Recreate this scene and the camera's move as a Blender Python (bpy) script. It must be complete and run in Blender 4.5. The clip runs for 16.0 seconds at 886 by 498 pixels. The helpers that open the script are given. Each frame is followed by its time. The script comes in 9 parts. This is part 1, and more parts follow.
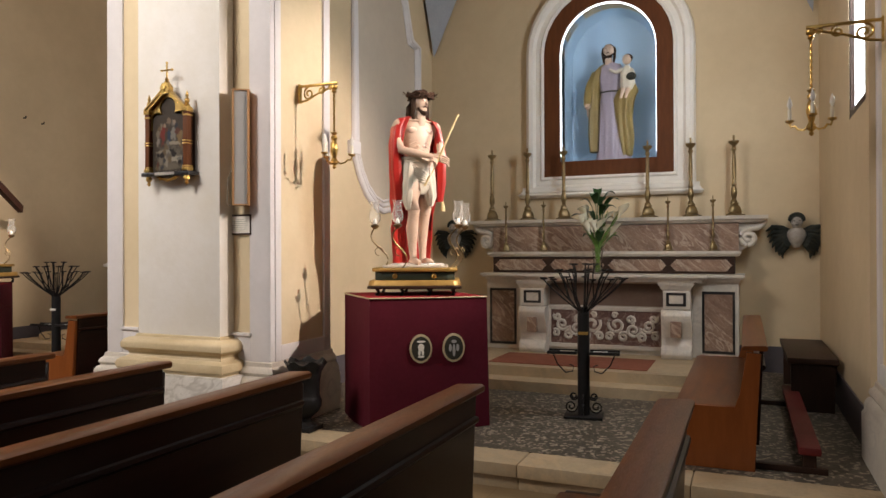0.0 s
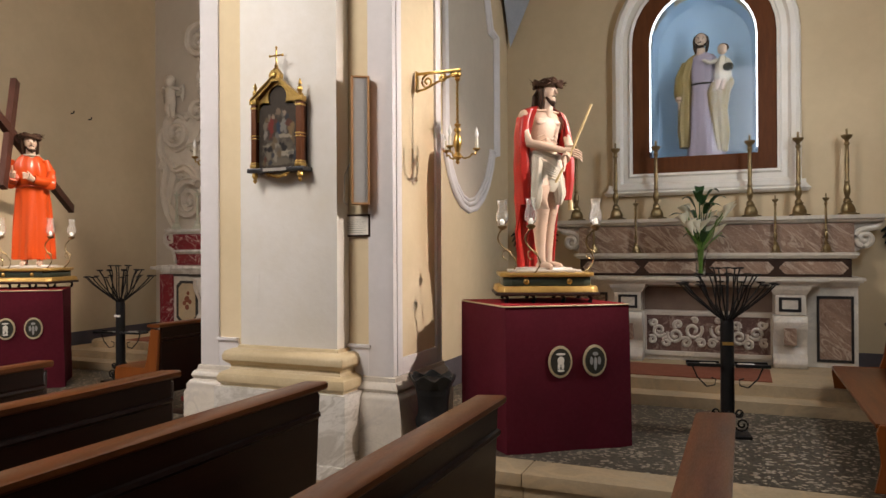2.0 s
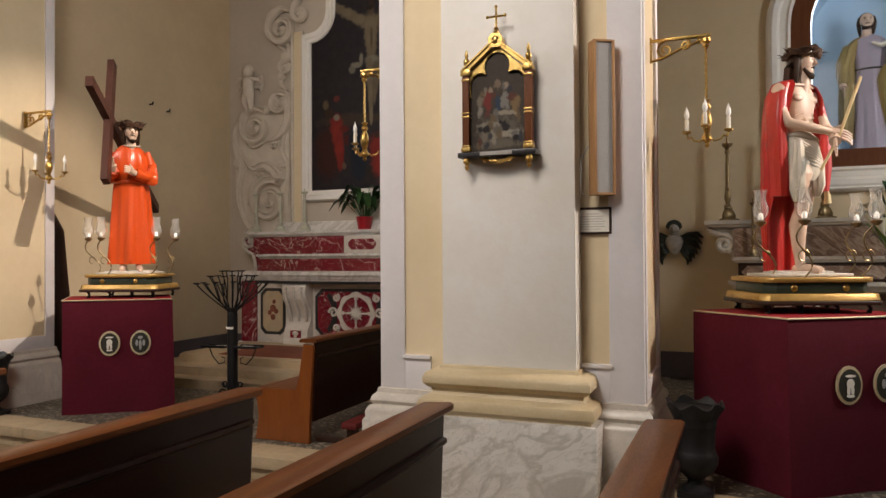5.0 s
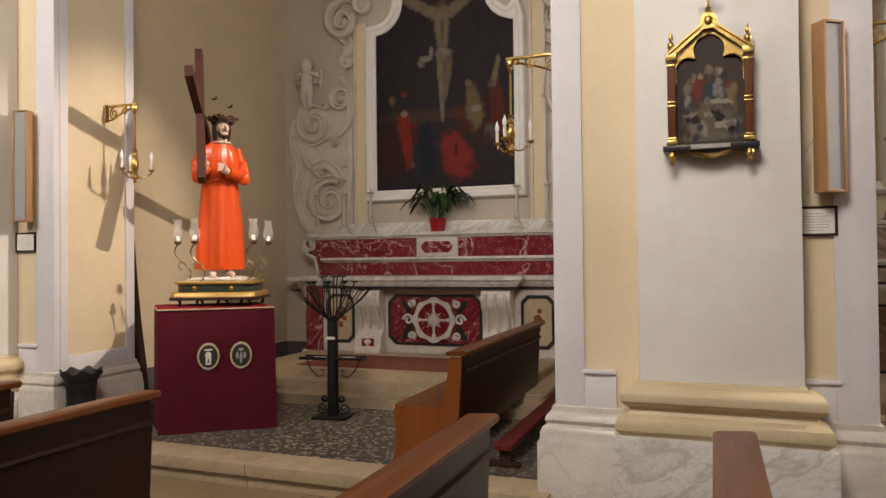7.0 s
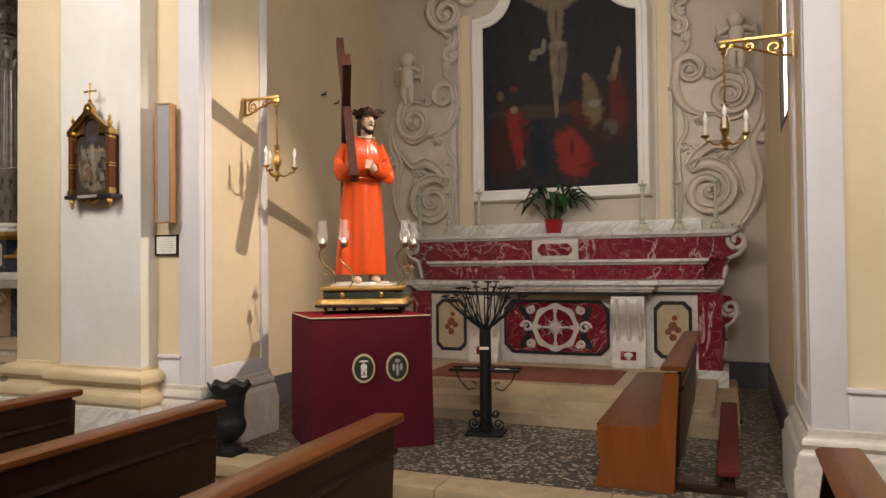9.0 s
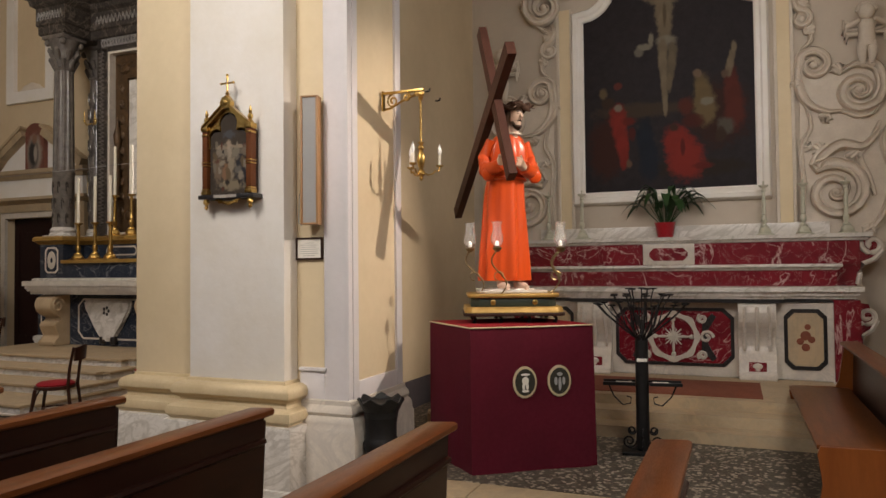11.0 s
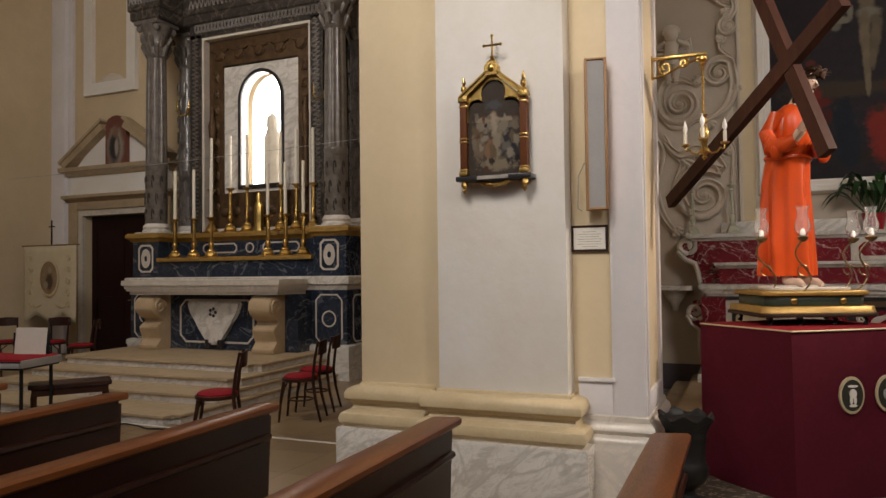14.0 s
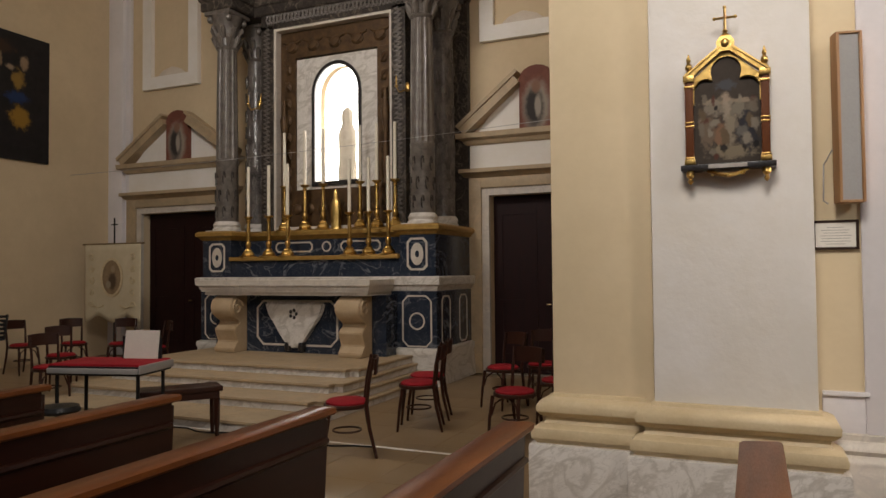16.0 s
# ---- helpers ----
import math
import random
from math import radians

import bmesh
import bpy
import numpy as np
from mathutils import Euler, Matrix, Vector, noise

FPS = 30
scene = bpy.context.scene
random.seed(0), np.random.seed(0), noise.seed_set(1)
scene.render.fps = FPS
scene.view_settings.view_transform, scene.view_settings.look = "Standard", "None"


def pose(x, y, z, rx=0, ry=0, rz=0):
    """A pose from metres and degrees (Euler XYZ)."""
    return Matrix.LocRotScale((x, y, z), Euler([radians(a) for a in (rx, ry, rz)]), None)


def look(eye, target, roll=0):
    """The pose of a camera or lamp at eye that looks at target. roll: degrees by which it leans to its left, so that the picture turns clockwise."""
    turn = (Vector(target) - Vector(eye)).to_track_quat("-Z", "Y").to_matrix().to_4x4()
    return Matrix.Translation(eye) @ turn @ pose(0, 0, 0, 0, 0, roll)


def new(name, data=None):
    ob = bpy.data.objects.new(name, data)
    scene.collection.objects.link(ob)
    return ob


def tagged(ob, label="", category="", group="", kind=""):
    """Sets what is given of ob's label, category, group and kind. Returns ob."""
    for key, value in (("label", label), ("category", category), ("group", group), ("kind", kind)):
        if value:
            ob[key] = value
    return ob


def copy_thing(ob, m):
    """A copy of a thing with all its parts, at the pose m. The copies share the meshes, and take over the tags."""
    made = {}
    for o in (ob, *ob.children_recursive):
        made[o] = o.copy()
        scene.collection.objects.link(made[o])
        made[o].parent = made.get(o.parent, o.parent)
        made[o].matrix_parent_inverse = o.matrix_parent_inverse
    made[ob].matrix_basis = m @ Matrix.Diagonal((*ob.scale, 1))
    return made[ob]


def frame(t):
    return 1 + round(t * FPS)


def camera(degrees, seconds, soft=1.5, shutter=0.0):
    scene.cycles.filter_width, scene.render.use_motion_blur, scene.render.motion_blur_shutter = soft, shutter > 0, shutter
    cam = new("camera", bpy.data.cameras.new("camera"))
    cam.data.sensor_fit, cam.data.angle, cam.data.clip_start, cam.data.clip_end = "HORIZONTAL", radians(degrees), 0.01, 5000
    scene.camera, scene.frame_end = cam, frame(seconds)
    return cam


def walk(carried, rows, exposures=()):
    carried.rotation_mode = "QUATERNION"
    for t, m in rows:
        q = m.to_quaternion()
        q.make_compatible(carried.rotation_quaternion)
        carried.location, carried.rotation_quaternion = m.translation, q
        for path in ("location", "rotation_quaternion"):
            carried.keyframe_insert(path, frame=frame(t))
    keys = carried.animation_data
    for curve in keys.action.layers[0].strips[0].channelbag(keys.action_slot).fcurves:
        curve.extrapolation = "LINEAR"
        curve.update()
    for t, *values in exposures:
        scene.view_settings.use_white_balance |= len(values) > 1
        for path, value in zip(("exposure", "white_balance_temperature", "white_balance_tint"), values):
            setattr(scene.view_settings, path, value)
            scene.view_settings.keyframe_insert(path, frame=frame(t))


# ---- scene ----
cam = camera(63.8, 16.0)
PATH = [
    (0, (0.027, 0.115, 1.572), (-0.755, 1.956, 1.58), -0.2),
    (0.5, (-0.271, 0.129, 1.574), (-1.051, 1.971, 1.584), -0.3),
    (1, (-0.547, 0.168, 1.572), (-1.326, 2.01, 1.58), -0.4),
    (1.5, (-0.811, 0.194, 1.576), (-1.589, 2.036, 1.584), -0.4),
    (2, (-1.115, 0.197, 1.603), (-1.894, 2.039, 1.61), -0.3),
    (2.5, (-1.388, 0.213, 1.571), (-2.163, 2.057, 1.581), -0.4),
    (3, (-1.708, 0.279, 1.585), (-2.483, 2.123, 1.592), -0.4),
    (3.5, (-2.022, 0.315, 1.57), (-2.795, 2.16, 1.581), -0.3),
    (4, (-2.353, 0.344, 1.576), (-3.113, 2.194, 1.581), -0.4),
    (4.5, (-2.655, 0.388, 1.585), (-3.416, 2.237, 1.597), -0.4),
    (4.7, (-2.766, 0.414, 1.571), (-3.532, 2.261, 1.595), -0.4),
    (6.8, (-4.096, 0.366, 1.596), (-4.813, 2.233, 1.63), -0.5),
    (7, (-4.26, 0.375, 1.602), (-4.974, 2.243, 1.634), -0.6),
    (7.5, (-4.603, 0.365, 1.616), (-5.318, 2.232, 1.653), -0.5),
    (8, (-4.963, 0.354, 1.636), (-5.681, 2.22, 1.669), -0.4),
    (8.5, (-5.32, 0.351, 1.634), (-6.041, 2.216, 1.669), -0.5),
    (9, (-5.605, 0.354, 1.63), (-6.353, 2.208, 1.669), -0.6),
    (11.5, (-7.219, 0.293, 1.636), (-7.981, 2.141, 1.694), -0.6),
    (12, (-7.566, 0.297, 1.636), (-8.339, 2.14, 1.693), -0.6),
    (12.5, (-7.873, 0.309, 1.623), (-8.647, 2.153, 1.68), -0.6),
    (13, (-8.228, 0.339, 1.629), (-9.003, 2.182, 1.686), -0.6),
    (13.5, (-8.559, 0.335, 1.63), (-9.336, 2.177, 1.685), -0.7),
    (14, (-8.878, 0.302, 1.607), (-9.654, 2.144, 1.666), -0.7),
    (14.5, (-9.191, 0.28, 1.621), (-9.968, 2.122, 1.68), -0.6),
    (15, (-9.561, 0.283, 1.622), (-10.34, 2.124, 1.684), -0.5),
    (15.5, (-9.872, 0.271, 1.607), (-10.655, 2.111, 1.667), -0.6),
    (16, (-10.201, 0.26, 1.611), (-10.995, 2.095, 1.673), -0.5),
]
walk(cam, [(t, look(eye, target, roll)) for t, eye, target, roll in PATH], [(0, -0.12), (3.0, -0.28), (4.7, -0.38), (7, -0.30), (9, -0.18), (12.0, -0.58), (14.0, -0.62), (16, -0.54)])

# ---- world and light ----
world = bpy.data.worlds.new("world")
scene.world = world
world.use_nodes = True
wn, wl = world.node_tree.nodes, world.node_tree.links
sky = wn.new("ShaderNodeTexSky")
sky.sky_type, sky.sun_disc = "NISHITA", False
sky.sun_elevation, sky.sun_rotation = radians(40), radians(200)
wl.new(sky.outputs[0], wn["Background"].inputs[0])
wn["Background"].inputs[1].default_value = 0.12


def lamp(name, kind, at, target, energy, color, **kw):
    d = bpy.data.lights.new(name, kind)
    d.energy, d.color = energy, color
    if kind == "AREA":
        d.shape, d.size, d.size_y = "RECTANGLE", kw["size"], kw["size_y"]
    if kind == "SPOT":
        d.spot_size, d.spot_blend, d.shadow_soft_size = radians(kw["cone"]), kw.get("blend", 0.5), kw.get("soft", 0.03)
    if kind == "POINT":
        d.shadow_soft_size = kw.get("soft", 0.1)
    ob = new(name, d)
    ob.matrix_world = look(at, target)
    return ob


# added fill lamps in three assumed, unseen window openings behind the walk
for wx in (-17.0, -9.0, -1.0):
    lamp("window_daylight", "AREA", (wx, -7.75, 6.3), (wx, 4, 2.2), 44, (0.97, 0.97, 1.0), size=2.2, size_y=2.8)
# unseen fill lamps over the nave and the crossing, added to brighten piers and transept
for lx, ly, lz, ty, tz, watts in ((-5.0, 0.8, 5.3, 4.6, 2.1, 232), (-10.3, 0.8, 5.3, 4.6, 2.1, 228), (-15.6, 4.2, 6.5, 10.9, 4.2, 255)):
    lamp("ceiling_lantern_light", "AREA", (lx, ly, lz), (lx, ty, tz), watts, (1.0, 0.92, 0.845), size=1.5, size_y=1.5)
# daylight of the two chapel windows
for wx, watts in ((0.79, 105), (-5.23, 14)):
    lamp("chapel_window_daylight", "AREA", (wx, 6.23, 3.5), (wx - 2, 6.6, 3.3), watts, (0.90, 0.96, 1.0), size=0.74, size_y=1.66)
# spotlights that the chapels have on the jamb of their piers
lamp("chapel_spotlight", "SPOT", (0.70, 5.45, 3.95), (-3.2, 5.75, 2.2), 860, (1.0, 0.83, 0.71), cone=54, blend=0.7, soft=0.03)
lamp("chapel_spotlight", "SPOT", (-5.30, 5.45, 3.95), (-9.2, 5.60, 2.1), 720, (1.0, 0.84, 0.70), cone=46, blend=0.7, soft=0.03)


# ---- materials ----
def mat(name, c1, c2=None, scale=3.0, rough=0.6, metal=0.0, bump=0.15, bscale=40.0, vein=None, vscale=2.0, vwidth=0.03, coat=0.0, stretch=(1, 1, 1), sheen=0.0, spots=None, emit=0.0, random_value=0.0, rvar=0.12, speck=0.35, rot=None, spec=None):
    m = bpy.data.materials.new(name)
    m.use_nodes = True
    n, l = m.node_tree.nodes, m.node_tree.links
    p = n["Principled BSDF"]
    tc = n.new("ShaderNodeTexCoord")
    mp = n.new("ShaderNodeMapping")
    mp.inputs["Scale"].default_value = stretch
    l.new(tc.outputs["Object"], mp.inputs[0])
    if rot:
        mq = n.new("ShaderNodeMapping")
        mq.inputs["Rotation"].default_value = [radians(v) for v in rot]
        l.new(tc.outputs["Object"], mq.inputs[0])
        l.new(mq.outputs[0], mp.inputs[0])
    c2 = c2 or tuple(0.86 * c for c in c1)

    def noise_at(s, detail=6, rough_n=0.6, dist=0.0):
        t = n.new("ShaderNodeTexNoise")
        t.inputs["Scale"].default_value, t.inputs["Detail"].default_value = s, detail
        t.inputs["Roughness"].default_value, t.inputs["Distortion"].default_value = rough_n, dist
        l.new(mp.outputs[0], t.inputs["Vector"])
        return t

    def mixer(fac, a, b):
        x = n.new("ShaderNodeMix")
        x.data_type = "RGBA"
        if fac is not None:
            l.new(fac, x.inputs[0])
        for k, v in ((6, a), (7, b)):
            if isinstance(v, tuple):
                x.inputs[k].default_value = (*v, 1)
            else:
                l.new(v, x.inputs[k])
        return x

    def ramp(src, stops):
        r = n.new("ShaderNodeValToRGB")
        e = r.color_ramp.elements
        while len(e) < len(stops):
            e.new(0.5)
        for el, (pos, v) in zip(e, stops):
            el.position, el.color = pos, (v, v, v, 1)
        l.new(src, r.inputs[0])
        return r

    big = noise_at(scale, 7, 0.62)
    r1 = ramp(big.outputs[0], [(0.32, 0), (0.68, 1)])
    col = mixer(r1.outputs[0], c1, c2)
    fine = noise_at(scale * 14, 4, 0.6)
    r2 = ramp(fine.outputs[0], [(0.3, 0), (0.75, speck)])
    col = mixer(r2.outputs[0], col.outputs[2], tuple(0.82 * c for c in c2))
    if vein:
        v = noise_at(vscale, 9, 0.55, 1.6)
        r3 = ramp(v.outputs[0], [(0.5 - 3 * vwidth, 0), (0.5 - 0.3 * vwidth, 0.85), (0.5 + 0.3 * vwidth, 0.85), (0.5 + 2 * vwidth, 0)])
        col = mixer(r3.outputs[0], col.outputs[2], vein)
        v2 = noise_at(vscale * 2.7, 9, 0.6, 2.2)
        r4 = ramp(v2.outputs[0], [(0.5 - 1.5 * vwidth, 0), (0.5, 0.6), (0.5 + 1.2 * vwidth, 0)])
        col = mixer(r4.outputs[0], col.outputs[2], vein)
    if spots:
        vo = n.new("ShaderNodeTexVoronoi")
        vo.inputs["Scale"].default_value = 42
        l.new(mp.outputs[0], vo.inputs["Vector"])
        sep = n.new("ShaderNodeSeparateColor")
        l.new(vo.outputs["Color"], sep.inputs[0])
        r5 = ramp(sep.outputs[0], [(0.0, 0), (0.78, 0.12), (0.82, 0.75), (1.0, 1)])
        col = mixer(r5.outputs[0], col.outputs[2], spots)
    if random_value:
        oi = n.new("ShaderNodeObjectInfo")
        mr = n.new("ShaderNodeMapRange")
        mr.inputs[3].default_value, mr.inputs[4].default_value = 1 - random_value, 1 + random_value
        l.new(oi.outputs["Random"], mr.inputs[0])
        hv = n.new("ShaderNodeHueSaturation")
        l.new(mr.outputs[0], hv.inputs["Value"])
        l.new(col.outputs[2], hv.inputs["Color"])
        l.new(hv.outputs[0], p.inputs["Base Color"])
    else:
        l.new(col.outputs[2], p.inputs["Base Color"])
    mr2 = n.new("ShaderNodeMapRange")
    mr2.inputs[3].default_value, mr2.inputs[4].default_value = max(0.03, rough - rvar), min(1, rough + rvar)
    l.new(fine.outputs[0], mr2.inputs[0])
    l.new(mr2.outputs[0], p.inputs["Roughness"])
    p.inputs["Metallic"].default_value = metal
    if spec is None:
        spec = 0.5 if max(c1) > 0.3 or rough < 0.31 else 0.2
    p.inputs["Specular IOR Level"].default_value = spec
    p.inputs["Coat Weight"].default_value = coat
    p.inputs["Coat Roughness"].default_value = 0.15
    p.inputs["Sheen Weight"].default_value = sheen
    if emit:
        p.inputs["Emission Color"].default_value = (*c1, 1)
        p.inputs["Emission Strength"].default_value = emit
    if bump:
        bn = noise_at(bscale, 5, 0.6)
        bp = n.new("ShaderNodeBump")
        bp.inputs["Strength"].default_value, bp.inputs["Distance"].default_value = bump, 0.01
        l.new(bn.outputs[0], bp.inputs["Height"])
        l.new(bp.outputs[0], p.inputs["Normal"])
    return m


WHITE = mat("white_plaster", (0.83, 0.80, 0.77), (0.75, 0.70, 0.62), 1.3, 0.85, bump=0.6, bscale=5, speck=0.12)
LILAC = mat("pale_plaster", (0.77, 0.73, 0.74), (0.68, 0.65, 0.65), 1.6, 0.8, bump=0.4, bscale=5, speck=0.12)
CREAM = mat("cream_plaster", (0.75, 0.62, 0.42), (0.67, 0.545, 0.35), 1.1, 0.85, bump=0.4, bscale=5, speck=0.15)
OCHRE = mat("ochre_wall_plaster", (0.66, 0.53, 0.35), (0.56, 0.44, 0.285), 0.7, 0.9, bump=0.3, bscale=4, speck=0.15)
STUCCO = mat("grey_stucco_wall", (0.57, 0.49, 0.40), (0.49, 0.42, 0.34), 0.8, 0.9, bump=0.3, bscale=4, speck=0.15)
ORNAMENT = mat("stucco_ornament", (0.71, 0.63, 0.53), (0.60, 0.52, 0.43), 5, 0.75, bump=0.4, bscale=30)
DADO = mat("dark_dado_paint", (0.12, 0.10, 0.11), (0.09, 0.08, 0.085), 2, 0.6)
STONE = mat("beige_limestone", (0.46, 0.36, 0.235), (0.35, 0.265, 0.165), 3, 0.55, bump=0.25, vein=(0.45, 0.33, 0.2), vscale=1.5, vwidth=0.02, random_value=0.08)
TORUS = mat("yellow_limestone_base", (0.64, 0.52, 0.33), (0.53, 0.41, 0.24), 4, 0.5, bump=0.3, bscale=25)
MARBLE = mat("white_veined_marble", (0.74, 0.70, 0.65), (0.64, 0.60, 0.55), 3, 0.3, bump=0.06, vein=(0.46, 0.42, 0.37), vscale=1.5, vwidth=0.022, stretch=(1.0, 1.0, 2.2), rot=(0, 35, 0))
MARBLE_P = mat("plain_white_marble", (0.68, 0.62, 0.54), (0.54, 0.48, 0.41), 4, 0.32, bump=0.06, vein=(0.5, 0.45, 0.40), vscale=2.4, vwidth=0.015)
BREC = mat("brown_violet_breccia", (0.13, 0.070, 0.050), (0.32, 0.21, 0.150), 2.6, 0.3, bump=0.04, vein=(0.46, 0.36, 0.28), vscale=1.6, vwidth=0.014, stretch=(3.2, 1.0, 0.8), rot=(0, 48, 0))
REDM = mat("red_marble", (0.22, 0.016, 0.026), (0.14, 0.010, 0.018), 5, 0.22, bump=0.03, vein=(0.55, 0.36, 0.34), vscale=1.3, vwidth=0.005)
BLACKM = mat("blue_black_marble", (0.012, 0.018, 0.032), (0.028, 0.036, 0.055), 4, 0.2, bump=0.03, vein=(0.16, 0.17, 0.19), vscale=1.3, vwidth=0.005)
GREYM = mat("grey_veined_marble", (0.062, 0.051, 0.043), (0.024, 0.020, 0.018), 9, 0.34, bump=0.1, vein=(0.15, 0.125, 0.10), vscale=2.2, vwidth=0.010)
INK = mat("black_stone_inlay", (0.025, 0.022, 0.022), (0.018, 0.016, 0.016), 5, 0.3)
GOLD = mat("gilding", (0.62, 0.42, 0.14), (0.40, 0.25, 0.075), 14, 0.3, metal=1.0, bump=0.15)
BRASS = mat("aged_brass", (0.32, 0.23, 0.11), (0.18, 0.13, 0.07), 14, 0.38, metal=0.9, bump=0.15)
GILTWOOD = mat("gilt_ochre_paint", (0.52, 0.33, 0.09), (0.36, 0.21, 0.055), 12, 0.4, metal=0.45)
# near-black sides, lighter tops: light from above is put into the two wood colours
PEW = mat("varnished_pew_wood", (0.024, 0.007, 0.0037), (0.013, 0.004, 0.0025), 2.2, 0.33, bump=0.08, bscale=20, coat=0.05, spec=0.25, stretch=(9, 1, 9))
PEWTOP = mat("top_lit_pew_wood", (0.17, 0.052, 0.011), (0.09, 0.026, 0.006), 2.2, 0.36, bump=0.05, bscale=20, spec=0.3, coat=0.08, stretch=(9, 1, 9))
PEWLIGHT = mat("orange_varnished_wood", (0.24, 0.072, 0.016), (0.18, 0.05, 0.011), 1.6, 0.38, bump=0.06, coat=0.3, stretch=(8, 8, 1))
WOOD = mat("walnut_frame_wood", (0.135, 0.042, 0.011), (0.09, 0.027, 0.007), 3, 0.55, bump=0.1, coat=0.0, stretch=(6, 6, 1))
OAK = mat("light_oak_frame", (0.42, 0.23, 0.10), (0.33, 0.17, 0.07), 4, 0.5, stretch=(6, 6, 1))
DARKWOOD = mat("dark_brown_wood", (0.045, 0.022, 0.014), (0.03, 0.015, 0.01), 3, 0.45, stretch=(5, 5, 1))
CHAIRWOOD = mat("dark_bentwood", (0.045, 0.015, 0.009), (0.028, 0.010, 0.006), 4, 0.4, coat=0.2)
CROSSWOOD = mat("reddish_cross_wood", (0.085, 0.034, 0.024), (0.055, 0.022, 0.015), 3, 0.5, stretch=(5, 5, 1))
DRAPE = mat("burgundy_cloth", (0.095, 0.006, 0.016), (0.072, 0.005, 0.012), 2.5, 0.9, bump=0.3, bscale=300, sheen=0.0)
REDVELVET = mat("red_velvet", (0.30, 0.012, 0.02), (0.22, 0.009, 0.014), 6, 0.8, bump=0.2, bscale=200)
KNEEL = mat("red_brown_padding", (0.14, 0.02, 0.018), (0.10, 0.015, 0.013), 5, 0.55)
CARPET = mat("rust_carpet", (0.26, 0.09, 0.055), (0.20, 0.07, 0.043), 8, 0.95, bump=0.4, bscale=160)
TERRAZZO = mat("dark_pebble_terrazzo", (0.070, 0.056, 0.043), (0.050, 0.041, 0.032), 9, 0.42, bump=0.12, bscale=60, spots=(0.34, 0.29, 0.22))
IRON = mat("black_iron", (0.016, 0.015, 0.015), (0.024, 0.022, 0.022), 12, 0.5, metal=0.4, bump=0.2)
BINM = mat("black_plastic_liner", (0.012, 0.012, 0.012), (0.02, 0.02, 0.02), 8, 0.32, bump=0.5, bscale=30)
SKIN = mat("painted_flesh", (0.70, 0.52, 0.40), (0.60, 0.42, 0.31), 9, 0.4, bump=0.05)
HAIR = mat("painted_brown_hair", (0.05, 0.025, 0.014), (0.03, 0.015, 0.008), 20, 0.5, bump=0.5, bscale=60)
BROWNFIELD = mat("brown_grey_stone", (0.24, 0.175, 0.14), (0.18, 0.125, 0.10), 4, 0.5, bump=0.1)
ROSEBREC = mat("rose_brown_breccia", (0.20, 0.115, 0.095), (0.12, 0.066, 0.054), 6, 0.35, bump=0.05, vein=(0.36, 0.27, 0.23), vscale=3, vwidth=0.012)
LOIN = mat("ivory_painted_cloth", (0.74, 0.68, 0.57), (0.60, 0.53, 0.42), 8, 0.5, bump=0.2)
CLOAK = mat("scarlet_painted_cloth", (0.52, 0.022, 0.015), (0.40, 0.016, 0.012), 5, 0.38, bump=0.12, coat=0.2)
ROBE = mat("orange_red_satin", (0.62, 0.075, 0.010), (0.58, 0.066, 0.009), 1.5, 0.30, bump=0.02, bscale=60, speck=0.05, rvar=0.03)
THORN = mat("woven_thorn_twigs", (0.085, 0.045, 0.027), (0.05, 0.025, 0.016), 20, 0.7)
REED = mat("pale_reed", (0.70, 0.55, 0.28), (0.6, 0.45, 0.22), 12, 0.5)
OLIVE = mat("olive_gold_mantle", (0.33, 0.24, 0.075), (0.26, 0.18, 0.055), 5, 0.5)
LAVENDER = mat("lavender_tunic", (0.44, 0.38, 0.46), (0.36, 0.31, 0.39), 5, 0.55)
BLUENICHE = mat("sky_blue_niche_paint", (0.48, 0.66, 0.84), (0.42, 0.60, 0.80), 2, 0.7)
GREYOIL = mat("grey_relief_paint", (0.44, 0.40, 0.36), (0.26, 0.23, 0.20), 11, 0.5)
PAPER = mat("white_paper", (0.80, 0.76, 0.68), (0.74, 0.70, 0.62), 6, 0.7, bump=0.02)
GREYPANEL = mat("grey_backing_board", (0.36, 0.35, 0.34), (0.32, 0.31, 0.30), 5, 0.5)
PRINT = mat("grey_print", (0.30, 0.28, 0.26), (0.25, 0.24, 0.22), 8, 0.7)
LEAF = mat("dark_green_leaf", (0.030, 0.070, 0.022), (0.018, 0.045, 0.014), 9, 0.35, bump=0.1)
STEM = mat("fresh_green_stem", (0.14, 0.25, 0.045), (0.10, 0.19, 0.035), 9, 0.45)
PETAL = mat("cream_petal", (0.80, 0.76, 0.62), (0.74, 0.68, 0.5), 9, 0.5)
POT = mat("red_foil_pot", (0.42, 0.015, 0.025), (0.3, 0.01, 0.018), 8, 0.3)
WAX = mat("ivory_candle_wax", (0.80, 0.74, 0.62), (0.74, 0.68, 0.56), 8, 0.45, bump=0.02)
BULB = mat("opal_flame_bulb", (0.85, 0.82, 0.78), (0.80, 0.77, 0.73), 8, 0.2, bump=0)
SKYGLASS = mat("bright_daylight_pane", (0.92, 0.96, 1.0), (0.9, 0.95, 1.0), 1, 0.4, bump=0, emit=4.5)
LITGLASS = mat("lit_niche_back", (1.0, 0.97, 0.93), (0.98, 0.96, 0.92), 1, 0.5, bump=0, emit=11.0)
TUBE = mat("white_light_tube", (0.90, 0.96, 1.0), (0.90, 0.96, 1.0), 1, 0.5, bump=0, emit=4.5)
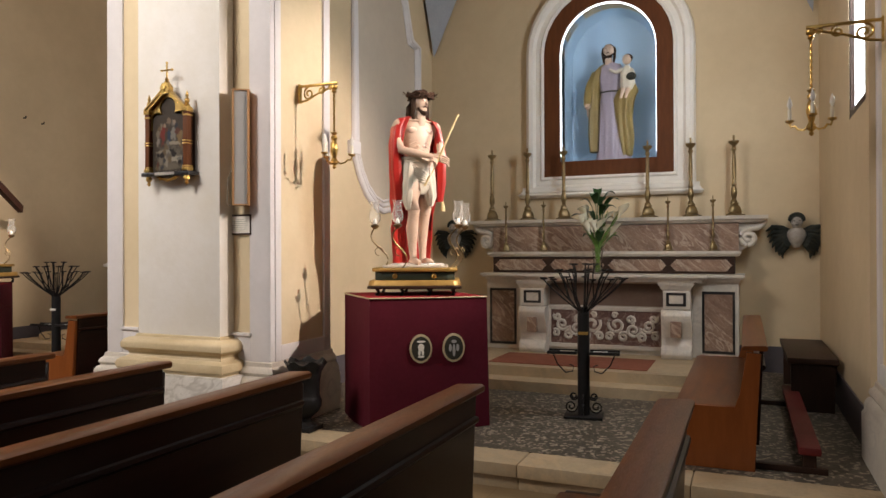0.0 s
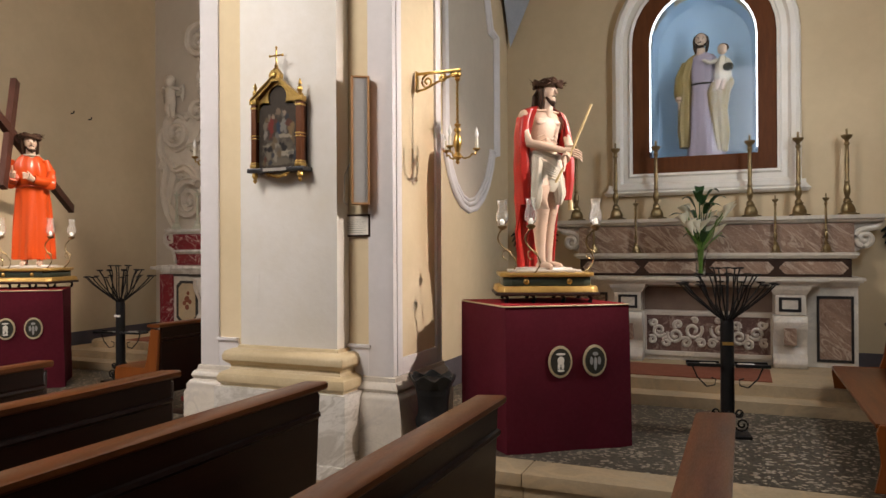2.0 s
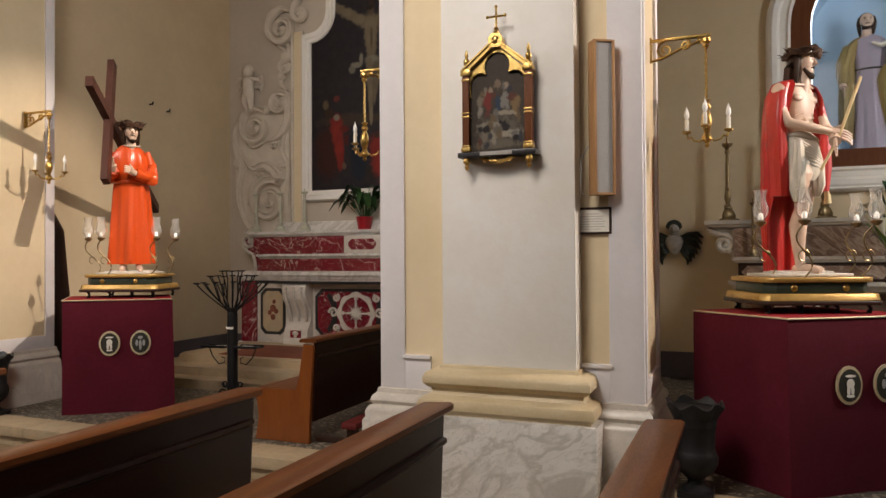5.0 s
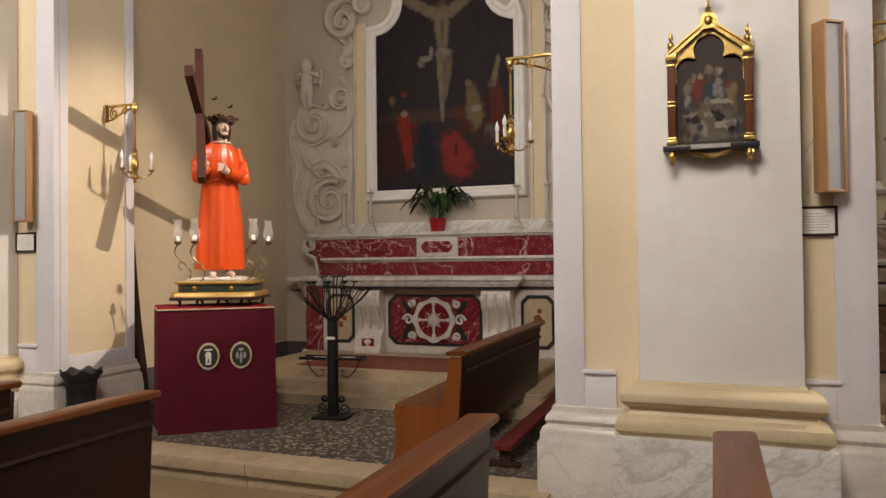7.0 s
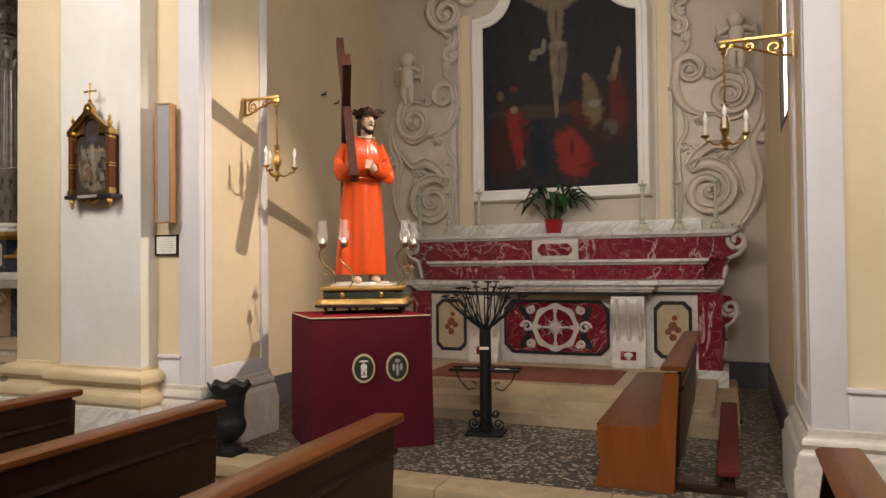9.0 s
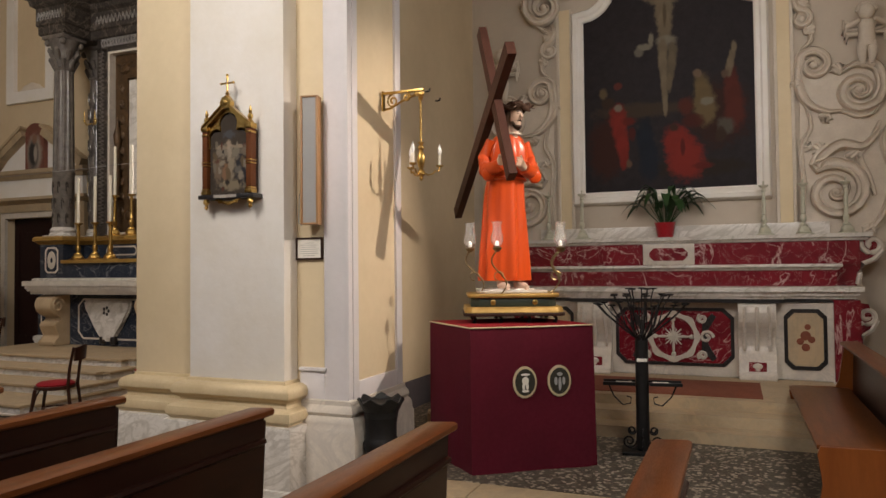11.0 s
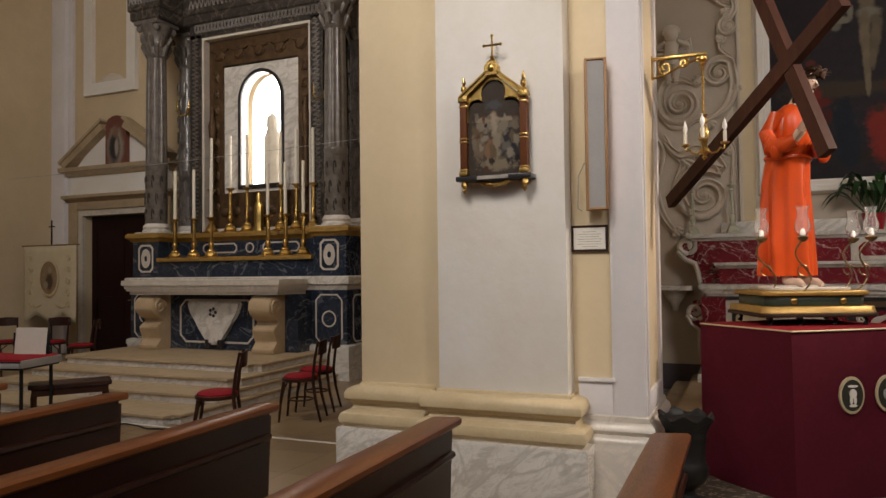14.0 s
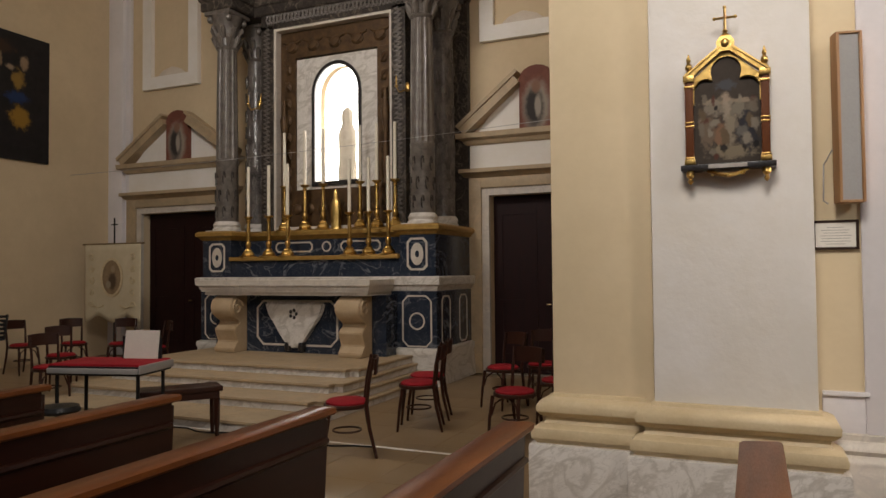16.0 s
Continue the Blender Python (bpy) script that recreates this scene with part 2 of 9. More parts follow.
BANNER = mat("ivory_silk_banner", (0.62, 0.54, 0.38), (0.54, 0.46, 0.31), 5, 0.6, bump=0.15)
BEADMAT = mat("gold_embroidery", (0.68, 0.58, 0.40), (0.55, 0.43, 0.25), 20, 0.5, metal=0.2)
EMBLEM = mat("dark_green_embroidery", (0.045, 0.042, 0.032), (0.03, 0.028, 0.02), 30, 0.7)
BLACKPL = mat("black_plastic", (0.015, 0.015, 0.016), (0.022, 0.022, 0.023), 8, 0.35)
COLM = mat("grey_brown_column_marble", (0.19, 0.166, 0.145), (0.085, 0.072, 0.063), 9, 0.3, bump=0.05)
DARKCOL = mat("dark_clouded_marble", (0.030, 0.026, 0.026), (0.19, 0.165, 0.15), 8, 0.28, bump=0.04, stretch=(1, 1, 0.7))
GILTBROWN = mat("brown_gilt_carving", (0.13, 0.075, 0.035), (0.06, 0.036, 0.02), 9, 0.45, metal=0.25, bump=0.3)
HONEY = mat("honey_travertine", (0.56, 0.43, 0.28), (0.44, 0.32, 0.19), 4, 0.5, bump=0.2, bscale=30)
FLOORM = mat("honey_marble_floor", (0.26, 0.18, 0.098), (0.21, 0.142, 0.076), 1.5, 0.30, bump=0.01, speck=0.06, rvar=0.03, random_value=0.10)
GROUT = mat("floor_joint", (0.30, 0.23, 0.15), (0.24, 0.18, 0.12), 8, 0.8)
CEIL = mat("ceiling_plaster", (0.74, 0.68, 0.58), (0.68, 0.62, 0.52), 1, 0.85)
PUTTO = mat("dark_green_wing_paint", (0.020, 0.022, 0.018), (0.036, 0.038, 0.031), 14, 0.6)
TAPE = mat("white_floor_band", (0.78, 0.74, 0.68), (0.7, 0.66, 0.6), 6, 0.5)
BLUEGREY = mat("blue_grey_vault_paint", (0.36, 0.38, 0.42), (0.30, 0.32, 0.36), 3, 0.8)

GLASS = bpy.data.materials.new("clear_glass")
GLASS.use_nodes = True
_p = GLASS.node_tree.nodes["Principled BSDF"]
_p.inputs["Transmission Weight"].default_value = 1.0
_p.inputs["Roughness"].default_value = 0.03
_p.inputs["IOR"].default_value = 1.45



SHADE = bpy.data.materials.new("frosted_lamp_glass")
SHADE.use_nodes = True
_p = SHADE.node_tree.nodes["Principled BSDF"]
_p.inputs["Base Color"].default_value = (0.96, 0.95, 0.93, 1)
_p.inputs["Transmission Weight"].default_value = 0.95
_p.inputs["Roughness"].default_value = 0.06
_p.inputs["IOR"].default_value = 1.2


def painted(name, base, blobs, noisy=0.55, nscale=5.0):
    """Old oil paint: soft-edged patches (x, z, rx, rz, colour) over a dark ground."""
    m = bpy.data.materials.new(name)
    m.use_nodes = True
    n, l = m.node_tree.nodes, m.node_tree.links
    p = n["Principled BSDF"]
    tc = n.new("ShaderNodeTexCoord")
    tn = n.new("ShaderNodeTexNoise")
    tn.inputs["Scale"].default_value, tn.inputs["Detail"].default_value, tn.inputs["Roughness"].default_value = nscale, 9, 0.72
    l.new(tc.outputs["Object"], tn.inputs["Vector"])
    off = n.new("ShaderNodeVectorMath")
    off.operation = "SUBTRACT"
    l.new(tn.outputs["Color"], off.inputs[0])
    off.inputs[1].default_value = (0.5, 0.5, 0.5)
    sc = n.new("ShaderNodeVectorMath")
    sc.operation = "SCALE"
    sc.inputs["Scale"].default_value = noisy * 2
    l.new(off.outputs[0], sc.inputs[0])
    g = n.new("ShaderNodeMix")
    g.data_type = "RGBA"
    l.new(tn.outputs[0], g.inputs[0])
    g.inputs[6].default_value, g.inputs[7].default_value = (*base, 1), (*[3.2 * c for c in base], 1)
    col = g.outputs[2]
    for x, z, rx, rz, c in blobs:
        a = n.new("ShaderNodeVectorMath")
        a.operation = "SUBTRACT"
        l.new(tc.outputs["Object"], a.inputs[0])
        a.inputs[1].default_value = (x, 0, z)
        b = n.new("ShaderNodeVectorMath")
        b.operation = "MULTIPLY"
        l.new(a.outputs[0], b.inputs[0])
        b.inputs[1].default_value = (1 / rx, 0, 1 / rz)
        d = n.new("ShaderNodeVectorMath")
        d.operation = "ADD"
        l.new(b.outputs[0], d.inputs[0])
        l.new(sc.outputs[0], d.inputs[1])
        e = n.new("ShaderNodeVectorMath")
        e.operation = "MULTIPLY"
        l.new(d.outputs[0], e.inputs[0])
        e.inputs[1].default_value = (1, 0, 1)
        ln = n.new("ShaderNodeVectorMath")
        ln.operation = "LENGTH"
        l.new(e.outputs[0], ln.inputs[0])
        mr = n.new("ShaderNodeMapRange")
        mr.interpolation_type = "SMOOTHSTEP"
        mr.inputs[1].default_value, mr.inputs[2].default_value, mr.inputs[3].default_value, mr.inputs[4].default_value = 1.15, 0.55, 0.0, 0.92
        l.new(ln.outputs["Value"], mr.inputs[0])
        x_ = n.new("ShaderNodeMix")
        x_.data_type = "RGBA"
        l.new(mr.outputs[0], x_.inputs[0])
        l.new(col, x_.inputs[6])
        x_.inputs[7].default_value = (*c, 1)
        col = x_.outputs[2]
    l.new(col, p.inputs["Base Color"])
    p.inputs["Roughness"].default_value = 0.6
    p.inputs["Specular IOR Level"].default_value = 0.15
    return m


# ---- building blocks ----
def thing(name, label, category, at=(0, 0, 0), rz=0.0, group="", kind=""):
    e = new(name)
    e.empty_display_size = 0.1
    e.matrix_basis = pose(*at, 0, 0, rz)
    return tagged(e, label, category, group, kind)


def mesh_of(name, bm, mats, smooth=True):
    me = bpy.data.meshes.new(name)
    bmesh.ops.recalc_face_normals(bm, faces=bm.faces)
    bm.to_mesh(me)
    bm.free()
    for m in mats if isinstance(mats, (list, tuple)) else (mats,):
        me.materials.append(m)
    if smooth:
        me.shade_smooth()
        me.set_sharp_from_angle(angle=radians(38))
    return me


def part(name, bm, material, parent=None, label="", smooth=True):
    ob = new(name, mesh_of(name, bm, material, smooth))
    if parent is not None:
        ob.parent = parent
    if label:
        ob["label"] = label
    return ob


def structure(name, bm, material, label, category="wall", smooth=True):
    return tagged(part(name, bm, material, None, "", smooth), label, category, kind="structure")


def B():
    return bmesh.new()


def box(bm, x0, x1, y0, y1, z0, z1, bevel=0.0, mi=0):
    vs = [bm.verts.new((x, y, z)) for x in (x0, x1) for y in (y0, y1) for z in (z0, z1)]
    fs = [bm.faces.new([vs[i] for i in q]) for q in ((0, 1, 3, 2), (4, 6, 7, 5), (0, 4, 5, 1), (2, 3, 7, 6), (0, 2, 6, 4), (1, 5, 7, 3))]
    for f in fs:
        f.material_index = mi
    if bevel > 0:
        es = list({e for f in fs for e in f.edges})
        r = bmesh.ops.bevel(bm, geom=es, offset=bevel, segments=2, affect="EDGES", profile=0.6)
        for f in r["faces"]:
            f.material_index = mi
    return bm


def lathe(bm, prof, seg=20, at=(0, 0, 0), mi=0, squash=1.0):
    rings = []
    for r, z in prof:
        rings.append([bm.verts.new((at[0] + max(r, 1e-4) * math.cos(2 * math.pi * i / seg), at[1] + squash * max(r, 1e-4) * math.sin(2 * math.pi * i / seg), at[2] + z)) for i in range(seg)])
    return skin(bm, rings, True, mi)


def skin(bm, rings, cap=True, mi=0, closed=True):
    n = len(rings[0])
    for a, b in zip(rings, rings[1:]):
        for i in range(n if closed else n - 1):
            f = bm.faces.new((a[i], a[(i + 1) % n], b[(i + 1) % n], b[i]))
            f.material_index = mi
    if cap and closed:
        for r in (rings[0], rings[-1]):
            f = bm.faces.new(r)
            f.material_index = mi
    return bm


def loft(bm, stations, seg=24, mi=0, folds=0, depth=0.0, phase=0.0, twist=0.8):
    """stations: (cx, cy, z, rx, ry[, fold weight]); elliptical sections with vertical folds."""
    rings = []
    for s in stations:
        cx, cy, z, rx, ry = s[:5]
        w = s[5] if len(s) > 5 else 1.0
        ring = []
        for i in range(seg):
            a = 2 * math.pi * i / seg
            k = 1 + (depth * w * (math.sin(folds * a + phase + twist * z + 0.9 * math.sin(2 * a + 1.3 * z)) + 0.5 * math.sin((folds * 2 - 3) * a + 1.7 * phase - 0.6 * twist * z)) if folds else 0)
            ring.append(bm.verts.new((cx + rx * k * math.cos(a), cy + ry * k * math.sin(a), z)))
        rings.append(ring)
    return skin(bm, rings, True, mi)


def tube(bm, pts, r, seg=8, mi=0):
    """A round tube along points; r: one radius or one for each point."""
    pts = [Vector(p) for p in pts]
    rs = r if isinstance(r, (list, tuple)) else [r] * len(pts)
    rings, ref = [], Vector((0, 0, 1))
    for i, p in enumerate(pts):
        d = (pts[min(i + 1, len(pts) - 1)] - pts[max(i - 1, 0)]).normalized()
        if abs(d.dot(ref)) > 0.97:
            ref = Vector((1, 0, 0)) if abs(d.x) < 0.9 else Vector((0, 1, 0))
        u = d.cross(ref).normalized()
        v = d.cross(u).normalized()
        rings.append([bm.verts.new(p + rs[i] * (math.cos(2 * math.pi * k / seg) * u + math.sin(2 * math.pi * k / seg) * v)) for k in range(seg)])
    return skin(bm, rings, True, mi)


def beam(bm, a, b, w, h, mi=0):
    """A square-edged timber from a to b."""
    a, b = Vector(a), Vector(b)
    d = (b - a).normalized()
    u = d.cross(Vector((0, 0, 1))).normalized()
    v = d.cross(u).normalized()
    rings = [[bm.verts.new(p + su * w / 2 * u + sv * h / 2 * v) for su, sv in ((-1, -1), (1, -1), (1, 1), (-1, 1))] for p in (a, b)]
    return skin(bm, rings, True, mi)


def prism(bm, poly, y0, y1, mi=0):
    """A polygon of (x, z) pushed through from y0 to y1."""
    rings = [[bm.verts.new((x, y, z)) for x, z in poly] for y in (y0, y1)]
    return skin(bm, rings, True, mi)


def slab(bm, poly, z0, z1, mi=0):
    """A polygon of (x, y) raised from z0 to z1."""
    rings = [[bm.verts.new((x, y, z)) for x, y in poly] for z in (z0, z1)]
    return skin(bm, rings, True, mi)


def sweep(bm, path, prof, closed=False, mi=0):
    """A moulding: profile (out, z) along a plan path of (x, y), mitred; out is to the right of the way."""
    n = len(path)
    P = [Vector(p) for p in path]
    rings = []
    for i in range(n):
        if closed:
            d0, d1 = (P[i] - P[i - 1]).normalized(), (P[(i + 1) % n] - P[i]).normalized()
        else:
            d0 = (P[i] - P[i - 1]).normalized() if i else (P[1] - P[0]).normalized()
            d1 = (P[i + 1] - P[i]).normalized() if i < n - 1 else d0
        n0, n1 = Vector((d0.y, -d0.x)), Vector((d1.y, -d1.x))
        mdir = (n0 + n1).normalized()
        k = 1 / max(0.3, mdir.dot(n0))
        rings.append([bm.verts.new((P[i].x + mdir.x * k * o, P[i].y + mdir.y * k * o, z)) for o, z in prof])
    if closed:
        rings.append(rings[0])
    m = len(prof)
    for a, b in zip(rings, rings[1:]):
        for i in range(m - 1):
            f = bm.faces.new((a[i], a[i + 1], b[i + 1], b[i]))
            f.material_index = mi
    return bm


def frame_sweep(bm, path, prof, y, closed=True, mi=0):
    """A picture-frame moulding on a wall of constant y: path of (x, z), profile (out, towards the viewer)."""
    n = len(path)
    P = [Vector(p) for p in path]
    rings = []
    for i in range(n):
        if closed or 0 < i < n - 1:
            d0, d1 = (P[i] - P[i - 1]).normalized(), (P[(i + 1) % n] - P[i]).normalized()
        else:
            d0 = d1 = (P[1] - P[0]).normalized() if i == 0 else (P[-1] - P[-2]).normalized()
        n0, n1 = Vector((d0.y, -d0.x)), Vector((d1.y, -d1.x))
        md = (n0 + n1).normalized()
        k = 1 / max(0.4, md.dot(n0))
        rings.append([bm.verts.new((P[i].x + md.x * k * o, y - h, P[i].y + md.y * k * o)) for o, h in prof])
    if closed:
        rings.append(rings[0])
    for a, b in zip(rings, rings[1:]):
        for i in range(len(prof) - 1):
            f = bm.faces.new((a[i], a[i + 1], b[i + 1], b[i]))
            f.material_index = mi
    return bm


def ball(bm, at, r, sx=1, sy=1, sz=1, mi=0, seg=14):
    res = bmesh.ops.create_uvsphere(bm, u_segments=seg, v_segments=max(6, seg * 2 // 3), radius=r)
    for v in res["verts"]:
        v.co = Vector((v.co.x * sx + at[0], v.co.y * sy + at[1], v.co.z * sz + at[2]))
    for f in {f for v in res["verts"] for f in v.link_faces}:
        f.material_index = mi
    return bm


def arch(cx, half, z0, spring, top, n=16):
    """An arched outline of (x, z), anticlockwise from the lower left."""
    pts = [(cx - half, z0), (cx + half, z0)]
    for i in range(n + 1):
        a = math.pi * i / n
        pts.append((cx + half * math.cos(a), spring + (top - spring) * math.sin(a)))
    return pts


def ring_plate(bm, outer, inner, y0, y1, mi=0):
    """A plate with a hole: outer and inner outlines of equal count, from y0 to y1."""
    n = len(outer)
    rows = [[bm.verts.new((x, y, z)) for x, z in pl] for pl, y in ((outer, y0), (inner, y0), (inner, y1), (outer, y1))]
    rows.append(rows[0])
    for a, b in zip(rows, rows[1:]):
        for i in range(n):
            f = bm.faces.new((a[i], a[(i + 1) % n], b[(i + 1) % n], b[i]))
            f.material_index = mi
    return bm


def spiral(cx, cz, r0, r1, turns, a0, n=26):
    return [(cx + (r0 + (r1 - r0) * i / n) * math.cos(a0 + 2 * math.pi * turns * i / n), cz + (r0 + (r1 - r0) * i / n) * math.sin(a0 + 2 * math.pi * turns * i / n)) for i in range(n + 1)]


def octagon(cx, cz, w, h, c):
    return [(cx - w + c, cz - h), (cx + w - c, cz - h), (cx + w, cz - h + c), (cx + w, cz + h - c), (cx + w - c, cz + h), (cx - w + c, cz + h), (cx - w, cz + h - c), (cx - w, cz - h + c)]

# ---- the large structure ----
FLOOR_Z = 0.17          # chapel floors stand one step above the nave
BACK = 9.15             # rear wall of the chapels
TOP = 8.6

bm = B()
box(bm, -27, 7, -8.2, 12.5, -0.3, -0.012)
structure("floor", bm, GROUT, "honey marble church floor with dark joints", "floor")
bm = B()
box(bm, -27, 7, -8.2, 12.5, TOP, TOP + 0.3)
structure("ceiling", bm, CEIL, "plain pale plaster church ceiling", "ceiling")
# unseen rear of the nave, added with three high openings for the fill lamps
bm = B()
spans = [(-27, -18.1), (-15.9, -10.1), (-7.9, -2.1), (0.1, 7)]
for a, b in spans:
    box(bm, a, b, -8.3, -7.9, 0, TOP)
for a, b in ((-18.1, -15.9), (-10.1, -7.9), (-2.1, 0.1)):
    box(bm, a, b, -8.3, -7.9, 0, 4.9)
    box(bm, a, b, -8.3, -7.9, 7.7, TOP)
structure("wall_south", bm, OCHRE, "unseen cream plaster nave wall with added high window openings")
# unseen closing wall; ochre here and on the south wall limits bounced light
bm = B()
box(bm, 6.6, 7.0, -7.9, 12.5, 0, TOP)
structure("wall_east", bm, OCHRE, "unseen cream plaster end wall closing the nave")
bm = B()
box(bm, -27, -26.6, -7.9, 12.5, 0, TOP)
structure("wall_west", bm, OCHRE, "cream plaster far wall of the choir")

CHAPELS = [(-3.97, 0.80), (-10.03, -5.22)]      # clear width of each chapel
# walls between the chapels
for nm, x0, x1, wmat in (("wall_chapel_1", 0.80, 1.9, OCHRE), ("wall_chapel_2", -5.22, -3.97, OCHRE), ("wall_chapel_3", -11.2, -10.03, OCHRE)):
    bm = B()
    if nm == "wall_chapel_3":
        box(bm, x0, x1, 5.66, BACK + 0.4, 0, TOP)
    else:
        # a deep window recess on the side that faces the chapel's altar
        box(bm, x0 + 0.34, x1, 5.66, BACK, 0, TOP)
        for y0, y1, z0, z1 in ((5.66, 5.80, 0, TOP), (6.66, BACK, 0, TOP), (5.80, 6.66, 0, 2.62), (5.80, 6.66, 4.4, TOP)):
            box(bm, x0, x0 + 0.34, y0, y1, z0, z1)
    structure(nm, bm, wmat, "ochre plaster side wall of a chapel")
for i, (x0, x1) in enumerate(CHAPELS):
    bm = B()
    if i == 0:
        # arched opening for the statue niche
        cx = -1.56
        out = arch(cx, 0.61, 2.70, 4.11, 4.72, 16)
        n = len(out)
        box(bm, x0, cx - 0.61, BACK, BACK + 0.7, 0, TOP)
        box(bm, cx + 0.61, x1, BACK, BACK + 0.7, 0, TOP)
        box(bm, cx - 0.61, cx + 0.61, BACK, BACK + 0.7, 0, 2.70)
        curve = out[2:]
        for (xa, za), (xb, zb) in zip(curve, curve[1:]):
            vs = [bm.verts.new((x, y, z)) for y in (BACK, BACK + 0.7) for x, z in ((xa, za), (xb, zb), (xb, TOP), (xa, TOP))]
            for q in ((0, 1, 2, 3), (7, 6, 5, 4), (0, 4, 5, 1)):
                bm.faces.new([vs[k] for k in q])
        structure("wall_altar_1", bm, OCHRE, "ochre plaster chapel wall with an arched statue niche")
    else:
        box(bm, x0, x1, BACK, BACK + 0.4, 0, TOP)
        structure("wall_altar_2", bm, STUCCO, "grey plaster chapel wall behind carved stucco")
    bm = B()
    box(bm, x0 + 0.002, x1 - 0.002, 4.93, BACK - 0.002, 0.0, FLOOR_Z)
    structure("chapel_floor_%d" % (i + 1), bm, TERRAZZO, "dark pebbled terrazzo chapel floor", "floor")
    bm = B()
    box(bm, x0, x1, 5.66, BACK, 7.6, 7.8)
    structure("chapel_ceiling_%d" % (i + 1), bm, CEIL, "pale plaster chapel vault", "ceiling")
    # dark painted skirting
    bm = B()
    for a, b, c, d in ((x0, x0 + 0.012, 5.66, BACK), (x1 - 0.012, x1, 5.66, BACK), (x0 + 0.012, x1 - 0.012, BACK - 0.012, BACK)):
        box(bm, a, b, c, d, FLOOR_Z, FLOOR_Z + 0.30)
    structure("baseboard", bm, DADO, "dark grey painted skirting band", "baseboard")
# blue-grey painted foot of the vault in the first chapel
bm = B()
for sx, xx in ((1, -3.97), (-1, 0.80)):
    tri = [(xx, BACK - 0.9, 6.6), (xx, BACK - 0.004, 6.6), (xx + sx * 1.1, BACK - 0.004, 6.6), (xx + sx * 0.06, BACK - 0.06, 4.25)]
    v = [bm.verts.new(p) for p in tri]
    for q in ((0, 1, 3), (1, 2, 3), (2, 0, 3), (0, 2, 1)):
        bm.faces.new([v[k] for k in q])
structure("vault_corner", bm, BLUEGREY, "blue-grey painted foot of the chapel vault", "vault")

# bright windows of the side walls, each with a dark frame and a glowing pane
def side_window(i, xw):
    w = tagged(new("window_%d" % i), "narrow bright chapel window with a dark frame", "window", kind="structure")
    w.matrix_basis = pose(xw, 6.23, 2.62)
    bm = B()
    box(bm, 0.035, 0.055, -0.40, 0.40, 0.03, 1.75)
    pn = part("pane", bm, SKYGLASS, w, "bright daylight glass")
    bm = B()
    for y0, y1, z0, z1 in ((-0.43, -0.37, 0, 1.78), (0.37, 0.43, 0, 1.78), (-0.37, 0.37, 0.0, 0.06), (-0.37, 0.37, 1.72, 1.78)):
        box(bm, 0.004, 0.06, y0, y1, z0, z1, 0.004)
    part("window_frame", bm, DARKWOOD, w)
    return w


side_window(1, 0.80)
side_window(2, -5.22)

# sill steps of the chapels, cut in long blocks
STEP_BLOCKS = []
for x0, x1 in CHAPELS:
    st = tagged(new("chapel_step"), "worn beige limestone step up to a side chapel", "step", kind="structure")
    st.matrix_basis = pose(0, 0, 0)
    xs = [x0 + 0.45 + (x1 - x0 - 0.45) * k / 4 for k in range(5)]
    for a, b in zip(xs, xs[1:]):
        bm = B()
        box(bm, a + 0.0015, b - 0.0015, 4.60, 4.925, 0.085, FLOOR_Z + 0.004, 0.012)
        part("block", bm, STONE, st)
        bm = B()
        box(bm, a + 0.0015, b - 0.0015, 4.635, 4.925, 0.0, 0.084, 0.004)
        part("riser", bm, STONE, st)


# ---- piers ----
BASE = [(0.0, 0.90), (0.012, 0.895), (0.018, 0.875), (0.05, 0.872), (0.085, 0.855), (0.10, 0.825), (0.098, 0.79), (0.075, 0.765), (0.055, 0.755), (0.05, 0.735), (0.062, 0.715), (0.095, 0.705), (0.118, 0.69), (0.128, 0.66), (0.125, 0.63), (0.10, 0.605), (0.10, 0.595)]
PLINTH = [(0.10, 0.598), (0.135, 0.595), (0.14, 0.58), (0.14, 0.10), (0.155, 0.095), (0.16, 0.08), (0.16, -0.012)]
SIDE = [(0.0, 0.70), (0.02, 0.69), (0.025, 0.66), (0.05, 0.64), (0.06, 0.61), (0.045, 0.585), (0.07, 0.57), (0.085, 0.54), (0.085, 0.50), (0.10, 0.48), (0.10, -0.012)]


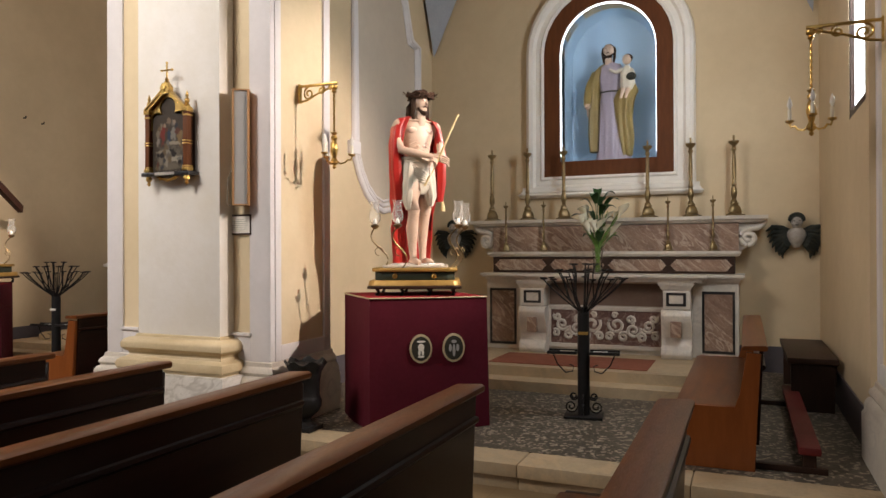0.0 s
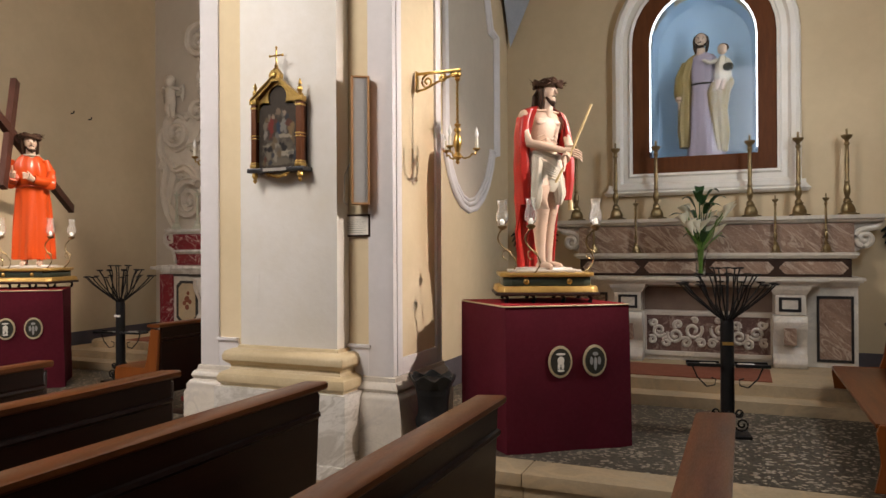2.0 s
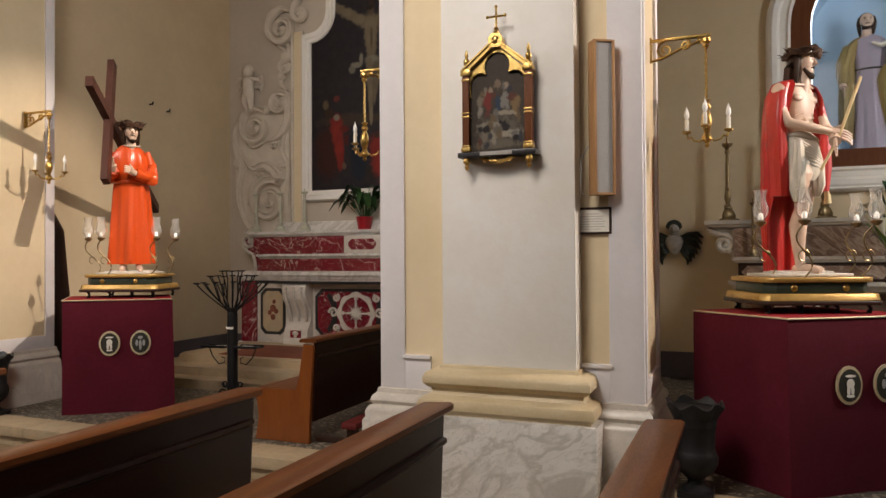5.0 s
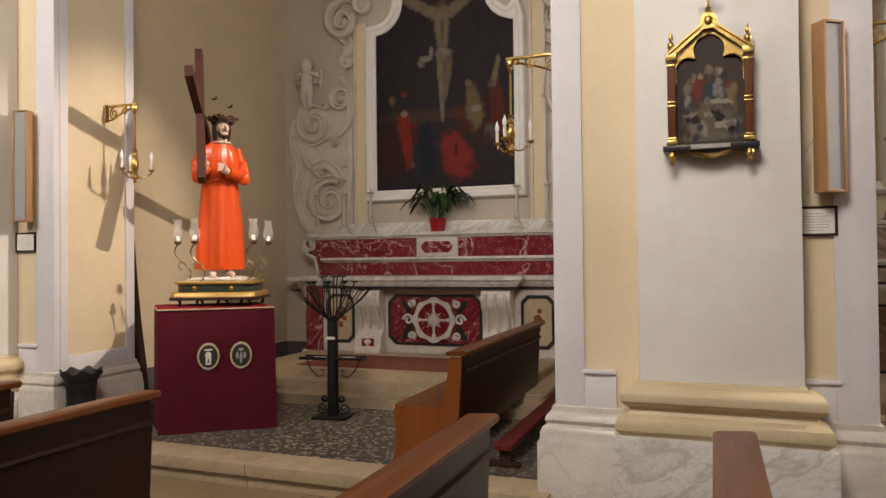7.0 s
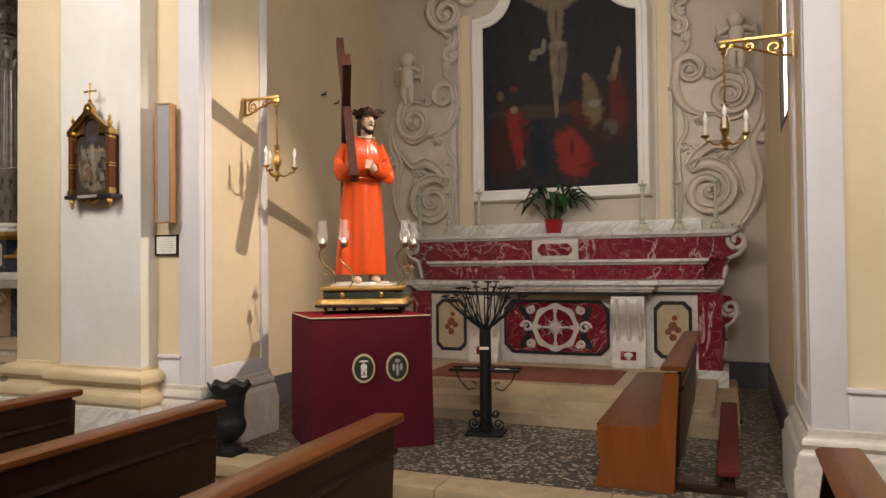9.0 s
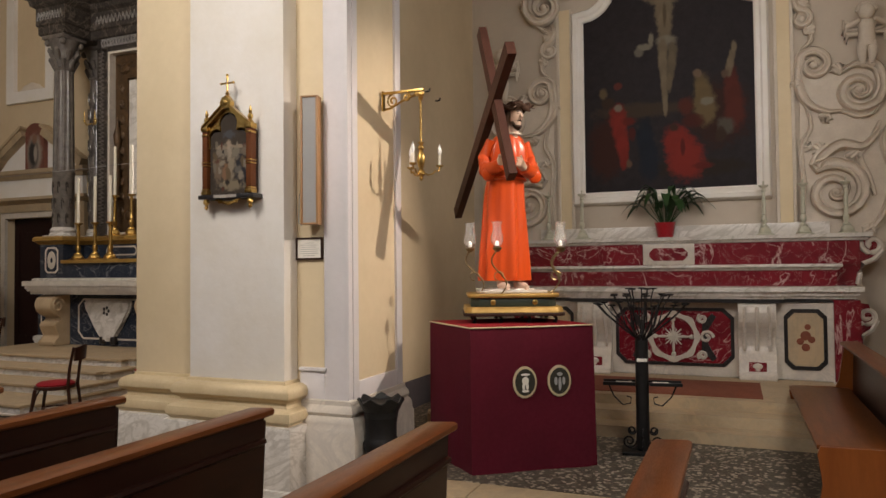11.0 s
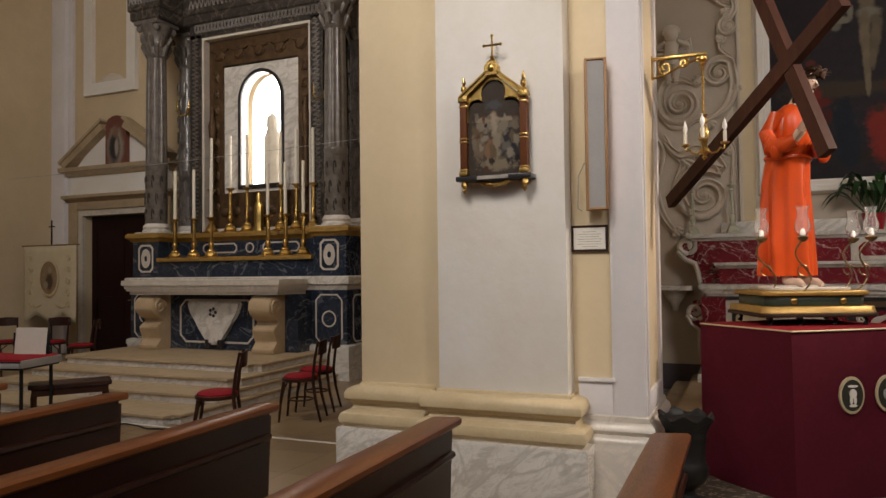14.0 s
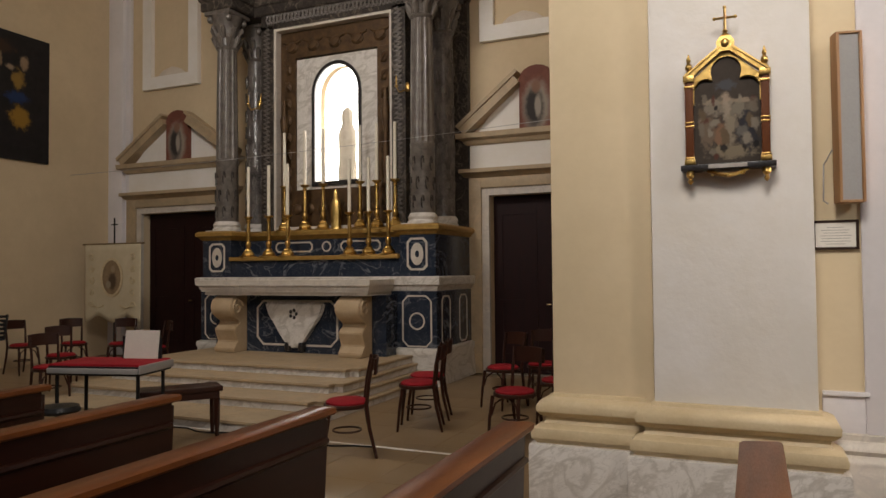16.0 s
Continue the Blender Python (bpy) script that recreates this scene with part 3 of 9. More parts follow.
def pier(cx, left, right, wide_left):
    """cx: middle of the projecting panel; left and right: the pier's edges; wide_left: a second pilaster on that side."""
    p = tagged(new("pier"), "white and cream plastered church pier with a moulded limestone base", "pier", kind="structure")
    p.matrix_basis = pose(0, 0, 0)
    bm = B()
    box(bm, left, right, 4.80, 5.66, 0, TOP)
    part("core", bm, CREAM, p, "cream plaster shaft")
    h = 0.43
    low = 0.065 if wide_left else 0.0
    base = [(o, z - low) for o, z in BASE]
    foot = [(o, z - low if z > 0.3 else z) for o, z in PLINTH]
    bm = B()
    box(bm, cx - h, cx + h, 4.63, 4.80, 0.88 - low, TOP, 0.006)
    part("panel", bm, WHITE, p, "white plastered projecting panel")
    # white edges round the cream fields
    bm = B()
    for a, b in ((left - 0.015, left + 0.17), (right - 0.19, right + 0.015))[1 if wide_left else 0:]:
        box(bm, a, b, 4.782, 4.84, 0.69, TOP, 0.006)
    part("edge_strip", bm, LILAC, p, "white plaster corner strip")
    bm = B()
    box(bm, right - 0.40, right - 0.19, 4.784, 4.81, 0.69, 0.90, 0.004)
    box(bm, right - 0.40, right - 0.17, 4.765, 4.80, 0.90, 0.925, 0.006)
    if not wide_left:
        box(bm, left + 0.17, left + 0.36, 4.784, 4.81, 0.69, 0.90, 0.004)
        box(bm, left + 0.16, left + 0.36, 4.765, 4.80, 0.90, 0.925, 0.006)
    part("lower_band", bm, LILAC, p)
    if wide_left:
        bm = B()
        box(bm, left - 0.012, cx - h, 4.72, 4.80, 0.80, TOP, 0.005)
        part("pilaster", bm, CREAM, p, "cream plaster pilaster")
        path = [(left - 0.0, 5.2), (left - 0.0, 4.72), (cx - h - 0.06, 4.72)]
        bm = B()
        sweep(bm, path, base)
        part("side_base", bm, TORUS, p, "yellow limestone torus base")
        bm = B()
        sweep(bm, path, foot)
        part("side_plinth", bm, MARBLE, p, "white veined marble plinth")
    # moulded base round the panel
    path = [(cx - h, 4.82), (cx - h, 4.63), (cx + h, 4.63), (cx + h, 4.82)]
    bm = B()
    sweep(bm, path, base)
    part("base_moulding", bm, TORUS, p, "yellow limestone torus base")
    bm = B()
    sweep(bm, path, foot)
    part("plinth", bm, MARBLE, p, "white veined marble plinth")
    # lower base of the flanks and jambs
    for pa in ([(cx + h + 0.05, 4.79), (right + 0.012, 4.79), (right + 0.012, 5.68)], [(left - 0.012, 5.68), (left - 0.012, 4.79), (cx - h - 0.05, 4.79)]):
        if wide_left and pa[0][0] < cx:
            continue
        bm = B()
        sweep(bm, pa, SIDE)
        part("jamb_base", bm, MARBLE_P, p, "white marble jamb base")
    # framed cream fields on the jambs
    for xx, s in ((right, 1), (left, -1)):
        bm = B()
        for y0, y1, z0, z1 in ((4.84, 4.92, 0.69, TOP), (5.56, 5.66, 0.69, TOP), (4.92, 5.56, 0.69, 0.82)):
            a, b = sorted((xx - 0.01 * s, xx + 0.022 * s))
            box(bm, a, b, y0, y1, z0, z1, 0.006)
        part("jamb_frame", bm, LILAC, p, "pale raised plaster frame")
    return p


pier(1.78, 0.86, 2.60, False)
pier(-4.25, -5.19, -3.46, False)
pier(-10.31, -11.36, -9.45, True)
# wall above the chapel openings
for a, b in ((-3.46, 0.86), (-9.45, -5.19)):
    bm = B()
    box(bm, a, b, 4.84, 5.64, 7.7, TOP)
    structure("wall_over_arch", bm, CREAM, "cream plaster wall above a chapel opening")
bm = B()
box(bm, 2.6, 6.6, 4.84, 5.64, 0, TOP)
structure("wall_north", bm, CREAM, "cream plaster nave wall past the first pier")

# ---- transept behind the last pier ----
TB = 10.9
bm = B()
DL0, DL1, DR0, DR1 = -21.30, -19.30, -13.98, -12.35
for x0, x1, z0, z1 in ((-26.6, DL0, 0, TOP), (DL1, DR0, 0, TOP), (DR1, -11.2, 0, TOP), (DL0, DL1, 2.80, TOP), (DR0, DR1, 2.80, TOP)):
    box(bm, x0, x1, TB, TB + 0.35, z0, z1)
structure("wall_transept", bm, OCHRE, "ochre plaster transept wall with two doorways")
bm = B()
box(bm, -11.36, -11.2, 5.66, TB + 0.35, 0, TOP)
structure("wall_transept_side", bm, OCHRE, "ochre plaster side wall of the transept")
bm = B()
box(bm, -26.6, -22.1, 9.9, TB, 0, TOP)
box(bm, -22.6, -22.1, 4.0, 9.9, 0, TOP)
structure("wall_choir_corner", bm, OCHRE, "ochre plaster wall turning towards the choir")
bm = B()
box(bm, -22.1, -21.72, TB - 0.16, TB, 0, TOP, 0.01)
box(bm, -21.72, -21.60, TB - 0.08, TB, 0, TOP, 0.01)
structure("pilaster_transept", bm, LILAC, "pale plaster corner pilaster of the transept", "pilaster")
bm = B()
box(bm, -26.6, -11.2, TB + 1.4, TB + 1.5, 0, TOP)
structure("wall_sacristy", bm, DADO, "dark wall of the room behind the doorways")

# ---- nave furniture ----
def end_outline(scale=1.0):
    """Side view of a pew end, (x, z): back at x = 0, seat towards -x."""
    return [(-0.50, 0.0), (0.02, 0.0), (0.035, 0.42), (0.06, 0.86), (-0.03, 0.87), (-0.075, 0.56), (-0.10, 0.46), (-0.47, 0.46), (-0.49, 0.40), (-0.46, 0.20)]


def make_pew(length, endmat, label, at, group):
    p = thing("pew", label, "pew", at, 0, group)
    L = length
    bm = B()
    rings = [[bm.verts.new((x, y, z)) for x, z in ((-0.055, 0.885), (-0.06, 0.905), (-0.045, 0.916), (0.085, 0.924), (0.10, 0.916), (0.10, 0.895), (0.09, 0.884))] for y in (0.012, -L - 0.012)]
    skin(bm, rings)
    part("top_rail", bm, PEWTOP, p, "top rail coloured lighter, as lit from above")
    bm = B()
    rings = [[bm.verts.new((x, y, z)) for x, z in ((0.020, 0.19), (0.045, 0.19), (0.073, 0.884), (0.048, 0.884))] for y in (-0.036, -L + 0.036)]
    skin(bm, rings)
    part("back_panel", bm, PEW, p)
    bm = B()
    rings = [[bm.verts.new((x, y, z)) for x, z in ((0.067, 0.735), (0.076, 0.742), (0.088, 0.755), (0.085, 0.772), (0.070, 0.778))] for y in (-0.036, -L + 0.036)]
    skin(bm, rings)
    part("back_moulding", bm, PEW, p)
    for y in (0.0, -L + 0.036):
        bm = B()
        rings = [[bm.verts.new((x, yy, z)) for x, z in end_outline()] for yy in (y, y - 0.036)]
        skin(bm, rings)
        bmesh.ops.bevel(bm, geom=bm.edges[:], offset=0.004, segments=1, affect="EDGES")
        part("end_panel", bm, endmat, p)
    # the seat faces up, so it takes the lighter, lit-looking wood as well
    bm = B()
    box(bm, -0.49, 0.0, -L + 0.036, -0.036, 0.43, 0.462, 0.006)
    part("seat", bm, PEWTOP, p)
    bm = B()
    box(bm, 0.28, 0.42, -L + 0.05, -0.05, 0.14, 0.20, 0.02)
    part("kneeler", bm, KNEEL, p, "padded red-brown kneeler")
    for y in (-0.12, -L + 0.12):
        bm = B()
        box(bm, 0.02, 0.46, y - 0.03, y + 0.03, 0.0, 0.045, 0.004)
        box(bm, 0.31, 0.39, y - 0.025, y + 0.025, 0.045, 0.14)
        part("kneeler_foot", bm, DARKWOOD, p)
    return p


PEW_X = [-0.22, -1.19, -2.19, -3.17, -4.16, -5.20, -7.08, -8.11, -9.13, -10.14, -11.16, -12.20, -13.23, -14.28]
first = make_pew(2.60, PEW, "dark varnished wooden church pew in the nave", (PEW_X[0] - 0.06, 3.40, 0), "nave pews")
for k, x in enumerate(PEW_X[1:]):
    copy_thing(first, pose(x - 0.06, 3.39 + 0.006 * math.sin(3.1 * k), 0, 0, 0, 0.25 * math.sin(2.3 * k)))
for x in (0.74, 1.72):
    copy_thing(first, pose(x, 3.40, 0))

# open song sheets left on the pews
for x, y in ((-1.55, 2.35), (-3.55, 2.5), (-12.55, 2.3)):
    s = thing("paper_sheet", "white folded song sheet lying on a pew seat", "paper", (x, y, 0.4635), 24, "song sheets")
    bm = B()
    prism(bm, [(-0.11, 0), (0, 0.004), (0.11, 0), (0.11, 0.003), (0, 0.008), (-0.11, 0.003)], -0.15, 0.15)
    part("leaf", bm, PAPER, s)

# one pew in each chapel, its end panel in lighter wood
for x in (0.06, -5.97):
    low = make_pew(2.35, PEWLIGHT, "varnished chapel pew with orange-brown end panel", (x, 7.38, FLOOR_Z), "chapel pews")
    low.scale = (0.95, 1, 0.87)


# black ribbed waste urns against the jambs
def make_urn(at):
    u = thing("waste_urn", "black urn-shaped waste bin lined with a wavy plastic bag", "waste bin", at, 0, "waste urns")
    bm = B()
    box(bm, -0.10, 0.10, -0.10, 0.10, 0, 0.035, 0.006)
    lathe(bm, [(0.86 * r, 0.92 * z) for r, z in [(0.10, 0.035), (0.095, 0.05), (0.055, 0.075), (0.05, 0.10), (0.075, 0.125), (0.12, 0.16), (0.145, 0.205), (0.15, 0.25), (0.135, 0.285), (0.128, 0.30), (0.13, 0.40), (0.148, 0.52), (0.165, 0.56)]], 24)
    part("body", bm, IRON, u)
    bm = B()
    rings = []
    for r, z, w in ((0.150, 0.50, 0), (0.172, 0.545, 0.3), (0.190, 0.585, 1.0), (0.180, 0.590, 1.0), (0.150, 0.56, 0.3), (0.140, 0.45, 0)):
        r, z = 0.86 * r, 0.92 * z
        rings.append([bm.verts.new((r * math.cos(2 * math.pi * i / 40) * (1 + 0.05 * w * math.sin(5 * i)), r * math.sin(2 * math.pi * i / 40) * (1 + 0.04 * w * math.cos(3 * i)), z + 0.018 * w * math.sin(2 * math.pi * i * 7 / 40))) for i in range(40)])
    skin(bm, rings, False)
    part("liner", bm, BINM, u, "black plastic liner with a wavy rim")
    return u


make_urn((-3.17, 4.86, FLOOR_Z + 0.004))
make_urn((-9.22, 4.86, FLOOR_Z + 0.004))


# ---- draped plinths of the processional statues ----
def make_plinth(at):
    d = thing("draped_plinth", "tall plinth draped in burgundy cloth with two oval emblems", "plinth", at, 0, "draped plinths")
    c0, cr, cl = Vector((0, 0)), Vector((0.77, 0.555)), Vector((-0.545, 0.545))
    cb = cr + cl * 1.05
    bm = B()
    corners = [c0, cr, cb, cl]
    rings = []
    for z, g in ((0.0, 0.012), (0.35, 0.006), (0.75, 0.002), (1.02, 0.0), (1.036, -0.004)):
        ring = []
        for a, b in zip(corners, corners[1:] + corners[:1]):
            e = (b - a).normalized()
            nrm = Vector((e.y, -e.x))
            ln = (b - a).length
            for i in range(12):
                t = i / 12
                wave = 0.010 * math.sin(9 * t * ln + 2.0 * a.x) * (1 - z / 1.05) + 0.004 * math.sin(31 * t + z * 2) * (1 - z / 1.05)
                q = a.lerp(b, t) + nrm * (wave + g)
                ring.append(bm.verts.new((q.x, q.y, z)))
        rings.append(ring)
    skin(bm, rings)
    part("cloth", bm, DRAPE, d, "burgundy cloth hanging to the floor")
    bm = B()
    slab(bm, [tuple(v * 1.0) for v in (c0 + Vector((0.0, 0.012)), cr - Vector((0.012, 0)), cb - Vector((0, 0.012)), cl + Vector((0.012, 0)))], 1.037, 1.046)
    part("top_cover", bm, REDVELVET, d, "red velvet top cover")
    bm = B()
    e = (cr - c0).normalized()
    tube(bm, [(c0.x + 0.005, c0.y - 0.006, 1.040), ((c0.x + cr.x) / 2, (c0.y + cr.y) / 2 - 0.006, 1.038), (cr.x, cr.y - 0.006, 1.040)], 0.006, 6)
    tube(bm, [(c0.x, c0.y - 0.006, 1.040), (cl.x, cl.y - 0.006, 1.040)], 0.006, 6)
    part("piping", bm, BEADMAT, d, "pale gold piping")
    nrm = Vector((e.y, -e.x))
    for k, t in enumerate((0.425, 0.705)):
        c = c0.lerp(cr, t)
        zc = 0.64

        def oval(rx, rz, off, n=28):
            return [(c.x + e.x * rx * math.cos(2 * math.pi * i / n) + nrm.x * off, c.y + e.y * rx * math.cos(2 * math.pi * i / n) + nrm.y * off, zc + rz * math.sin(2 * math.pi * i / n)) for i in range(n)]
        em = None
        for nm, r0, off0, off1, m in (("emblem", 1.0, 0.008, 0.020, BEADMAT), ("emblem_field", 0.84, 0.018, 0.024, EMBLEM)):
            bm = B()
            rings = [[bm.verts.new(q) for q in oval(0.090 * r0, 0.114 * r0, o)] for o in (off0, off1)]
            skin(bm, rings)
            ob = part(nm, bm, m, em or d, "oval gold-bordered emblem" if em is None else "")
            em = em or ob
        bm = B()
        if k == 0:
            marks = [(0.0, 0.056, 0.036, 0.008), (0.0, 0.010, 0.026, 0.030), (-0.014, -0.030, 0.010, 0.024), (0.014, -0.030, 0.010, 0.024), (0.0, -0.062, 0.028, 0.009)]
        else:
            marks = [(0.0, 0.05, 0.022, 0.014), (0.0, -0.02, 0.012, 0.05), (-0.03, 0.0, 0.012, 0.03), (0.03, 0.0, 0.012, 0.03)]
        for mx, mz, rx, rz in marks:
            pts = [[bm.verts.new((c.x + e.x * (mx + rx * math.cos(a)) + nrm.x * o, c.y + e.y * (mx + rx * math.cos(a)) + nrm.y * o, zc + mz + rz * math.sin(a))) for a in [2 * math.pi * i / 10 for i in range(10)]] for o in (0.022, 0.030)]
            skin(bm, pts)
        part("charge", bm, PAPER if k == 0 else GREYPANEL, em, "white stitched figure" if k == 0 else "grey stitched figure")
    return d


PL1 = (-2.665, 4.985, FLOOR_Z)
PL2 = (-8.620, 5.085, FLOOR_Z)
plinth = make_plinth(PL1)
copy_thing(plinth, pose(*PL2))


# ---- processional bases: gilt tiered platform on small feet ----
def make_base(at, rz):
    b = thing("carrying_platform", "gilt and dark green tiered carrying base on small feet", "platform", at, rz, "carrying platforms")

    def tier(w, d, c, z0, z1, m, name, lab="", flare=0.0):
        w, d = 0.9 * w, 0.9 * d
        bm = B()
        rings = []
        for z, g in ((z0, flare), (z1, 0.0)):
            ww, dd = w + g, d + g
            rings.append([bm.verts.new((x, y, z)) for x, y in ((-ww + c, -dd), (ww - c, -dd), (ww, -dd + c), (ww, dd - c), (ww - c, dd), (-ww + c, dd), (-ww, dd - c), (-ww, -dd + c))])
        skin(bm, rings)
        bmesh.ops.bevel(bm, geom=bm.edges[:], offset=0.004, segments=1, affect="EDGES")
        return part(name, bm, m, b, lab)
    tier(0.43, 0.36, 0.05, 0.055, 0.08, DARKWOOD, "lower_plate")
    tier(0.41, 0.34, 0.05, 0.08, 0.125, GILTWOOD, "lower_moulding", "gilt lower moulding", 0.01)
    tier(0.365, 0.30, 0.06, 0.125, 0.195, mat_green, "frieze", "dark green frieze")
    tier(0.39, 0.325, 0.06, 0.195, 0.225, GILTWOOD, "upper_moulding", "gilt upper moulding")
    tier(0.30, 0.24, 0.05, 0.225, 0.246, MARBLE_P, "footplate", "pale painted footplate")
    for sx in (-0.16, 0.16):
        bm = B()
        ball(bm, (sx, -0.273, 0.16), 0.022, 1, 0.5, 1)
        part("rosette", bm, GOLD, b, "gold rosette")
    for sx in (-0.31, -0.11, 0.11, 0.31):
        for sy in (-0.245, 0.245):
            bm = B()
            tube(bm, [(sx, sy, 0.055), (sx + 0.015, sy, 0.03), (sx, sy, 0.0)], [0.016, 0.011, 0.018], 8)
            part("foot", bm, IRON, b)
    # four glass lamps on curved arms
    for sx, sy in ((-0.33, -0.20), (-0.13, -0.35), (0.36, -0.26), (0.42, 0.06)):
        bm = B()
        pts = []
        for i in range(14):
            t = i / 13
            pts.append((sx * (0.78 + 0.22 * t) + 0.05 * math.sin(2 * math.pi * t), sy * (0.8 + 0.2 * t), 0.22 + 0.34 * t))
        tube(bm, pts, 0.006, 7)
        ring = [(sx * 0.9 + 0.035 * math.cos(a), sy * 0.9, 0.36 + 0.035 * math.sin(a)) for a in [2 * math.pi * i / 12 for i in range(10)]]
        tube(bm, ring, 0.0045, 6)
        lathe(bm, [(0.012, 0.545), (0.034, 0.565), (0.036, 0.575), (0.015, 0.585)], 12, (sx, sy, 0))
        arm = part("lamp_arm", bm, BRASS, b, "curled brass lamp arm")
        bm = B()
        lathe(bm, [(0.022, 0.585), (0.045, 0.62), (0.048, 0.66), (0.034, 0.70), (0.030, 0.74), (0.042, 0.775), (0.040, 0.775), (0.028, 0.74), (0.032, 0.70), (0.045, 0.66), (0.042, 0.62), (0.018, 0.588)], 16, (sx, sy, 0))
        g = part("glass_shade", bm, SHADE, arm, "clear tulip glass shade")
        g.visible_shadow = False
        bm = B()
        lathe(bm, [(0.016, 0.588), (0.018, 0.605), (0.012, 0.625), (0.002, 0.632)], 10, (sx, sy, 0))
        part("bulb", bm, BULB, arm)
    return b


mat_green = mat("dark_green_gloss_paint", (0.035, 0.045, 0.035), (0.05, 0.06, 0.045), 8, 0.35)
BZ = FLOOR_Z + 1.046
make_base((-2.56, 5.62, BZ), 22)
make_base((-8.53, 5.80, BZ), 22)


# ---- statues: one mesh each ----
def head(bm, c, mi_skin, mi_hair, turn=(0, -1)):
    x, y, z = c
    fx, fy = turn

    def q(f, s, u):
        return (x + fx * f - fy * s, y + fy * f + fx * s, z + u)
    ball(bm, q(0, 0, 0.01), 0.070, 0.92, 1.0, 1.22, mi_skin, 18)
    ball(bm, q(0.022, 0, -0.050), 0.046, 0.95, 0.95, 0.95, mi_skin, 12)
    tube(bm, [q(0.068, 0, 0.022), q(0.082, 0, -0.014), q(0.070, 0, -0.022)], [0.007, 0.012, 0.006], 7, mi_skin)
    for s in (-1, 1):
        tube(bm, [q(0.062, s * 0.012, 0.028), q(0.058, s * 0.036, 0.030)], [0.006, 0.004], 6, mi_hair)
        ball(bm, q(0.058, s * 0.025, 0.014), 0.009, 1, 1, 0.7, mi_hair, 8)
        tube(bm, [q(-0.005, s * 0.058, 0.055), q(-0.012, s * 0.071, -0.01), q(-0.022, s * 0.064, -0.09), q(-0.024, s * 0.055, -0.165)], [0.020, 0.021, 0.020, 0.009], 8, mi_hair)
    ball(bm, q(-0.026, 0, 0.030), 0.071, 1.0, 1.0, 1.12, mi_hair, 16)
    # moustache and short beard
    tube(bm, [q(0.058, -0.024, -0.040), q(0.067, 0, -0.033), q(0.058, 0.024, -0.040)], [0.004, 0.007, 0.004], 6, mi_hair)
    tube(bm, [q(0.018, -0.047, -0.040), q(0.042, -0.028, -0.078), q(0.050, 0, -0.088), q(0.042, 0.028, -0.078), q(0.018, 0.047, -0.040)], [0.010, 0.016, 0.024, 0.016, 0.010], 8, mi_hair)
    tube(bm, [q(0.005, 0, -0.06), q(-0.01, 0, -0.19)], [0.040, 0.050], 10, mi_skin)


def crown(bm, c, mi):
    rnd = random.Random(5)
    for k in range(5):
        ph = rnd.uniform(0, 6)
        pts = []
        for i in range(25):
            a = 2 * math.pi * i / 24
            r = 0.105 + 0.012 * math.sin(5 * a + ph)
            pts.append((c[0] + r * math.cos(a), c[1] + r * math.sin(a), c[2] + 0.016 * math.sin(4 * a + 2 * ph) + 0.006 * k))
        tube(bm, pts, 0.010, 6, mi)
    for i in range(26):
        a = rnd.uniform(0, 6.28)
        r = 0.105
        o = Vector((math.cos(a), math.sin(a), rnd.uniform(-0.2, 0.7)))
        p0 = Vector((c[0] + r * math.cos(a), c[1] + r * math.sin(a), c[2] + 0.012))
        tube(bm, [p0, p0 + 0.05 * o], [0.005, 0.001], 5, mi)


def hand_shape(bm, a, d, mi):
    a, d = Vector(a), Vector(d).normalized()
    up = Vector((0, 0, 1))
    s = d.cross(up).normalized()
    tube(bm, [a - 0.02 * d, a + 0.045 * d], [0.030, 0.036], 9, mi)
    for k in range(4):
        o = (k - 1.5) * 0.017
        tube(bm, [a + 0.035 * d + o * up, a + 0.085 * d + o * up - 0.01 * up, a + 0.115 * d + 1.2 * o * up - 0.03 * up], [0.011, 0.010, 0.006], 6, mi)
    tube(bm, [a + 0.01 * d + 0.03 * up, a + 0.05 * d + 0.055 * up], [0.012, 0.007], 6, mi)


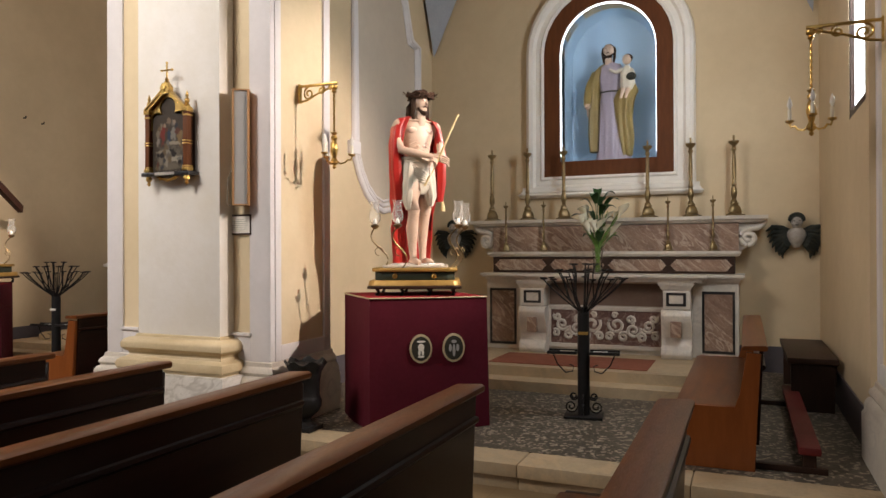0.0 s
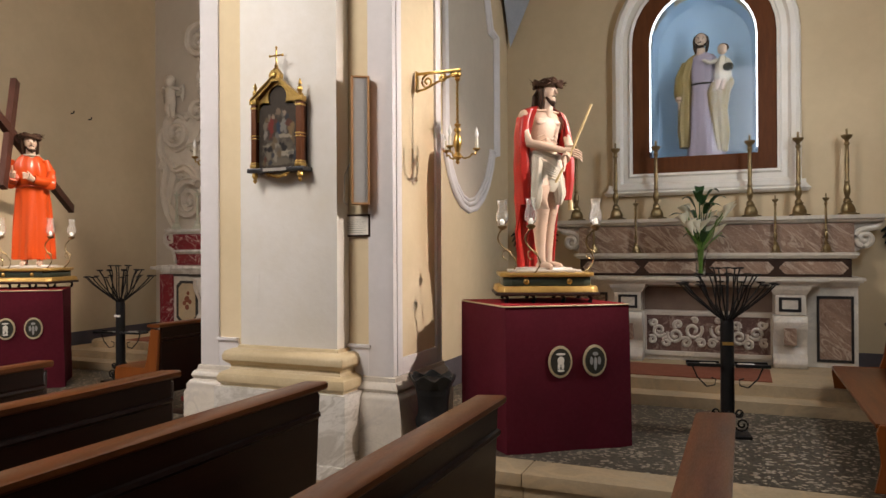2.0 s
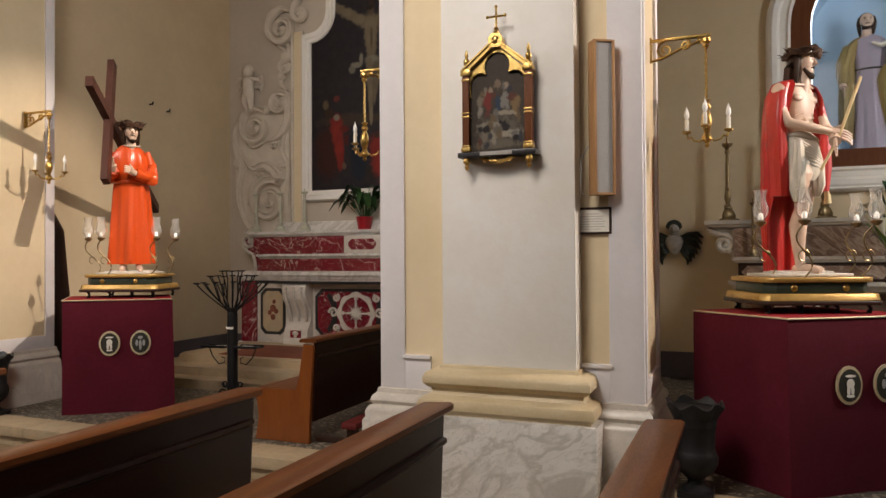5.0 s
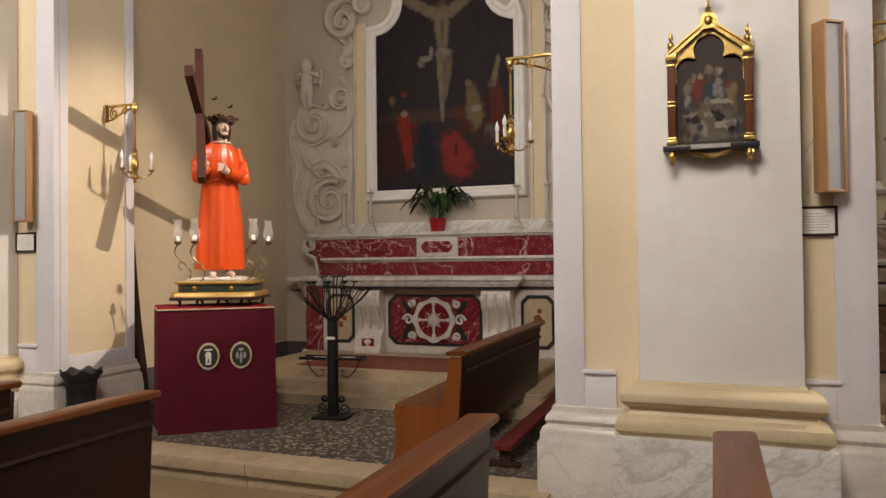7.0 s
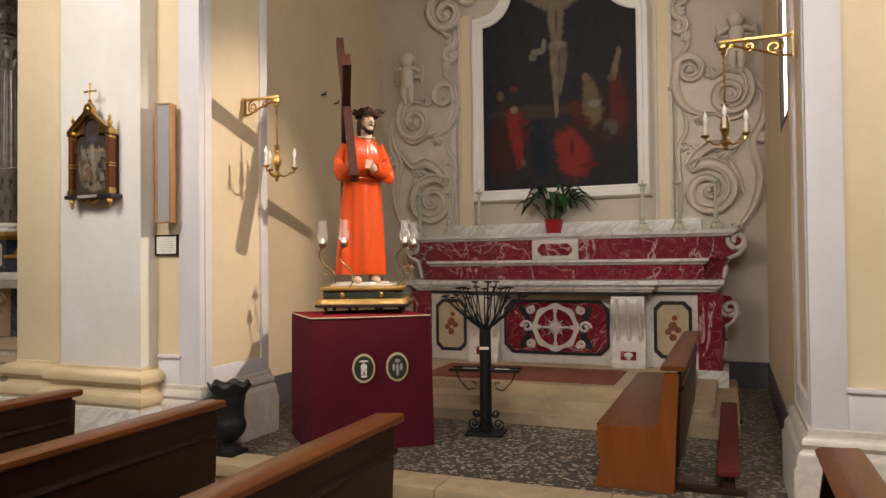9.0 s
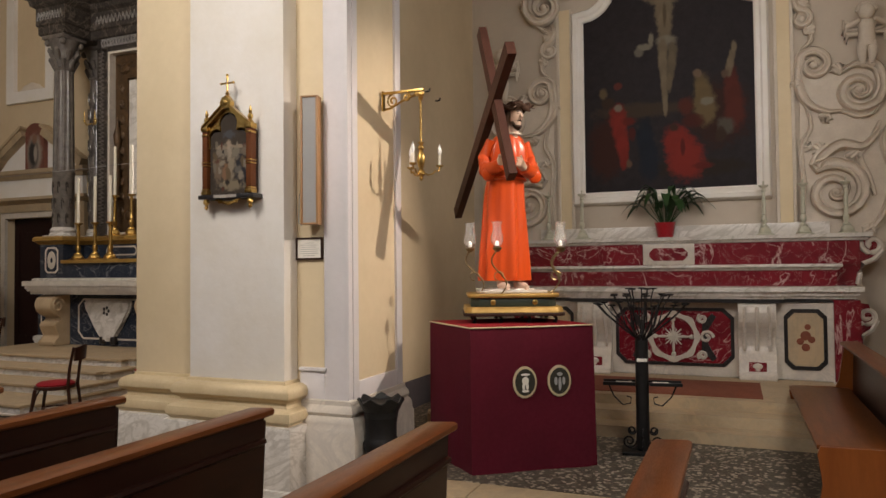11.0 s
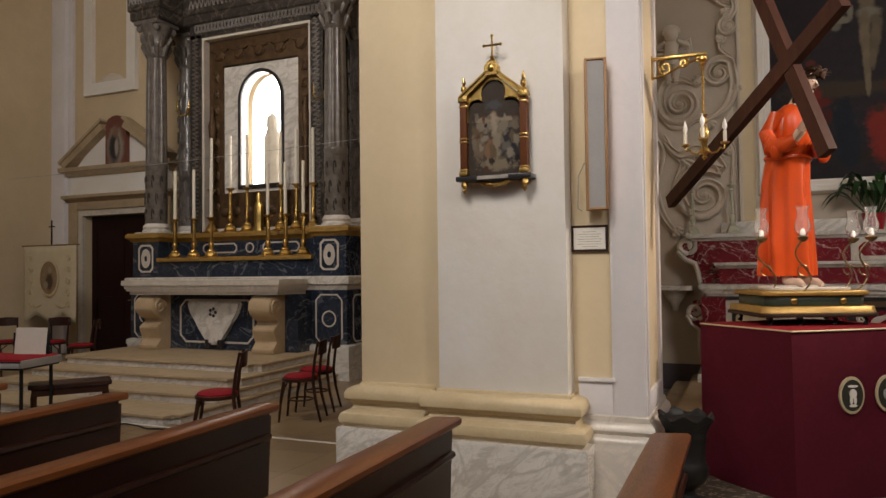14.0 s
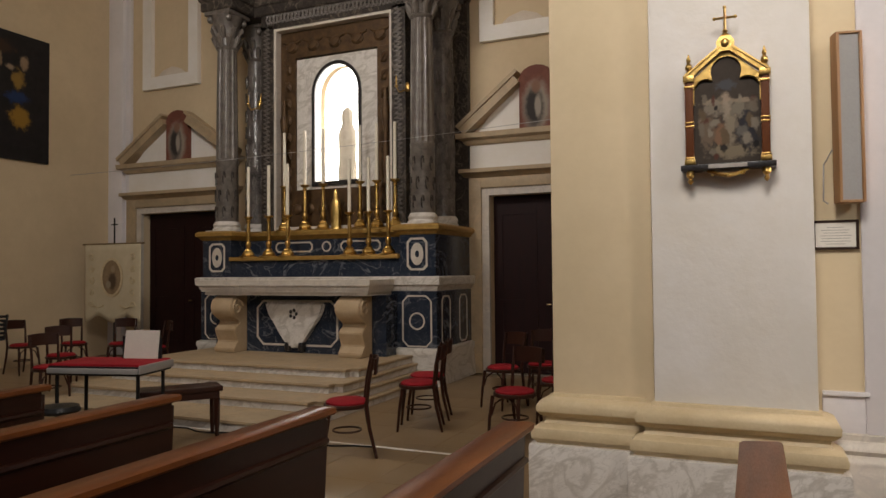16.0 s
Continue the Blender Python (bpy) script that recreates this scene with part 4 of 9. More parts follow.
def scourged_statue(at, rz):
    bm = B()
    # legs: thigh, knee, calf, foot
    for s, fwd in ((-1, -0.06), (1, 0.03)):
        tube(bm, [(s * 0.068, 0.0, 0.80), (s * 0.080, fwd - 0.02, 0.62), (s * 0.076, fwd - 0.030, 0.46), (s * 0.074, fwd - 0.022, 0.41), (s * 0.072, fwd + 0.012, 0.31), (s * 0.070, fwd + 0.01, 0.17), (s * 0.068, fwd, 0.07), (s * 0.068, fwd - 0.01, 0.02)], [0.080, 0.074, 0.053, 0.046, 0.053, 0.038, 0.030, 0.038], 14, 0)
        ball(bm, (s * 0.075, fwd - 0.062, 0.44), 0.026, 1, 0.6, 1.2, 0, 8)
        tube(bm, [(s * 0.068, fwd + 0.040, 0.026), (s * 0.074, fwd - 0.05, 0.030), (s * 0.084, fwd - 0.12, 0.018), (s * 0.088, fwd - 0.15, 0.012)], [0.026, 0.030, 0.030, 0.015], 10, 0)
    # torso with chest, ribs and belly
    loft(bm, [(0, 0.0, 0.84, 0.128, 0.092), (0, 0, 0.95, 0.112, 0.078), (0, 0.0, 1.02, 0.122, 0.084), (0, 0.0, 1.12, 0.150, 0.094), (0, 0.01, 1.19, 0.158, 0.086), (0, 0.01, 1.235, 0.118, 0.066), (0, 0.0, 1.27, 0.056, 0.050)], 28, 0)
    for s in (-1, 1):
        ball(bm, (s * 0.062, -0.062, 1.135), 0.052, 1.15, 0.50, 0.62, 0, 12)
        ball(bm, (s * 0.152, 0.01, 1.185), 0.050, 1, 1, 1, 0, 12)
        tube(bm, [(s * 0.02, -0.070, 1.225), (s * 0.12, -0.045, 1.225)], [0.010, 0.007], 7, 0)
        for k in range(3):
            ball(bm, (s * 0.024, -0.074, 1.05 - 0.043 * k), 0.023, 1.05, 0.5, 0.85, 0, 8)
            tube(bm, [(s * 0.045, -0.078, 1.075 - 0.036 * k), (s * 0.10, -0.055, 1.055 - 0.036 * k)], [0.007, 0.004], 6, 0)
    # crossed forearms
    tube(bm, [(-0.160, 0.0, 1.18), (-0.190, -0.02, 1.06), (-0.178, -0.06, 0.965), (-0.07, -0.150, 0.930), (0.055, -0.205, 0.905)], [0.044, 0.041, 0.036, 0.032, 0.021], 12, 0)
    tube(bm, [(0.160, 0.0, 1.18), (0.198, -0.03, 1.06), (0.190, -0.09, 0.95), (0.115, -0.18, 0.905), (0.045, -0.225, 0.868)], [0.044, 0.039, 0.035, 0.029, 0.021], 12, 0)
    hand_shape(bm, (0.070, -0.21, 0.90), (0.75, -0.5, -0.15), 0)
    hand_shape(bm, (0.045, -0.23, 0.86), (-0.5, -0.4, -0.45), 0)
    head(bm, (0.012, -0.045, 1.372), 0, 1, (0.30, -0.954))
    for q, w in ((-1, 0.030), (1, 0.024)):
        tube(bm, [(0.012 + q * 0.055, -0.015, 1.42), (0.012 + q * 0.080, 0.0, 1.34), (0.012 + q * 0.085, 0.005, 1.26), (q * 0.075, -0.01, 1.20)], [0.024, w, w, 0.008], 8, 1)
    for q in (-1, 1):
        ball(bm, (q * 0.168, 0.0, 1.175), 0.058, 1, 0.95, 1.05, 0, 12)
    crown(bm, (0.012, -0.04, 1.425), 2)
    # loincloth wound round the hips in slanting folds, thighs bare below
    loft(bm, [(0.0, -0.005, 0.60, 0.140, 0.112, 1.5), (0, -0.01, 0.64, 0.156, 0.128, 1.5), (0, -0.01, 0.72, 0.160, 0.130, 1.3), (0, -0.005, 0.80, 0.154, 0.122, 1.1), (0, 0, 0.865, 0.146, 0.112, 0.8), (0, 0, 0.90, 0.134, 0.10, 0.4), (0, 0, 0.91, 0.12, 0.088, 0.1)], 110, 3, 6, 0.06, 0.7, 12.0)
    for k in range(7):
        a0 = -2.6 + 0.12 * k
        tube(bm, [(0.158 * math.cos(a0 + 0.33 * i), 0.126 * math.sin(a0 + 0.33 * i) - 0.006, 0.875 - 0.028 * k - 0.030 * i * (1 - 0.09 * k)) for i in range(8)], [0.006, 0.012, 0.014, 0.015, 0.014, 0.012, 0.010, 0.005], 7, 3)
    for a0, rr in ((0.0, 0.016), (0.9, 0.013)):
        tube(bm, [(0.142 * math.cos(a), 0.108 * math.sin(a), 0.885 + 0.02 * math.sin(2 * a + a0)) for a in [2 * math.pi * i / 26 for i in range(27)]], rr, 8, 3)
    # hanging ends of the cloth over the forward thigh
    loft(bm, [(-0.125, -0.085, 0.46, 0.018, 0.016, 1.5), (-0.128, -0.092, 0.54, 0.042, 0.034, 1.3), (-0.118, -0.095, 0.68, 0.052, 0.040, 1.0), (-0.100, -0.080, 0.86, 0.040, 0.030, 0.5)], 30, 3, 5, 0.18, 0.2, 6)
    loft(bm, [(0.085, -0.085, 0.50, 0.020, 0.018, 1.4), (0.082, -0.098, 0.58, 0.045, 0.030, 1.3), (0.060, -0.105, 0.70, 0.050, 0.030, 1.1), (0.03, -0.100, 0.84, 0.034, 0.022, 0.6)], 28, 3, 5, 0.16, 0.8, 5)

    # open cloak, a bent sheet with thickness
    def cloak_ring(z, r, open_a, off, fw):
        ring_o, ring_i = [], []
        for i in range(65):
            t = i / 64
            a = math.radians(-90 + open_a) + t * math.radians(360 - 2 * open_a)
            k = 1 + fw * (math.sin(9 * a + 1.5 * z) * 0.07 + math.sin(17 * a + 1) * 0.03 + math.sin(5 * a) * 0.03)
            ring_o.append((r * 1.08 * k * math.cos(a), off + r * 0.80 * k * math.sin(a), z))
            ring_i.append((r * 1.02 * k * math.cos(a), off + r * 0.74 * k * math.sin(a), z))
        return ring_o + ring_i[::-1]
    rings = [[bm.verts.new(q) for q in cloak_ring(*s)] for s in ((0.015, 0.150, 100, 0.075, 1.3), (0.30, 0.165, 96, 0.075, 1.3), (0.55, 0.185, 78, 0.055, 1.1), (0.82, 0.200, 66, 0.040, 1.0), (1.02, 0.200, 54, 0.03, 0.7), (1.15, 0.192, 48, 0.02, 0.4), (1.225, 0.155, 42, 0.02, 0.2), (1.265, 0.095, 48, 0.02, 0.0))]
    skin(bm, rings, True, 4)
    # cloak drawn over the shoulders and down beside the arms
    loft(bm, [(-0.172, 0.01, 0.50, 0.040, 0.060, 1.4), (-0.196, 0.01, 0.80, 0.046, 0.070, 1.2), (-0.205, 0.01, 1.02, 0.044, 0.072, 0.9), (-0.182, 0.01, 1.16, 0.048, 0.070, 0.5), (-0.14, 0.01, 1.235, 0.045, 0.060, 0.2), (-0.10, 0.02, 1.26, 0.02, 0.03, 0)], 30, 4, 5, 0.10, 0.4)
    loft(bm, [(0.185, -0.06, 0.54, 0.028, 0.034, 1.4), (0.205, -0.05, 0.70, 0.042, 0.050, 1.2), (0.214, -0.03, 0.95, 0.044, 0.060, 0.9), (0.188, 0.0, 1.15, 0.044, 0.062, 0.5), (0.145, 0.01, 1.23, 0.042, 0.055, 0.2), (0.10, 0.02, 1.255, 0.02, 0.03, 0)], 30, 4, 5, 0.10, 1.1)
    # tassel and reed
    tube(bm, [(0.200, -0.07, 0.58), (0.203, -0.08, 0.51), (0.205, -0.08, 0.46)], [0.008, 0.020, 0.024], 10, 5)
    tube(bm, [(-0.02, -0.18, 0.66), (0.07, -0.245, 0.87), (0.24, -0.29, 1.26)], 0.010, 8, 5)
    loft(bm, [(0, 0.0, -0.0, 0.24, 0.20), (0, 0.0, 0.012, 0.235, 0.195), (0, 0, 0.016, 0.20, 0.17)], 24, 6)
    ob = tagged(new("statue", mesh_of("statue", bm, [SKIN, HAIR, THORN, LOIN, CLOAK, REED, MARBLE_P])), "painted wooden statue in a scarlet cloak holding a reed", "statue")
    ob.matrix_basis = pose(*at, 0, 0, rz)
    return ob


def cross_bearer(at, rz):
    bm = B()
    # long robe: fitted waist, deep folds towards the hem
    loft(bm, [(0.0, 0, 0.075, 0.196, 0.165, 2.0), (0, 0, 0.11, 0.198, 0.166, 1.9), (0, -0.005, 0.30, 0.192, 0.158, 1.7), (0, -0.01, 0.50, 0.184, 0.150, 1.4), (0, -0.01, 0.70, 0.174, 0.138, 1.1), (0, -0.01, 0.84, 0.166, 0.126, 0.7), (0, -0.01, 0.885, 0.160, 0.118, 0.4), (0, -0.015, 0.905, 0.160, 0.120, 0.5), (0, -0.02, 0.95, 0.172, 0.132, 0.9), (0, -0.02, 1.06, 0.166, 0.126, 0.7), (0, -0.01, 1.15, 0.160, 0.110, 0.5), (0, 0.0, 1.215, 0.125, 0.085, 0.2), (0, 0.0, 1.255, 0.075, 0.065, 0)], 120, 0, 7, 0.060, 0.4, 1.1)
    # wide sleeves gathered at the elbow
    for pts in ([(-0.135, 0.0, 1.18), (-0.190, 0.02, 1.06), (-0.200, -0.04, 0.96), (-0.165, -0.14, 0.965), (-0.142, -0.185, 0.99)], [(0.135, 0.0, 1.18), (0.195, -0.01, 1.06), (0.198, -0.08, 0.95), (0.12, -0.17, 0.94), (0.05, -0.21, 0.965)]):
        tube(bm, pts, [0.058, 0.056, 0.060, 0.052, 0.050], 16, 0)
        e = Vector(pts[2])
        for k in range(4):
            ball(bm, e + Vector((0, 0.02 - 0.025 * k, 0.05 - 0.03 * k)), 0.060, 1.0, 0.35, 0.9, 0, 10)
    hand_shape(bm, (-0.155, -0.20, 1.005), (0.1, -0.5, 0.8), 1)
    hand_shape(bm, (0.035, -0.22, 0.97), (-0.65, -0.35, 0.45), 1)
    tube(bm, [(0.0, -0.01, 1.24), (0.01, -0.03, 1.31)], [0.055, 0.044], 10, 1)
    head(bm, (0.02, -0.045, 1.375), 1, 2, (0.30, -0.954))
    crown(bm, (0.02, -0.045, 1.432), 3)
    tube(bm, [(0.02 + 0.075 * math.cos(a), -0.03 + 0.068 * math.sin(a), 1.252 + 0.012 * math.sin(a)) for a in [2 * math.pi * i / 18 for i in range(19)]], 0.008, 7, 4)
    # waist sash with hanging ends of the same cloth
    tube(bm, [(0.166 * math.cos(a), -0.012 + 0.126 * math.sin(a), 0.893 + 0.006 * math.sin(3 * a)) for a in [2 * math.pi * i / 24 for i in range(25)]], 0.014, 7, 0)
    for s in (-1, 1):
        tube(bm, [(s * 0.075, -0.08, 0.030), (s * 0.082, -0.18, 0.028), (s * 0.088, -0.22, 0.016)], [0.034, 0.032, 0.015], 10, 1)
        tube(bm, [(s * 0.075, -0.07, 0.14), (s * 0.075, -0.08, 0.03)], [0.035, 0.034], 10, 1)
    loft(bm, [(0, 0.0, 0.0, 0.25, 0.21), (0, 0.0, 0.012, 0.245, 0.205)], 24, 5)
    for v in bm.verts:
        k = max(0.0, v.co.z - 0.75) / 0.62
        v.co.y -= 0.15 * k
        v.co.x -= 0.02 * k
    inv = pose(*at, 0, 0, rz).inverted()
    ends = [(Vector(a), Vector(b)) for a, b in (((-8.737, 5.755, 3.57), (-8.372, 5.340, 2.31)), ((-8.293, 5.09, 3.19), (-9.48, 7.10, 2.20)))]
    nrm = (ends[0][1] - ends[0][0]).cross(ends[1][1] - ends[1][0]).normalized()
    for k, (a, b) in enumerate(ends):
        across = nrm.cross(b - a).normalized()
        th = 0.031 + 0.002 * k
        skin(bm, [[bm.verts.new(inv @ (p + su * 0.054 * across + sv * th * nrm)) for su, sv in ((-1, -1), (1, -1), (1, 1), (-1, 1))] for p in (a, b)], True, 6)
    ob = tagged(new("statue", mesh_of("statue", bm, [ROBE, SKIN, HAIR, THORN, LOIN, MARBLE_P, CROSSWOOD])), "painted statue in an orange-red satin robe bearing a cross", "statue")
    ob.matrix_basis = pose(*at, 0, 0, rz)
    return ob


scourged_statue((-2.56, 5.64, BZ + 0.246), 52)
cross_bearer((-8.60, 5.87, BZ + 0.246), 45)

# ---- fittings that repeat ----
def candlestick(name, at, h, m, candle, label, group, r=0.085):
    c = thing(name, label, "candlestick", at, 0, group)
    bm = B()
    k = h
    # three-sided foot, knops and drip pan
    rings = []
    for z, rr in ((0.0, 0.92), (0.015, 0.95), (0.022, 0.70), (0.035, 0.62), (0.05, 0.66), (0.10, 0.52), (0.125, 0.34), (0.135, 0.42), (0.145, 0.40)):
        rings.append([bm.verts.new((rr * r * 1.15 * (1 + 0.16 * math.cos(3 * a)) * math.cos(a), rr * r * 1.15 * (1 + 0.16 * math.cos(3 * a)) * math.sin(a), z * k / 0.9)) for a in [2 * math.pi * i / 18 for i in range(18)]])
    skin(bm, rings)
    prof = [(0.24, 0.15), (0.38, 0.165), (0.38, 0.185), (0.22, 0.20), (0.24, 0.225), (0.34, 0.25), (0.37, 0.29), (0.30, 0.345), (0.20, 0.365), (0.29, 0.38), (0.29, 0.395), (0.22, 0.41), (0.235, 0.50), (0.24, 0.60), (0.215, 0.72), (0.19, 0.80), (0.30, 0.815), (0.30, 0.832), (0.20, 0.85), (0.26, 0.872), (0.46, 0.888), (0.58, 0.905), (0.60, 0.925), (0.20, 0.93), (0.12, 0.935), (0.12, 0.995), (0.02, 1.0)]
    lathe(bm, [(a * r, b * k) for a, b in prof], 14)
    part("stem", bm, m, c)
    if candle:
        bm = B()
        lathe(bm, [(0.027, 0.93 * k), (0.025, 0.93 * k + candle), (0.004, 0.93 * k + candle + 0.008)], 12)
        part("candle", bm, WAX, c, "tall ivory candle")
    return c


def wall_bracket(xj, y, z, s, length):
    """A gilt scroll bracket on a jamb at x = xj, reaching out by s * length, with its hanging candelabrum."""
    b = thing("bracket", "gilt openwork scroll bracket fixed to a pier jamb", "bracket", (xj, y, z), 0, "gilt brackets")
    bm = B()
    L = length
    box(bm, min(0, s * 0.012), max(0, s * 0.012), -0.018, 0.018, -0.13, 0.03)
    part("wall_plate", bm, GOLD, b)
    bm = B()
    a, c = sorted((0.0, s * L))
    box(bm, a, c, -0.013, 0.013, 0.0, 0.020, 0.004)
    part("arm", bm, GOLD, b)
    bm = B()
    for cx, cz, r0, r1, tn, a0 in ((0.10, -0.055, 0.055, 0.012, 1.5, 1.6), (0.235, -0.035, 0.035, 0.008, -1.4, 1.2), (0.33, -0.02, 0.018, 0.006, 1.2, 1.6)):
        pts = [(s * x * L / 0.4, 0, zz) for x, zz in spiral(cx, cz, r0, r1, tn, a0)]
        tube(bm, pts, 0.008, 6)
    tube(bm, [(s * 0.01, 0, -0.12), (s * 0.08 * L / 0.4, 0, -0.11), (s * 0.2 * L / 0.4, 0, -0.06), (s * 0.36 * L / 0.4, 0, -0.012)], 0.009, 6)
    part("scrollwork", bm, GOLD, b, "pierced gilt scrollwork")
    bm = B()
    lathe(bm, [(0.004, 0.0), (0.03, -0.01), (0.032, -0.03), (0.015, -0.045), (0.022, -0.06), (0.006, -0.08)], 12, (s * (L - 0.03), 0, 0))
    part("drop", bm, GOLD, b)
    k = thing("candelabrum", "gilt hanging candelabrum with three electric candles", "candelabrum", (xj + s * (L - 0.03), y, z - 0.70), 0, "gilt candelabra")
    bm = B()
    n = 16
    for i in range(n):
        zz = 0.30 + 0.32 * i / n
        tube(bm, [(0.006 * (i % 2), 0, zz), (-0.006 * (i % 2), 0, zz + 0.32 / n)], 0.008, 6)
    part("chain", bm, GOLD, k)
    bm = B()
    lathe(bm, [(0.003, 0.0), (0.018, 0.015), (0.010, 0.03), (0.035, 0.05), (0.030, 0.07), (0.016, 0.09), (0.024, 0.12), (0.034, 0.16), (0.026, 0.21), (0.013, 0.235), (0.026, 0.25), (0.026, 0.265), (0.012, 0.28), (0.028, 0.30), (0.006, 0.31)], 14)
    part("baluster", bm, GOLD, k)
    for i in range(3):
        a = 0.5 + 2 * math.pi * i / 3
        ux, uy = math.cos(a), math.sin(a)
        bm = B()
        pts = [(0.015, 0.07), (0.05, 0.045), (0.09, 0.055), (0.11, 0.08), (0.135, 0.075), (0.145, 0.105)]
        tube(bm, [(ux * r, uy * r, zz) for r, zz in pts], 0.007, 7)
        lathe(bm, [(0.006, 0.10), (0.028, 0.112), (0.029, 0.122), (0.012, 0.125)], 12, (ux * 0.145, uy * 0.145, 0))
        arm = part("branch", bm, GOLD, k)
        bm = B()
        lathe(bm, [(0.0125, 0.125), (0.0125, 0.195), (0.004, 0.197)], 10, (ux * 0.145, uy * 0.145, 0))
        part("candle_sleeve", bm, WAX, arm)
        bm = B()
        lathe(bm, [(0.006, 0.197), (0.017, 0.222), (0.014, 0.245), (0.004, 0.275), (0.001, 0.285)], 10, (ux * 0.145, uy * 0.145, 0))
        part("bulb", bm, BULB, arm, "opal flame bulb")
    return b


wall_bracket(-3.438, 5.18, 2.96, 1, 0.37)
wall_bracket(-9.428, 5.33, 3.02, 1, 0.36)
wall_bracket(-5.212, 5.33, 3.04, -1, 0.44)
wall_bracket(0.838, 5.33, 3.02, -1, 0.44)


# pictures of the stations on the pier panels
def scatter_patches(seed, n, palette, w, z0, z1, s0, s1):
    r = random.Random(seed)
    return [(r.uniform(-w, w), r.uniform(z0, z1), r.uniform(s0, s1), r.uniform(s0, s1) * 1.4, r.choice(palette)) for _ in range(n)]


OLDTONES = [(0.14, 0.115, 0.085), (0.20, 0.17, 0.13), (0.08, 0.03, 0.02), (0.03, 0.03, 0.036), (0.10, 0.07, 0.04), (0.012, 0.010, 0.010), (0.11, 0.10, 0.085)]
def station_paint(lights, seed):
    return painted("station_paint", (0.022, 0.017, 0.013), [(x, z, a, b, tuple(0.62 * v for v in c)) for x, z, a, b, c in lights] + scatter_patches(seed, 26, OLDTONES, 0.16, 0.07, 0.44, 0.012, 0.035), 1.6, 15)


STATION = [station_paint([(0.0, 0.17, 0.17, 0.10, (0.16, 0.135, 0.105)), (0.06, 0.145, 0.09, 0.030, (0.40, 0.35, 0.27)), (-0.06, 0.21, 0.10, 0.025, (0.30, 0.26, 0.20)), (-0.07, 0.36, 0.035, 0.085, (0.22, 0.035, 0.025)), (0.05, 0.37, 0.035, 0.09, (0.26, 0.24, 0.21)), (0.0, 0.33, 0.025, 0.08, (0.04, 0.06, 0.10)), (0.12, 0.33, 0.035, 0.08, (0.26, 0.17, 0.08)), (0.05, 0.28, 0.09, 0.018, (0.38, 0.32, 0.24)), (-0.13, 0.30, 0.025, 0.05, (0.30, 0.26, 0.22)), (0.0, 0.47, 0.03, 0.03, (0.24, 0.17, 0.12)), (-0.05, 0.44, 0.02, 0.022, (0.34, 0.24, 0.17)), (0.06, 0.46, 0.02, 0.022, (0.36, 0.27, 0.20)), (0.0, 0.08, 0.18, 0.03, (0.18, 0.15, 0.11))], 8),
           station_paint([(0.0, 0.42, 0.035, 0.04, (0.48, 0.37, 0.27)), (0.0, 0.36, 0.035, 0.07, (0.44, 0.36, 0.27)), (-0.08, 0.41, 0.07, 0.022, (0.40, 0.31, 0.22)), (0.08, 0.41, 0.07, 0.022, (0.40, 0.31, 0.22)), (-0.07, 0.37, 0.06, 0.06, (0.30, 0.25, 0.19)), (0.07, 0.36, 0.05, 0.06, (0.28, 0.24, 0.18)), (0.02, 0.25, 0.04, 0.10, (0.34, 0.28, 0.20)), (-0.11, 0.22, 0.05, 0.11, (0.22, 0.16, 0.11)), (-0.04, 0.20, 0.04, 0.09, (0.30, 0.17, 0.10)), (0.11, 0.22, 0.06, 0.13, (0.035, 0.035, 0.045)), (0.03, 0.11, 0.13, 0.05, (0.30, 0.24, 0.16)), (-0.15, 0.30, 0.02, 0.03, (0.36, 0.27, 0.20)), (0.0, 0.50, 0.07, 0.04, (0.10, 0.10, 0.11))], 4)]


def strip_plate(bm, outer, inner, y0, y1):
    """A plate between two open outlines of equal count."""
    rows = [[bm.verts.new((x, y, z)) for x, z in pl] for pl, y in ((outer, y0), (inner, y0), (inner, y1), (outer, y1))]
    rows.append(rows[0])
    for a, b in zip(rows, rows[1:]):
        for i in range(len(outer) - 1):
            bm.faces.new((a[i], a[i + 1], b[i + 1], b[i]))
    return bm


